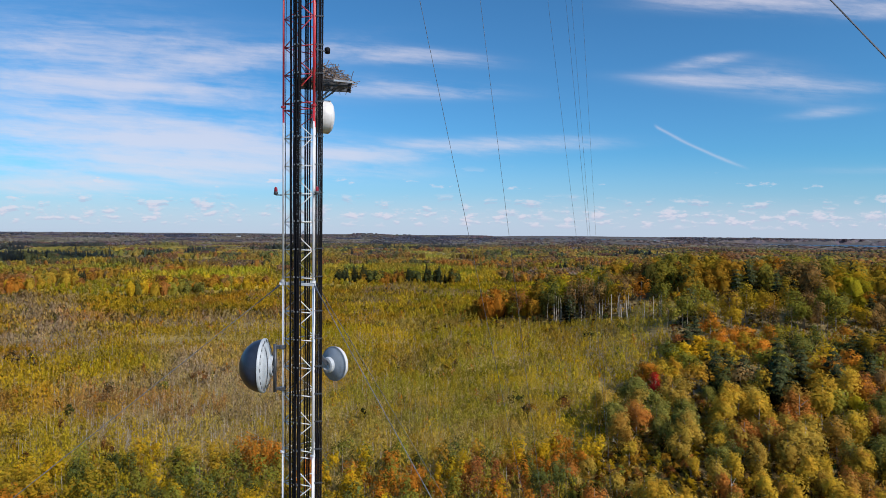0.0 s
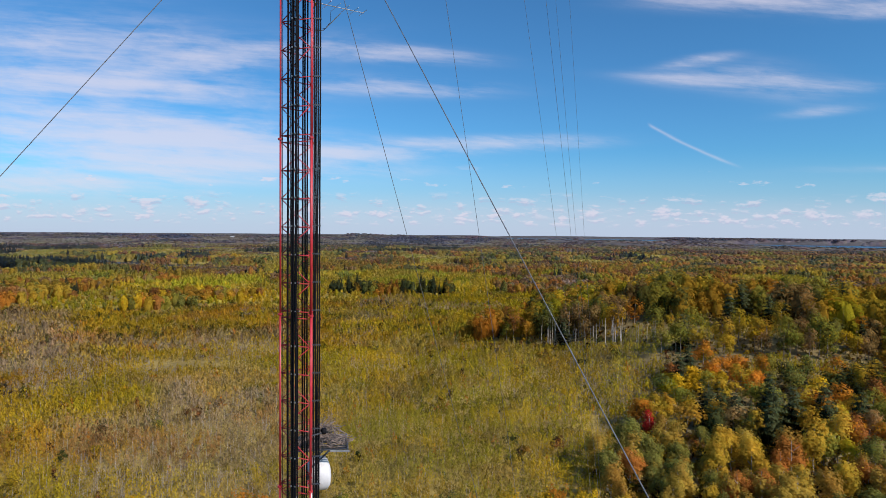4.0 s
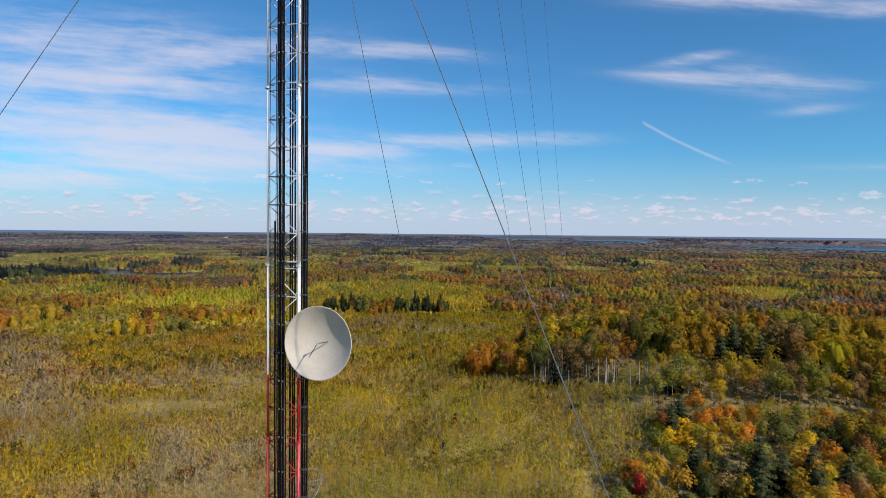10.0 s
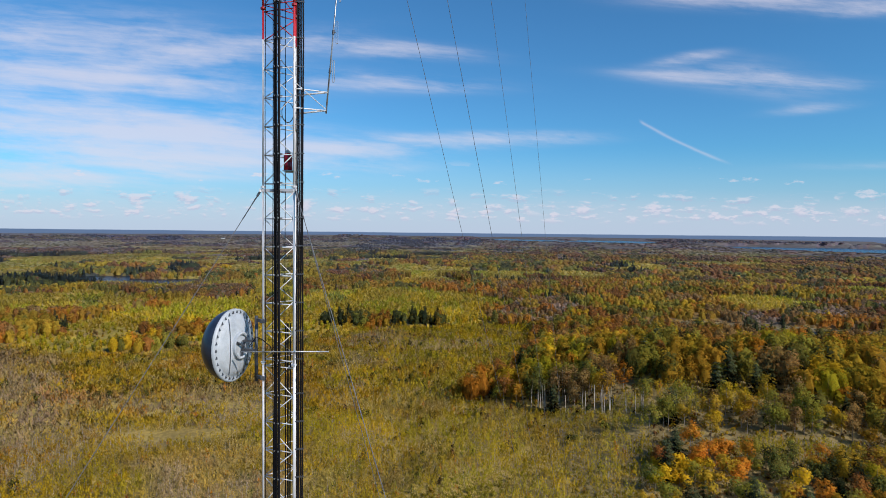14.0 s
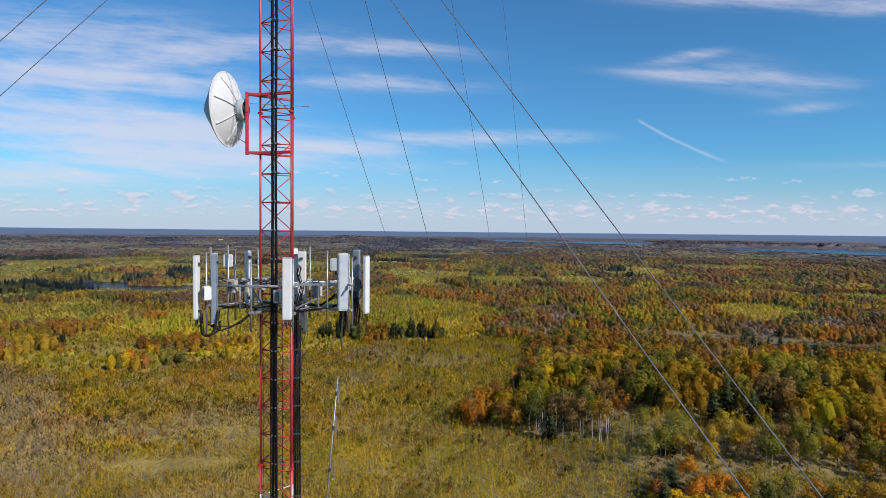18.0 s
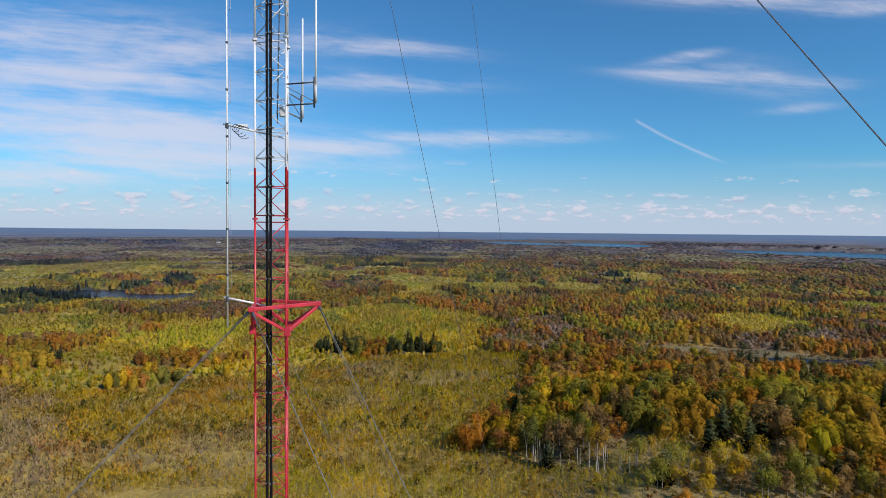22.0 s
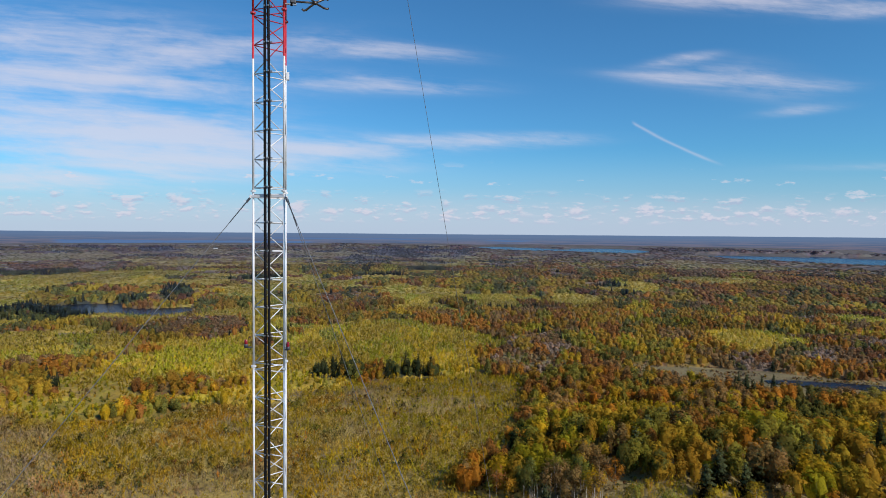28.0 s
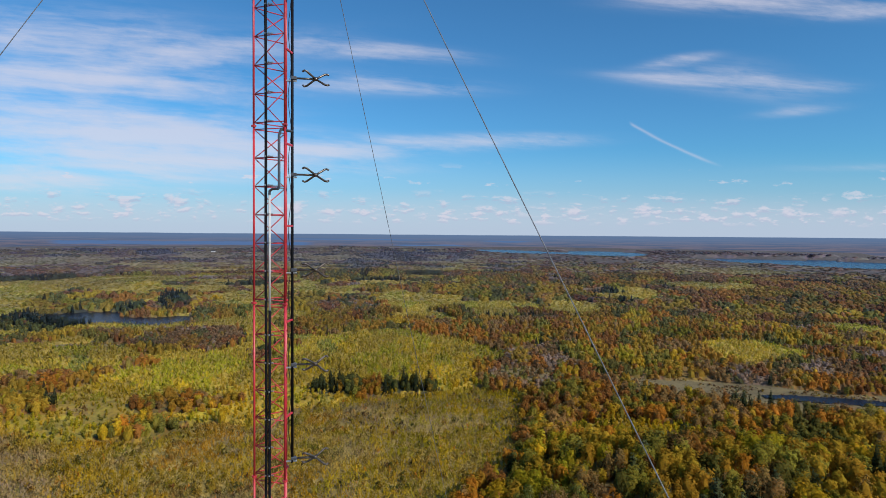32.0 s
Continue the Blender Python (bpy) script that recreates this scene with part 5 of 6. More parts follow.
for leg, (f, g) in {"B": ("AB", "BC"), "C": ("BC", "CA"), "A": ("CA", "AB")}.items():
    beam("ring_beam", TIPS[f], TIPS[g], 0.10, 0.12, RED, star)
    foot = T(LEG[leg][0] + OUT[leg].x * 0.09, LEG[leg][1] + OUT[leg].y * 0.09, STAR_Z - 0.86)
    for k in (f, g):
        beam("strut", TIPS[k] - Vector((0, 0, 0.08)), foot, 0.09, 0.10, RED, star)
    bm = bmesh.new()
    box(bm, (0, 0, 0), (0.2, 0.22, 0.3), Matrix.Translation(foot) @ TM, 0.02)
    part("foot_plate", bm, RED, star)
    for k in (f, g):
        guy(TIPS[k] + Vector((0, 0, -0.1)) + T(OUT[leg].x, OUT[leg].y, 0) * 0.08, anchor(leg, OUTER[leg]) + T(OUT[leg].y, -OUT[leg].x, 0) * (0.4 if k == f else -0.4),
            "taut steel guy wire, one of a pair from the star frame")
for k, p in TIPS.items():
    bm = bmesh.new()
    box(bm, (0, 0, 0), (0.2, 0.2, 0.16), Matrix.Translation(p) @ TM, 0.02)
    part("tip_plate", bm, RED, star)
    bm = bmesh.new()
    rod(bm, p + Vector((0, 0, 0.1)), p - Vector((0, 0, 0.22)), 0.03, 8)
    part("shackle", bm, GALV, star)

# ---- dishes, aerials and lamps on the mast ----
def facing(a, b, z, deg, tilt=0.0):
    """Pose at a place beside the mast whose z axis points level along a heading (degrees from a toward b) in the plan of the mast."""
    d = TM.to_3x3() @ Vector((math.cos(radians(deg)), math.sin(radians(deg)), math.tan(radians(tilt))))
    return Matrix.Translation(T(a, b, z)) @ d.to_track_quat("Z", "Y").to_matrix().to_4x4()


def bowl(d, depth, n=9, back=0.0, thick=0.02):
    """Profile of a dish: inner curve out to the rim, then the back again."""
    r = d / 2
    inner = [(r * i / n, depth * (i / n) ** 2) for i in range(n + 1)]
    outer = [(r * i / n, depth * (i / n) ** 2 - thick) for i in range(n, -1, -1)]
    return inner + [(r + 0.018, depth + 0.004), (r + 0.018, depth - 0.03)] + outer


def mast_pipe(t, a, b, z0, z1, r=0.055, mat=None, name="mount_pipe"):
    bm = rod(bmesh.new(), T(a, b, z0), T(a, b, z1), r, 12)
    return smooth(part(name, bm, mat or GALV, t))


def shrouded_dish(label, a, b, z, deg, d, pipe, leg, shell=RADOME, back=PALEBLUE, rim_holes=0, bulge=0.37):
    """Dish with a bulging cloth cover in front, a pale back, a mount ring and brackets to a mast leg."""
    t = thing("microwave_dish", label, "dish aerial", "dishes on the mast")
    m = facing(a, b, z, deg)
    r = d / 2
    bm = lathe(bmesh.new(), [(r * math.cos(u), 0.02 + bulge * d * math.sin(u)) for u in np.linspace(0, math.pi / 2, 12)], 48, m)
    smooth(part("radome", bm, shell, t, "dark bulging cover"))
    bm = lathe(bmesh.new(), [(r + 0.03, 0.03), (r + 0.03, -0.05), (r - 0.02, -0.07)], 48, m)
    smooth(part("rim", bm, back, t))
    bm = lathe(bmesh.new(), [(r - 0.01, -0.06), (r * 0.86, -0.065), (r * 0.85, -0.09), (r * 0.7, -0.15), (r * 0.5, -0.22), (r * 0.3, -0.27), (0, -0.28)], 48, m)
    smooth(part("back_shell", bm, back, t))
    for i in range(rim_holes):
        u = 2 * math.pi * i / rim_holes
        bm = rod(bmesh.new(), m @ Vector((r * 0.93 * math.cos(u), r * 0.93 * math.sin(u), -0.05)), m @ Vector((r * 0.93 * math.cos(u), r * 0.93 * math.sin(u), -0.080)), 0.068, 3)
        part("cover_hook", bm, DARKSTEEL, t)
    bm = lathe(bmesh.new(), [(0.19 * d, -0.18), (0.19 * d, -0.34), (0.175 * d, -0.36), (0.155 * d, -0.34), (0.155 * d, -0.18)], 32, m)
    part("mount_ring", bm, back, t)
    for u in (0.5, 2.6, 4.7):
        beam("ring_spoke", m @ Vector((0.17 * d * math.cos(u), 0.17 * d * math.sin(u), -0.3)), m @ Vector((0, 0, -0.4)), 0.06, 0.06, DARKSTEEL, t)
    for s in (-1, 1):
        pts = [m @ Vector((s * r * 0.42 + 0.06 * s * math.cos(3 * q), r * q, -0.285 + 0.21 * (q * q + 0.15))) for q in np.linspace(-0.8, 0.8, 9)]
        part("seam", tube(bmesh.new(), pts, 0.011, 4), DARKSTEEL, t)
    pa, pb = pipe
    mast_pipe(t, pa, pb, z - 0.5 * d, z + 0.42 * d, 0.06, DARKSTEEL)
    for dz in (-0.16, 0.16):
        hub = m @ Vector((0, 0, -0.36)) + Vector((0, 0, dz))
        beam("bracket", hub, T(pa, pb, z + dz), 0.07, 0.08, DARKSTEEL, t)
    for dz in (-0.44 * d, 0.36 * d):
        beam("leg_bracket", T(pa, pb, z + dz), T(*LEG[leg], z + dz), 0.09, 0.12, DARKSTEEL, t)
        bm = bmesh.new()
        box(bm, (0, 0, 0), (0.2, 0.2, 0.13), Matrix.Translation(T(*LEG[leg], z + dz)) @ TM, 0.02)
        part("leg_clamp", bm, DARKSTEEL, t)
    return t


# pair low on the mast
shrouded_dish("dark-covered microwave dish with a pale back beside the white mast", -1.38, 0.10, 50.88, 173, 1.85, (-0.98, 0.0), "A", rim_holes=22, bulge=0.43)
t = thing("microwave_dish", "small grey microwave dish seen from its back, white rim", "dish aerial", "dishes on the mast")
m = facing(0.93, 0.75, 50.7, 42)
# shade is painted into the reflector's grey
smooth(part("reflector", lathe(bmesh.new(), bowl(1.26, 0.20), 40, m), SHADEGREY, t))
smooth(part("radome", lathe(bmesh.new(), [(0.62, 0.20), (0.62, 0.34), (0.5, 0.40), (0.3, 0.43), (0, 0.44)], 40, m), WHITE, t, "white flat cover"))
part("back_ring", lathe(bmesh.new(), [(0.27, 0.0), (0.30, -0.05), (0.28, -0.16), (0.2, -0.18), (0.12, -0.14), (0, -0.14)], 28, m), PALEBLUE, t)
beam("bracket", m @ Vector((0, 0, -0.1)), T(LEG["C"][0] + 0.2, LEG["C"][1] + 0.05, 51.1), 0.12, 0.14, DARKSTEEL, t)
mast_pipe(t, LEG["C"][0] + 0.2, LEG["C"][1] + 0.05, 50.4, 51.9, 0.055)
for dz in (-0.6, 0.7):
    beam("leg_bracket", T(LEG["C"][0] + 0.2, LEG["C"][1] + 0.05, 51.1 + dz), T(*LEG["C"], 51.1 + dz), 0.08, 0.1, GALV, t)

# white drum dish under the nest
t = thing("microwave_dish", "white drum-shaped microwave dish under a stick nest", "dish aerial", "dishes on the mast")
m = facing(0.54, 1.05, 59.93, 15)
smooth(part("drum", lathe(bmesh.new(), [(0.2, -0.34), (0.45, -0.3), (0.60, -0.12), (0.61, 0.26), (0.60, 0.30)], 44, m), WHITE, t))
smooth(part("radome", lathe(bmesh.new(), [(0.615, 0.26), (0.615, 0.31), (0.52, 0.40), (0.3, 0.47), (0, 0.49)], 44, m), WHITE, t, "white domed cover"))
beam("bracket", m @ Vector((0, 0, -0.3)), T(LEG["C"][0] + 0.02, LEG["C"][1] + 0.16, 59.62), 0.14, 0.18, DARKSTEEL, t)
mast_pipe(t, LEG["C"][0] + 0.02, LEG["C"][1] + 0.16, 58.9, 60.3)
for dz in (-0.5, 0.5):
    beam("leg_bracket", T(LEG["C"][0] + 0.02, LEG["C"][1] + 0.16, 59.62 + dz), T(*LEG["C"], 59.62 + dz), 0.08, 0.1, GALV, t)

# platform and nest
t = thing("nest_platform", "dark steel grating platform bracketed to the mast", "platform")
NX, NY, NZ = 0.72, 1.0, 61.1
for i in range(9):
    b = NY - 0.75 + 1.5 * i / 8
    beam("slat", T(NX - 0.95, b, NZ), T(NX + 0.95, b, NZ), 0.06, 0.035, DARKSTEEL, t)
for a in (NX - 0.93, NX + 0.93):
    beam("frame_beam", T(a, NY - 0.8, NZ), T(a, NY + 0.8, NZ), 0.06, 0.11, DARKSTEEL, t)
beam("lip", T(NX + 0.3, NY - 0.84, NZ - 0.02), T(NX + 1.0, NY - 0.84, NZ - 0.06), 0.03, 0.07, GALV, t)
for b in (NY - 0.4, NY + 0.4):
    beam("carrier", T(LEG["C"][0] - 0.1, b, NZ - 0.08), T(NX + 0.95, b, NZ - 0.08), 0.07, 0.10, DARKSTEEL, t)
    beam("strut", T(LEG["C"][0], b * 0.6 + 0.25, NZ - 0.75), T(NX + 0.35, b, NZ - 0.1), 0.06, 0.06, DARKSTEEL, t)
t = thing("bird_nest", "large untidy heap of grey-brown sticks on a steel platform", "nest")
rs = random.Random(5)
for k in range(300):
    u, v = rs.uniform(0, 6.283), rs.random() ** 0.6
    c = T(NX + 0.05 + 0.95 * v * math.cos(u), NY + 0.75 * v * math.sin(u), NZ + 0.02 + 0.74 * (1 - v * v) * rs.uniform(0.1, 1.0))
    w_ = rs.uniform(0, 6.283)
    d = Vector((math.cos(w_), math.sin(w_), rs.uniform(-0.6, 0.3) if k % 9 else rs.uniform(-1.6, -0.8))) * rs.uniform(0.12, 0.36)
    bm = tube(bmesh.new(), [c - d, c + Vector((0, 0, rs.uniform(-0.03, 0.05))), c + d], rs.uniform(0.007, 0.017), 5)
    part("stick", bm, STICK, t)

t = thing("junction_box", "small black cable housing on a bracket above a nest platform", "box")
smooth(part("housing", lathe(bmesh.new(), [(0, -0.09), (0.09, -0.09), (0.1, -0.02), (0.1, 0.07), (0.07, 0.1), (0, 0.1)], 16, Matrix.Translation(T(0.80, -0.3, 61.98))), COAX, t))
beam("bracket", T(*LEG["B"], 61.93), T(0.80, -0.3, 61.93), 0.04, 0.04, DARKSTEEL, t)

# side lamps
for z in (57.02, 158.3):
    for a, b, leg in ((-0.96, 0.0, "A"), (LEG["B"][0] + 0.12, LEG["B"][1] - 0.10, "B")):
        t = thing("obstruction_lamp", "small red obstruction lamp on a bracket at the mast", "warning lamp", "side obstruction lamps")
        beam("bracket", T(*LEG[leg], z - 0.10), T(a, b, z - 0.10), 0.04, 0.04, DARKSTEEL, t)
        smooth(part("base", lathe(bmesh.new(), [(0, -0.10), (0.065, -0.10), (0.075, 0.0), (0.06, 0.02), (0, 0.02)], 16, Matrix.Translation(T(a, b, z))), DARKSTEEL, t))
        smooth(part("lens", lathe(bmesh.new(), [(0.055, 0.02), (0.06, 0.05), (0.055, 0.14), (0.035, 0.175), (0, 0.18)], 16, Matrix.Translation(T(a, b, z))), LAMPRED, t, "red glass lens"))
# flashing beacon
t = thing("beacon_lamp", "large red glass beacon with a pale cap inside the mast", "warning lamp")
BA, BB, BZ = 0.12, 0.15, 109.38
smooth(part("lower_lens", lathe(bmesh.new(), [(0.12, 0.0), (0.15, 0.03), (0.15, 0.26), (0.14, 0.28)], 24, Matrix.Translation(T(BA, BB, BZ))), LAMPRED, t))
smooth(part("upper_lens", lathe(bmesh.new(), [(0.14, 0.29), (0.15, 0.31), (0.15, 0.5), (0.12, 0.58), (0.07, 0.6)], 24, Matrix.Translation(T(BA, BB, BZ))), LAMPRED, t))
smooth(part("cap", lathe(bmesh.new(), [(0.09, 0.6), (0.09, 0.66), (0.05, 0.72), (0, 0.73)], 20, Matrix.Translation(T(BA, BB, BZ))), GREYBOX, t))
part("base_plate", lathe(bmesh.new(), [(0, -0.03), (0.19, -0.03), (0.19, 0.0), (0, 0.0)], 20, Matrix.Translation(T(BA, BB, BZ))), GALV, t)
beam("shelf", T(LEG["B"][0], LEG["B"][1], BZ - 0.06), T(LEG["C"][0], LEG["C"][1], BZ - 0.06), 0.05, 0.05, GALV, t)
beam("shelf", T(BA - 0.1, BB, BZ - 0.06), T(LEG["B"][0], BB, BZ - 0.06), 0.2, 0.03, GALV, t)

# grid dish
t = thing("grid_dish", "wire grid parabolic aerial with curved steel ribs", "dish aerial")
m = facing(0.53, 1.05, 82.19, -45)
GR, GD = 0.62, 0.2
for i in range(15):
    x = -GR + 0.04 + i * (2 * GR - 0.08) / 14
    h = math.sqrt(GR * GR - x * x)
    pts = [m @ Vector((x, h * s, GD * (x * x + h * h * s * s) / GR ** 2)) for s in np.linspace(-1, 1, 9)]
    part("rib", tube(bmesh.new(), pts, 0.0075, 5), DARKSTEEL, t)
for rad, rr_ in ((GR, 0.014), (0.32, 0.010)):
    pts = [m @ Vector((rad * math.cos(u), rad * math.sin(u), GD * (rad / GR) ** 2)) for u in np.linspace(0, 2 * math.pi, 33)]
    part("hoop", tube(bmesh.new(), pts, rr_, 6), DARKSTEEL if rad < GR else GALV, t)
part("cross_bar", tube(bmesh.new(), [m @ Vector((s * GR, 0, GD * s * s - 0.01)) for s in np.linspace(-1, 1, 9)], 0.012, 6), GALV, t)
part("feed_arm", rod(bmesh.new(), m @ Vector((0, 0, -0.05)), m @ Vector((0, 0, 0.5)), 0.014, 8), DARKSTEEL, t)
part("feed", rod(bmesh.new(), m @ Vector((0, 0, 0.44)), m @ Vector((0, 0, 0.52)), 0.04, 10), DARKSTEEL, t)
beam("bracket", m @ Vector((0, 0, -0.05)), T(*LEG["C"], 82.17), 0.07, 0.09, DARKSTEEL, t)

# small multi-element aerial on a braced arm
def yagi(label, p, q, elements, half, boom_r=0.014, across=None):
    t = thing("yagi_aerial", label, "aerial", "rod aerials")
    part("boom", rod(bmesh.new(), p, q, boom_r, 8), GALV, t)
    d = (q - p).normalized()
    side = across or d.cross(Vector((0, 0, 1))).normalized()
    for i in range(elements):
        c = p.lerp(q, 0.1 + 0.88 * i / max(1, elements - 1))
        h = half * (1.15 - 0.35 * i / elements)
        part("element", rod(bmesh.new(), c - side * h, c + side * h, 0.009, 6), PANEL, t)
    return t


t = yagi("rod aerial on a braced arm beside the red mast", T(0.35, 0.2, 77.08), T(2.2, 0.9, 77.08), 6, 0.42)
part("strut", tube(bmesh.new(), [T(0.42, 0.3, 76.1), T(0.75, 0.45, 76.2), T(1.35, 0.62, 76.9)], 0.016, 6), DARKSTEEL, t)
part("feed_cable", tube(bmesh.new(), [T(1.0, 0.5, 76.93), T(0.98, 0.48, 76.5), T(0.8, 0.42, 76.25), T(0.45, 0.3, 76.15)], 0.008, 5), CABLE, t)
beam("leg_bracket", T(*LEG["B"], 76.95), T(0.5, 0.2, 76.95), 0.05, 0.05, GALV, t)

# big ivory dish, open to the walk
t = thing("parabolic_dish", "large open ivory parabolic dish with a thin feed arm", "dish aerial", "dishes on the mast")
m = facing(1.16, -1.0, 87.9, -118, 4)
D8 = 2.44
smooth(part("reflector", lathe(bmesh.new(), bowl(D8, 0.36, 14), 64, m), BEIGE, t))
knee, horn = m @ Vector((0, 0, 0.5)) + T(0.06, 0, 0), m @ Vector((0, 0, 0.7)) + T(-0.10, 0, 0) - Vector((0, 0, 0.42))
part("feed_strut", rod(bmesh.new(), m @ Vector((0, 0, 0.03)) + T(0.28, 0, 0.02), knee, 0.016, 8), DARKSTEEL, t)
part("feed_guide", rod(bmesh.new(), knee, horn, 0.016, 8), DARKSTEEL, t)
part("feed_knuckle", rod(bmesh.new(), knee - Vector((0.03, 0, 0.03)), knee + Vector((0.03, 0, 0.03)), 0.035, 10), GREYBOX, t)
part("mount_ring", lathe(bmesh.new(), [(0.4, 0.0), (0.42, -0.12), (0.3, -0.16), (0.3, 0.0)], 28, m), GALV, t)
for dz in (-0.4, 0.4):
    beam("bracket", m @ Vector((0, dz, -0.1)), T(LEG["B"][0], LEG["B"][1], 87.95 + dz), 0.09, 0.1, GALV, t)

# big covered dish on the white part
t = shrouded_dish("large dark-covered microwave dish with a bolted pale back", -1.76, 0.48, 103.22, 156, 2.5, (-0.96, 0.24), "A", RADOME, PALEBLUE, 30)
part("feed_cable", tube(bmesh.new(), [T(-1.2, 0.25, 103.2), T(-0.95, 0.1, 103.55), T(-0.75, -0.1, 103.5), T(-0.45, -0.35, 103.3), T(-0.2, -0.5, 102.6)], 0.018, 6), COAX, t)
t = thing("spreader_pipe", "long thin steel pipe clamped level across the mast", "pipe")
smooth(part("pipe", rod(bmesh.new(), T(-1.42, -0.42, 103.15), T(1.52, -0.86, 103.15), 0.022, 8), GALV, t))
for leg, s in (("A", 0.25), ("B", 0.62)):
    beam("clamp", T(*LEG[leg], 103.15), T(-1.42, -0.42, 103.15).lerp(T(1.52, -0.86, 103.15), s), 0.05, 0.05, GALV, t)

# white dish on a red frame
t = thing("microwave_dish", "large white dish with a ribbed back on a red frame", "dish aerial", "dishes on the mast")
m = facing(-1.44, 0.2, 127.18, 162)
smooth(part("reflector", lathe(bmesh.new(), bowl(2.5, 0.42, 14), 64, m), WHITE, t))
smooth(part("cover", lathe(bmesh.new(), [(1.25, 0.43), (1.2, 0.47), (0.8, 0.74), (0.4, 1.02), (0.1, 1.2), (0, 1.22)], 64, m), COVER, t, "blue-grey cone cover"))
for i in range(8):
    u = 2 * math.pi * i / 8 + 0.2
    pts = [m @ Vector((r_ * math.cos(u), r_ * math.sin(u), 0.42 * (r_ / 1.25) ** 2 - 0.05)) for r_ in (0.3, 0.6, 0.9, 1.15)]
    part("rib", tube(bmesh.new(), pts, 0.022, 6), WHITE, t)
part("back_ring", lathe(bmesh.new(), [(0.32, -0.02), (0.36, -0.10), (0.36, -0.24), (0.28, -0.26), (0.28, 0.0)], 32, m), PALEBLUE, t)
part("hub", lathe(bmesh.new(), [(0.16, 0.0), (0.16, -0.34), (0, -0.36)], 24, m), DARKSTEEL, t)
FR = T(-1.14, -0.02, 0)
for dz in (0.62, -1.36):
    beam("frame_beam", Vector((FR.x, FR.y, 127.05 + dz)), T(LEG["A"][0], LEG["A"][1] - 0.09, 127.05 + dz), 0.09, 0.10, RED, t)
    beam("frame_beam", T(LEG["A"][0], LEG["A"][1] - 0.09, 127.05 + dz), T(LEG["B"][0], LEG["B"][1] - 0.09, 127.05 + dz), 0.09, 0.10, RED, t)
    beam("frame_beam", Vector((FR.x, FR.y, 127.05 + dz)), T(LEG["C"][0], LEG["C"][1], 127.05 + dz), 0.07, 0.08, RED, t)
beam("frame_post", Vector((FR.x, FR.y, 125.62)), Vector((FR.x, FR.y, 127.75)), 0.10, 0.10, RED, t)
for dz in (-0.25, 0.25):
    beam("bracket", m @ Vector((0, dz, -0.2)), Vector((FR.x, FR.y, 127.05 + dz)), 0.07, 0.08, DARKSTEEL, t)
part("elevation_rod", rod(bmesh.new(), m @ Vector((0, -0.9, 0.15)), Vector((FR.x, FR.y, 126.0)), 0.018, 8), GALV, t)
t = yagi("thin rod aerial passing level through the mast", T(-1.0, -0.35, 127.3), T(0.95, -0.35, 127.3), 3, 0.12, 0.012)
beam("clamp", T(-0.05, -0.5, 127.3), T(-0.05, -0.33, 127.3), 0.05, 0.05, GALV, t)

# leaning dipole mast on a side arm
t = thing("dipole_aerial", "slim leaning mast of folded dipoles on a white side arm", "aerial", "dipole aerials")
p, q = T(1.42, 0.25, 111.45), T(1.96, 0.45, 117.75)
smooth(part("support_mast", rod(bmesh.new(), p, q, 0.03, 10, 0.022), GALV, t))
for z in (112.2, 111.55):
    s = (z - p.z) / (q.z - p.z)
    smooth(part("side_arm", rod(bmesh.new(), T(*LEG["C"], z - 0.1), p.lerp(q, s), 0.03, 10), PAINT, t))
    smooth(part("side_arm", rod(bmesh.new(), T(LEG["B"][0], LEG["B"][1], z - 0.12), p.lerp(q, s), 0.022, 10), PAINT, t))
part("brace", rod(bmesh.new(), T(LEG["B"][0], LEG["B"][1], 112.3), p.lerp(q, 0.02), 0.014, 8), PAINT, t)


def folded_dipole(t, c, h, side, off=0.09, r=0.011):
    """Upright flat loop held off a mast on a short stub."""
    d = side.normalized()
    a, b = c + d * off, c + d * (off + 0.07)
    k = Vector((0, 0, h / 2))
    part("dipole", tube(bmesh.new(), [a - k * 0.96, a + k * 0.96, (a + b) / 2 + k, b + k * 0.96, b - k * 0.96, (a + b) / 2 - k, a - k * 0.96], r, 6), GALV, t)
    part("stub", rod(bmesh.new(), c, a, 0.012, 6), DARKSTEEL, t)


RIGHT = T(1, 0, 0)
for s in (0.24, 0.46, 0.70, 0.90):
    folded_dipole(t, p.lerp(q, s), 0.78, RIGHT if s in (0.24, 0.46) else T(0.8, 0.6, 0))
    part("clamp", rod(bmesh.new(), p.lerp(q, s - 0.012), p.lerp(q, s + 0.012), 0.045, 10), DARKSTEEL, t)
t = thing("cable_coil", "coil of slack black cable hung inside the mast", "cable coil")
part("coil", tube(bmesh.new(), [T(0.12 + 0.2 * math.cos(u), -0.1 + 0.03 * math.sin(3 * u), 111.35 + 0.34 * math.sin(u)) for u in np.linspace(0, 12.56, 40)], 0.012, 5), CABLE, t)

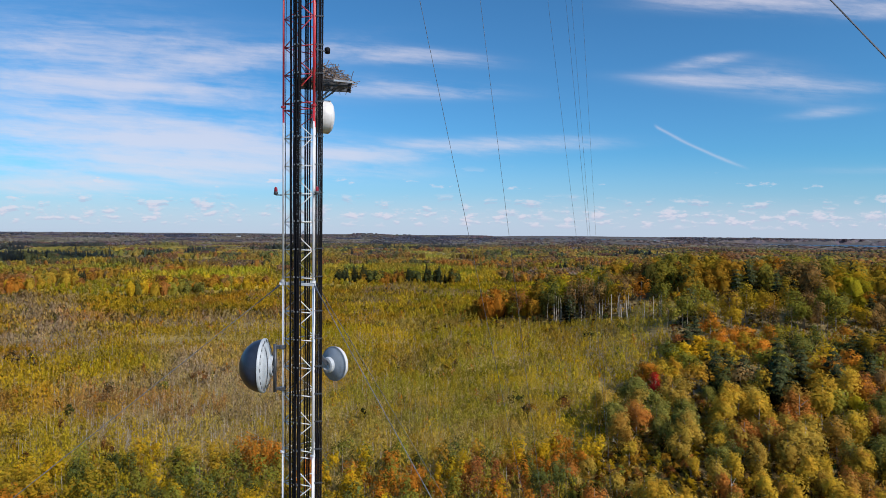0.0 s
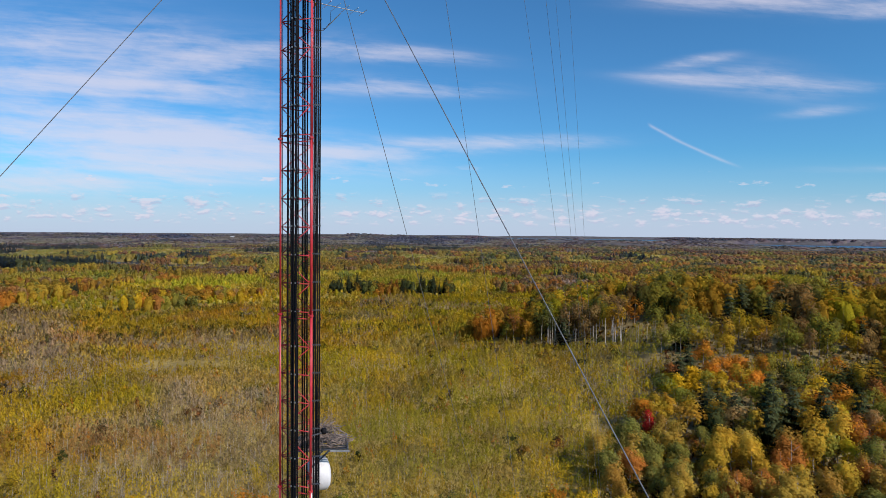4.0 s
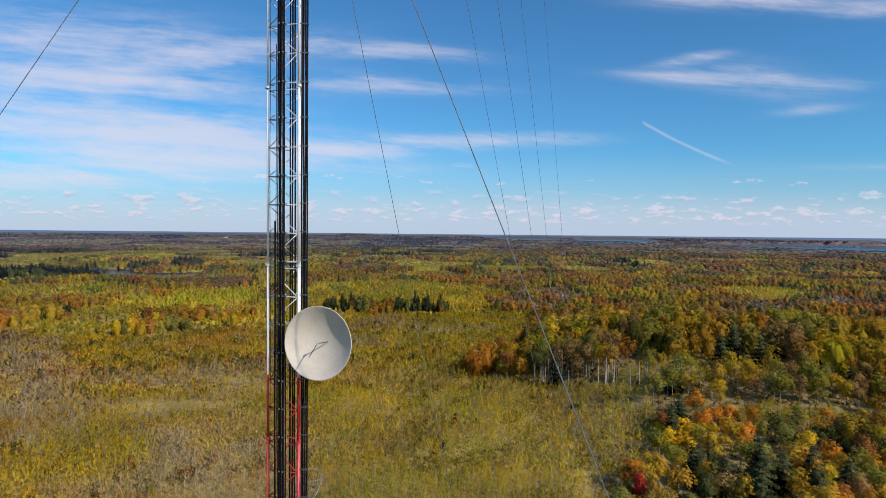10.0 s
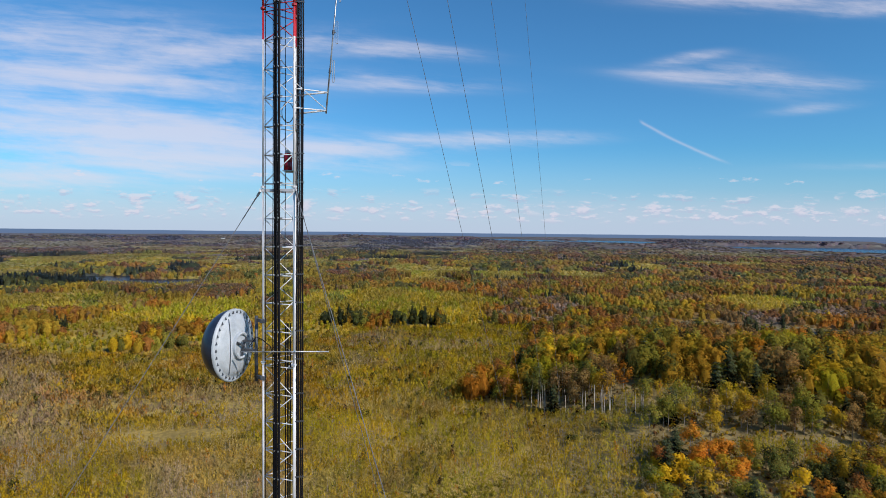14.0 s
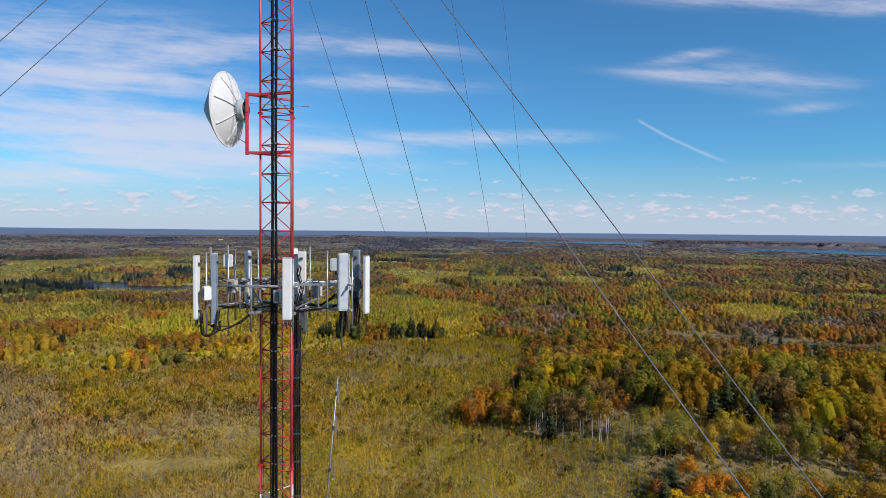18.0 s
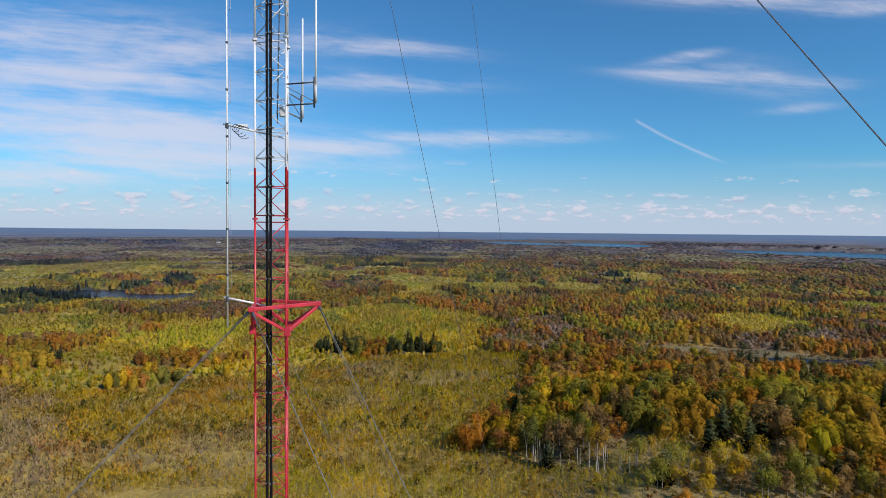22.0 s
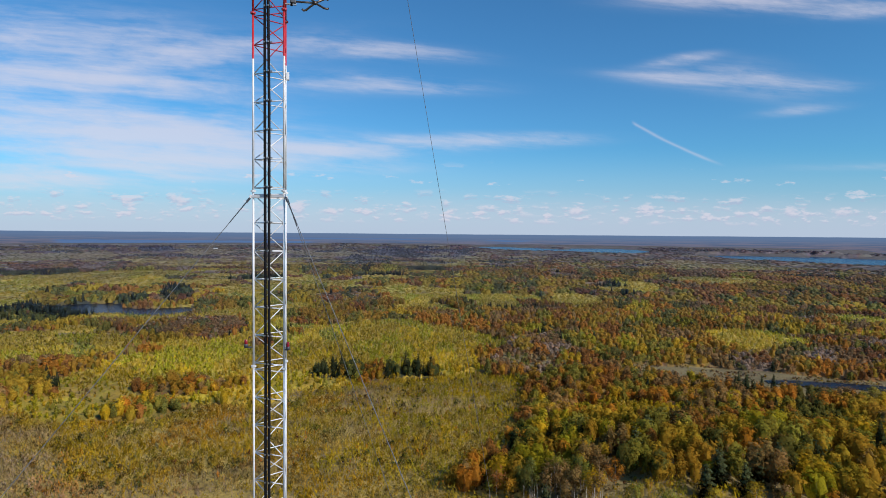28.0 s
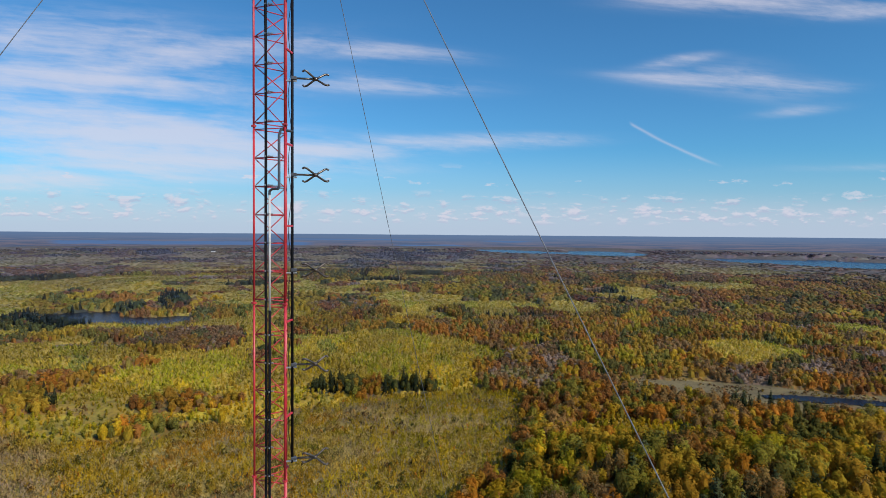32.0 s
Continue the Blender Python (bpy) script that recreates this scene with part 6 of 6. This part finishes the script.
# long dipole array on stand-off arms
t = thing("dipole_array", "tall slim mast of folded dipoles on white stand-off arms", "aerial", "dipole aerials")
AX, AY = -1.62, 0.06
smooth(part("support_mast", rod(bmesh.new(), T(AX, AY, 135.5), T(AX, AY, 149.1), 0.030, 10, 0.026), PANEL, t))
for i in range(8):
    z = 137.3 + i * 1.58
    folded_dipole(t, T(AX, AY, z), 0.95, RIGHT, 0.05, 0.007)
    part("clamp", rod(bmesh.new(), T(AX, AY, z - 0.035), T(AX, AY, z + 0.035), 0.042, 10), DARKSTEEL, t)
for z in (148.95, 142.4, 136.48):
    smooth(part("stand_off_arm", rod(bmesh.new(), T(AX - 0.12, AY, z + 0.06), T(LEG["A"][0], LEG["A"][1], z - 0.16), 0.036, 10), PANEL, t))
    smooth(part("stand_off_arm", rod(bmesh.new(), T(*LEG["A"], z - 0.16), T(LEG["B"][0], LEG["B"][1] + 0.2, z - 0.42), 0.030, 10), PANEL, t))
    part("clamp", rod(bmesh.new(), T(AX, AY, z - 0.09), T(AX, AY, z + 0.09), 0.06, 10), DARKSTEEL, t)
bm = bmesh.new()
box(bm, (0, 0, 0), (0.34, 0.1, 0.1), Matrix.Translation(T(-1.1, 0.05, 142.42)) @ TM, 0.015)
part("splitter", bm, WHITE, t, "white splitter box")
for k in range(4):
    a0, r0 = -1.32 + 0.09 * k, 0.13 + 0.025 * k
    part("harness", tube(bmesh.new(), [T(a0 + r0 * math.cos(u), 0.0 - 0.01 * k, 142.32 - 0.05 * k + r0 * math.sin(u)) for u in np.linspace(0.7, 5.6, 12)], 0.009, 5), CABLE, t)

# pair of whip aerials on a frame
t = thing("aerial_stand", "square white pipe frame holding two whip aerials off the mast", "aerial mount")
W1, W2 = (0.80, 1.85), (1.28, -1.15)
for z in (143.76, 143.06):
    smooth(part("frame_pipe", rod(bmesh.new(), T(LEG["C"][0], LEG["C"][1], z), T(*W1, z), 0.026, 8), GALV, t))
    smooth(part("frame_pipe", rod(bmesh.new(), T(LEG["B"][0], LEG["B"][1], z), T(*W2, z), 0.026, 8), DARKSTEEL, t))
for w_ in (W1, W2):
    mast_pipe(t, *w_, 142.93, 143.93, 0.032, DARKSTEEL, "end_post")
part("brace", rod(bmesh.new(), T(*LEG["B"], 143.68), T(*W2, 143.13), 0.014, 8), GALV, t)
part("brace", rod(bmesh.new(), T(*LEG["C"], 143.68), T(*W1, 143.13), 0.014, 8), GALV, t)
for w_, top in ((W1, 146.78), (W2, 146.75)):
    t = thing("whip_aerial", "straight white fibreglass whip aerial standing on a pipe frame", "aerial", "whip aerials")
    smooth(part("radome", rod(bmesh.new(), T(w_[0] + 0.05, w_[1], 143.28), T(w_[0] + 0.05, w_[1], top), 0.038, 12, 0.034), PANEL, t))
    smooth(part("ferrule", rod(bmesh.new(), T(w_[0] + 0.05, w_[1], 143.08), T(w_[0] + 0.05, w_[1], 143.68), 0.042, 12), GREYBOX, t))
    smooth(part("tip", lathe(bmesh.new(), [(0.034, 0), (0.03, 0.04), (0, 0.05)], 12, Matrix.Translation(T(w_[0] + 0.05, w_[1], top))), PANEL, t))
t = thing("whip_aerial", "dark slim whip aerial with clamps inside the mast", "aerial", "whip aerials")
smooth(part("mast", rod(bmesh.new(), T(0.02, 0.34, 142.6), T(0.10, 0.34, 147.3), 0.018, 8), DARKSTEEL, t))
for i in range(7):
    z = 143.0 + i * 0.55
    part("clamp", rod(bmesh.new(), T(0.025 + i * 0.011, 0.34, z - 0.05), T(0.025 + i * 0.011, 0.34, z + 0.05), 0.034, 8), DARKSTEEL, t)
beam("bracket", T(0.09, 0.34, 146.9), T(*LEG["C"], 146.9), 0.04, 0.04, GALV, t)
beam("bracket", T(0.03, 0.34, 143.2), T(*LEG["C"], 143.2), 0.04, 0.04, GALV, t)
t = thing("junction_box", "small grey metal box fixed inside the mast", "box")
bm = bmesh.new()
box(bm, (0, 0, 0), (0.26, 0.14, 0.34), Matrix.Translation(T(0.24, 0.02, 142.95)) @ TM, 0.02)
part("body", bm, GREYBOX, t)
bm = bmesh.new()
box(bm, (0, -0.08, 0), (0.22, 0.02, 0.3), Matrix.Translation(T(0.24, 0.02, 142.95)) @ TM, 0.006)
part("lid", bm, GREYBOX, t)
beam("bracket", T(0.24, 0.05, 142.95), T(0.35, 0.05, 142.95), 0.05, 0.2, GALV, t)
t = thing("junction_box", "small white weatherproof box clamped to the mast leg", "box")
bm = bmesh.new()
box(bm, (0, 0, 0), (0.1, 0.12, 0.26), Matrix.Translation(T(LEG["B"][0] + 0.12, LEG["B"][1], 167.5)) @ TM, 0.015)
part("body", bm, WHITE, t)

# broadcast aerial: feed pipe with crossed bent arms
t = thing("broadcast_aerial", "dark upright feed pipe with crossed bent tube radiators", "aerial")
FX, FY = 0.58, 0.03
smooth(part("feed_pipe", rod(bmesh.new(), T(FX, FY, 170.1), T(FX, FY, 188.0), 0.048, 12), COAX, t))
BAYS = [170.25 + 3.35 * i for i in range(6)]
for z in BAYS:
    hub = T(1.38, FY - 0.05, z)
    arm = part("bay_arm", rod(bmesh.new(), T(FX, FY, z), hub, 0.035, 10), BRONZE, t)
    smooth(arm)
    bm = bmesh.new()
    box(bm, (0, 0, 0), (0.2, 0.14, 0.12), Matrix.Translation(T(FX + 0.05, FY, z)) @ TM, 0.02)
    part("tee_block", bm, DARKSTEEL, arm)
    bm = bmesh.new()
    box(bm, (0, 0, 0), (0.42, 0.06, 0.05), Matrix.Translation(T(FX - 0.05, FY, z - 0.1)) @ TM, 0.01)
    part("clamp_bar", bm, GALV, arm)
    bm = bmesh.new()
    bmesh.ops.create_uvsphere(bm, u_segments=14, v_segments=8, radius=0.07, matrix=Matrix.Translation(hub))
    smooth(part("hub", bm, BRONZE, arm))
    for sx, sb, sz in ((1, 1, 1), (1, -1, -1), (-1, -1, 1), (-1, 1, -1)):
        e = hub + T(sx * 0.31, sb * 0.16, 0) + Vector((0, 0, sz * 0.215))
        k = e + T(sx * 0.08, sb * 0.02, 0) + Vector((0, 0, sz * 0.02))
        k2 = k + T(sx * 0.06, -sb * 0.04, 0) + Vector((0, 0, -sz * 0.035))
        smooth(part("radiator", tube(bmesh.new(), [hub, hub.lerp(e, 0.5), e, k, k2], 0.036, 10), BRONZE, arm))
part("jumper", tube(bmesh.new(), [T(FX - 0.09, FY, 187.0 - 0.33 * i) + T(0.05 * math.sin(i * 0.9), 0, 0) for i in range(52)], 0.012, 5), CABLE, t)
for z in (171.9, 175.2, 178.5, 181.3, 184.5):
    beam("leg_bracket", T(*LEG["B"], z), T(FX, FY, z), 0.06, 0.07, RED, t)
pts = [on_face("AB", 0.565, 175.6, 0.10), on_face("AB", 0.565, 179.55, 0.10)]
smooth(part("rigid_line", rod(bmesh.new(), pts[0], pts[1], 0.036, 10), GREYBOX, t, "pale copper line above the cable end"))
part("elbow", tube(bmesh.new(), [pts[1], pts[1] + Vector((0, 0, 0.12)), on_face("AB", 0.66, 179.75, 0.10), on_face("AB", 0.86, 179.75, 0.12)], 0.045, 10), DARKSTEEL, t)
part("elbow", tube(bmesh.new(), [on_face("AB", 0.86, 179.75, 0.12), on_face("AB", 0.88, 179.85, 0.12), on_face("AB", 0.88, 181.55, 0.12), on_face("AB", 0.93, 181.75, 0.10), T(FX, FY, 181.8)], 0.045, 10), DARKSTEEL, t)

# ---- cellular head frame ----
BEFORE = set(bpy.data.objects)
CZ = 120.97


def sector(name, deg, dist, lo, hi, spots):
    """Triangular head frame side: arms from the mast, two rails, braces, and upright pipes at the given spots."""
    t = thing("sector_frame", "galvanised steel antenna frame around the mast", "antenna frame", "sector frames")
    u = Vector((math.cos(radians(deg)), math.sin(radians(deg))))
    v = Vector((-u.y, u.x))

    def P(s, z, d=dist):
        return T(u.x * d + v.x * s, u.y * d + v.y * s, z)
    for z in (CZ + 0.42, CZ - 0.45)[:1 if name == "front" else 2]:
        smooth(part("rail", rod(bmesh.new(), P(lo, z), P(hi, z), 0.037, 10), GALV, t))
    for s in (-0.55, 0.55):
        for z in (CZ + 0.36, CZ - 0.5):
            beam("arm", P(s * 0.55, z, 0.4), P(s * 1.1, z, dist), 0.08, 0.09, GALV, t)
        beam("arm_brace", P(s * 0.6, CZ - 0.45, 0.45), P(s * 1.1, CZ + 0.34, dist - 0.05), 0.045, 0.045, GALV, t)
        beam("rail_brace", P(s * 0.9, CZ + 0.34, dist * 0.55), P(s * 0.9, CZ - 0.48, dist * 0.55), 0.05, 0.05, GALV, t)
    beam("cross_tie", P(-0.5, CZ + 0.36, dist * 0.6), P(0.5, CZ + 0.36, dist * 0.6), 0.05, 0.05, GALV, t)
    for s in (lo * 0.5, hi * 0.5):
        smooth(part("rail_post", rod(bmesh.new(), P(s, CZ - 0.45), P(s, CZ + 0.42), 0.024, 8), GALV, t))
    for s, z0, z1 in spots:
        smooth(part("upright_pipe", rod(bmesh.new(), P(s, z0, dist + 0.07), P(s, z1, dist + 0.07), 0.032, 10), GALV, t))
        for z in (CZ + 0.42, CZ - 0.45):
            bm = bmesh.new()
            box(bm, (0, 0, 0), (0.15, 0.16, 0.09), Matrix.Translation(P(s, z, dist + 0.03)) @ TM @ Matrix.Rotation(radians(deg), 4, "Z"), 0.015)
            part("clamp", bm, GALV, t)
    return P


def panel(p, deg, length, wide=0.3, deep=0.14, mat=None, label="tall white panel antenna on a steel pipe"):
    """Sector aerial: rounded slab with end caps, brackets behind, connectors and jumper loops below."""
    t = thing("panel_antenna", label, "panel antenna", "panel antennas")
    m = Matrix.Translation(p) @ TM @ Matrix.Rotation(radians(deg), 4, "Z")
    bm = bmesh.new()
    box(bm, (0.14, 0, 0), (deep, wide, length), m, 0.03)
    part("radome", bm, mat or PANEL, t)
    for s in (-1, 1):
        bm = bmesh.new()
        box(bm, (0.14, 0, s * (length / 2 + 0.01)), (deep * 0.92, wide * 0.92, 0.03), m, 0.01)
        part("end_cap", bm, GREYBOX, t)
        bm = bmesh.new()
        box(bm, (0.035, 0, s * length * 0.38), (0.09, 0.12, 0.08), m, 0.01)
        part("bracket", bm, DARKSTEEL, t)
    bm = bmesh.new()
    for k in range(4):
        rod(bm, m @ Vector((0.14, -wide * 0.3 + k * wide * 0.2, -length / 2 - 0.09)), m @ Vector((0.14, -wide * 0.3 + k * wide * 0.2, -length / 2)), 0.016, 6)
    part("connectors", bm, DARKSTEEL, t)
    rs = random.Random(int(p.x * 91 + p.y * 37))
    for k in range(4):
        y0 = -wide * 0.3 + k * wide * 0.2
        dz = rs.uniform(0.16, 0.34)
        a = Vector((0.14, y0, -length / 2 - 0.08))
        pts = [a, a + Vector((0.01, 0.02, -dz * 0.6)), a + Vector((-0.07, 0.06 * rs.uniform(-1, 1), -dz)), a + Vector((-0.16, 0.08 * rs.uniform(-1, 1), -dz * 0.5)), a + Vector((-0.18, 0.03, 0.15))]
        part("jumper_cable", tube(bmesh.new(), [m @ q for q in pts], 0.010, 5), CABLE, t)
    return t


def radio(p, deg, size=(0.2, 0.32, 0.44), mat=None, label="grey finned remote radio unit on a pipe"):
    t = thing("radio_unit", label, "radio unit", "remote radio units")
    m = Matrix.Translation(p) @ TM @ Matrix.Rotation(radians(deg), 4, "Z")
    bm = bmesh.new()
    box(bm, (-0.16, 0, 0), size, m, 0.02)
    part("housing", bm, mat or GREYBOX, t)
    for k in range(6):
        bm = bmesh.new()
        box(bm, (-0.16 - size[0] / 2 - 0.012, -size[1] * 0.4 + k * size[1] * 0.16, 0), (0.03, 0.008, size[2] * 0.86), m)
        part("fin", bm, mat or GREYBOX, t)
    bm = bmesh.new()
    box(bm, (-0.04, 0, 0), (0.06, 0.12, size[2] * 0.7), m)
    part("bracket", bm, DARKSTEEL, t)
    for k in range(2):
        y0 = -0.08 + 0.16 * k
        pts = [Vector((-0.16, y0, -size[2] / 2)), Vector((-0.15, y0, -size[2] / 2 - 0.18)), Vector((-0.08, y0 * 0.5, -size[2] / 2 - 0.32)), Vector((0.0, y0 * 0.2, -size[2] / 2 - 0.2))]
        part("jumper_cable", tube(bmesh.new(), [m @ q for q in pts], 0.010, 5), CABLE, t)
    return t


sector("front", -106, 1.30, -1.9, 1.0, ((-1.75, 119.9, 122.5), (-0.55, 119.9, 122.2), (0.85, 119.9, 122.3)))
sector("right", 6, 2.2, -1.5, 0.9, ((-1.15, 119.9, 122.3), (-0.45, 119.6, 122.4), (0.7, 119.7, 122.4)))
sector("rear", 122, 2.05, -1.75, 1.75, ((-1.6, 119.9, 122.5), (-0.2, 119.9, 122.5), (0.7, 119.9, 122.5), (1.6, 119.9, 122.6)))
ZP = 121.42
# front side: near end and left end
panel(T(0.28, -1.40, ZP - 0.09), -100, 1.98)
panel(T(-2.44, -1.15, ZP - 0.05), 168, 2.0, 0.28)
panel(T(-1.94, -0.85, ZP - 0.12), 175, 2.25, 0.36, 0.16, SHADEGREY, "tall pale grey panel antenna on a steel pipe")
# right side, with shade put into the grey of two panels
panel(T(2.05, -0.6, ZP + 0.04), -80, 1.92, 0.36, 0.17, PALEBLUE, "tall panel antenna on a steel pipe, shade put into its pale grey")
panel(T(2.78, -0.45, ZP - 0.08), -40, 1.98, 0.26)
panel(T(2.52, -0.1, ZP + 0.1), 60, 1.98, 0.26, 0.13, SHADEGREY, "tall panel antenna turned away on a pipe, shade put into its grey")
# rear side
panel(T(-1.19, 1.6, ZP + 0.02), 140, 1.98, 0.24)
panel(T(0.40, 1.4, ZP + 0.1), 100, 2.0, 0.24)
panel(T(0.63, 1.15, ZP), 75, 1.98, 0.30)
panel(T(0.62, 1.2, ZP - 1.55), 40, 0.85, 0.3, 0.14, BEIGE, "short ivory panel antenna under the frame")
for p, deg, mat in ((T(-2.4, -1.35, 121.2), 200, PANEL), (T(-1.62, -0.85, 121.35), 240, BOXTAN), (T(-1.25, -0.35, 121.3), 240, BOXTAN), (T(-1.95, 0.2, 122.15), 165, PANEL),
                    (T(-0.1, -1.35, 121.05), -120, GREYBOX), (T(2.5, -0.3, 121.35), -30, GREYBOX), (T(1.95, 0.3, 122.0), 0, PALEBLUE), (T(2.75, -0.1, 121.3), 0, DARKSTEEL), (T(2.1, -0.2, 121.1), 90, DARKSTEEL),
                    (T(0.45, 1.9, 122.2), 100, PANEL), (T(1.05, 1.3, 121.2), 80, BOXTAN), (T(1.35, 0.8, 121.0), 40, GREYBOX), (T(-0.9, 1.5, 121.2), 140, GREYBOX)):
    radio(p, deg, mat=mat)
for a, b, z0, z1 in ((1.55, -0.65, 119.9, 122.55), (0.95, 1.6, 119.9, 122.6), (-2.3, -1.0, 119.9, 122.5), (-1.75, -0.1, 119.6, 122.7), (2.05, -0.5, 119.2, 122.4), (0.75, 1.35, 119.9, 122.5)):
    t = thing("antenna_pipe", "bare galvanised upright pipe on the antenna frame", "pipe", "bare antenna pipes")
    smooth(part("pipe", rod(bmesh.new(), T(a, b, z0), T(a, b, z1), 0.03, 10), GALV, t))
# cable looms
rs = random.Random(9)
for pts, n in (([(-2.3, -0.9, 120.2), (-1.9, -0.7, 119.95), (-1.3, -0.45, 120.15), (-0.6, -0.2, 120.7), (-0.1, -0.3, 120.7)], 4),
               ([(1.9, 0.4, 120.9), (1.3, 0.2, 120.6), (0.8, -0.1, 120.7), (0.5, -0.4, 120.4), (0.5, -0.4, 119.0)], 5),
               ([(0.3, -1.5, 120.5), (0.35, -1.3, 120.4), (0.4, -1.0, 120.6), (0.5, -0.5, 120.2)], 4),
               ([(0.7, 1.9, 120.8), (0.6, 1.2, 120.5), (0.5, 0.5, 120.4), (0.5, -0.1, 119.4)], 5),
               ([(-2.4, -1.2, 120.5), (-2.35, -1.2, 119.9), (-2.15, -1.15, 119.75), (-1.95, -1.1, 120.0), (-1.9, -1.0, 120.6)], 4),
               ([(-1.9, -1.0, 120.7), (-1.2, -0.9, 120.72), (-0.6, -0.7, 120.7), (0.0, -0.6, 120.75)], 6),
               ([(2.05, -0.55, 120.5), (2.0, -0.5, 119.9), (2.15, -0.5, 119.75), (2.2, -0.45, 120.1), (2.15, -0.3, 121.0)], 5),
               ([(2.5, -0.2, 120.6), (2.45, -0.2, 119.95), (2.6, -0.2, 119.9), (2.65, -0.2, 120.5), (2.4, -0.1, 121.2), (1.9, -0.1, 120.9)], 5),
               ([(2.2, -0.3, 120.75), (1.6, -0.6, 120.6), (1.0, -0.8, 120.55), (0.5, -0.7, 120.5), (0.5, -0.45, 119.6)], 6),
               ([(0.6, 1.0, 121.9), (0.55, 0.6, 121.6), (0.7, 0.3, 121.2), (0.6, 0.1, 120.8), (0.5, -0.3, 120.3)], 5),
               ([(-2.1, -0.6, 121.7), (-1.5, -0.5, 121.45), (-0.9, -0.3, 121.6), (-0.4, 0.0, 121.4)], 3)):
    t = thing("cable_loom", "loose bundle of black jumper cables along the antenna frame", "cable", "cable looms")
    for k in range(n):
        o = Vector((rs.uniform(-0.06, 0.06), rs.uniform(-0.06, 0.06), 0))
        q = [T(*c) + o + Vector((0, 0, rs.uniform(-0.08, 0.08))) for c in pts]
        fine_pts = []
        for i in range(len(q) - 1):
            for s in (0, 0.5):
                fine_pts.append(q[i].lerp(q[i + 1], s) - Vector((0, 0, 0.05 * s)))
        part("cable", tube(bmesh.new(), fine_pts + [q[-1]], 0.017, 5), CABLE, t)
for ob in set(bpy.data.objects) - BEFORE:
    if ob.parent is None:
        ob.location.z -= 0.16
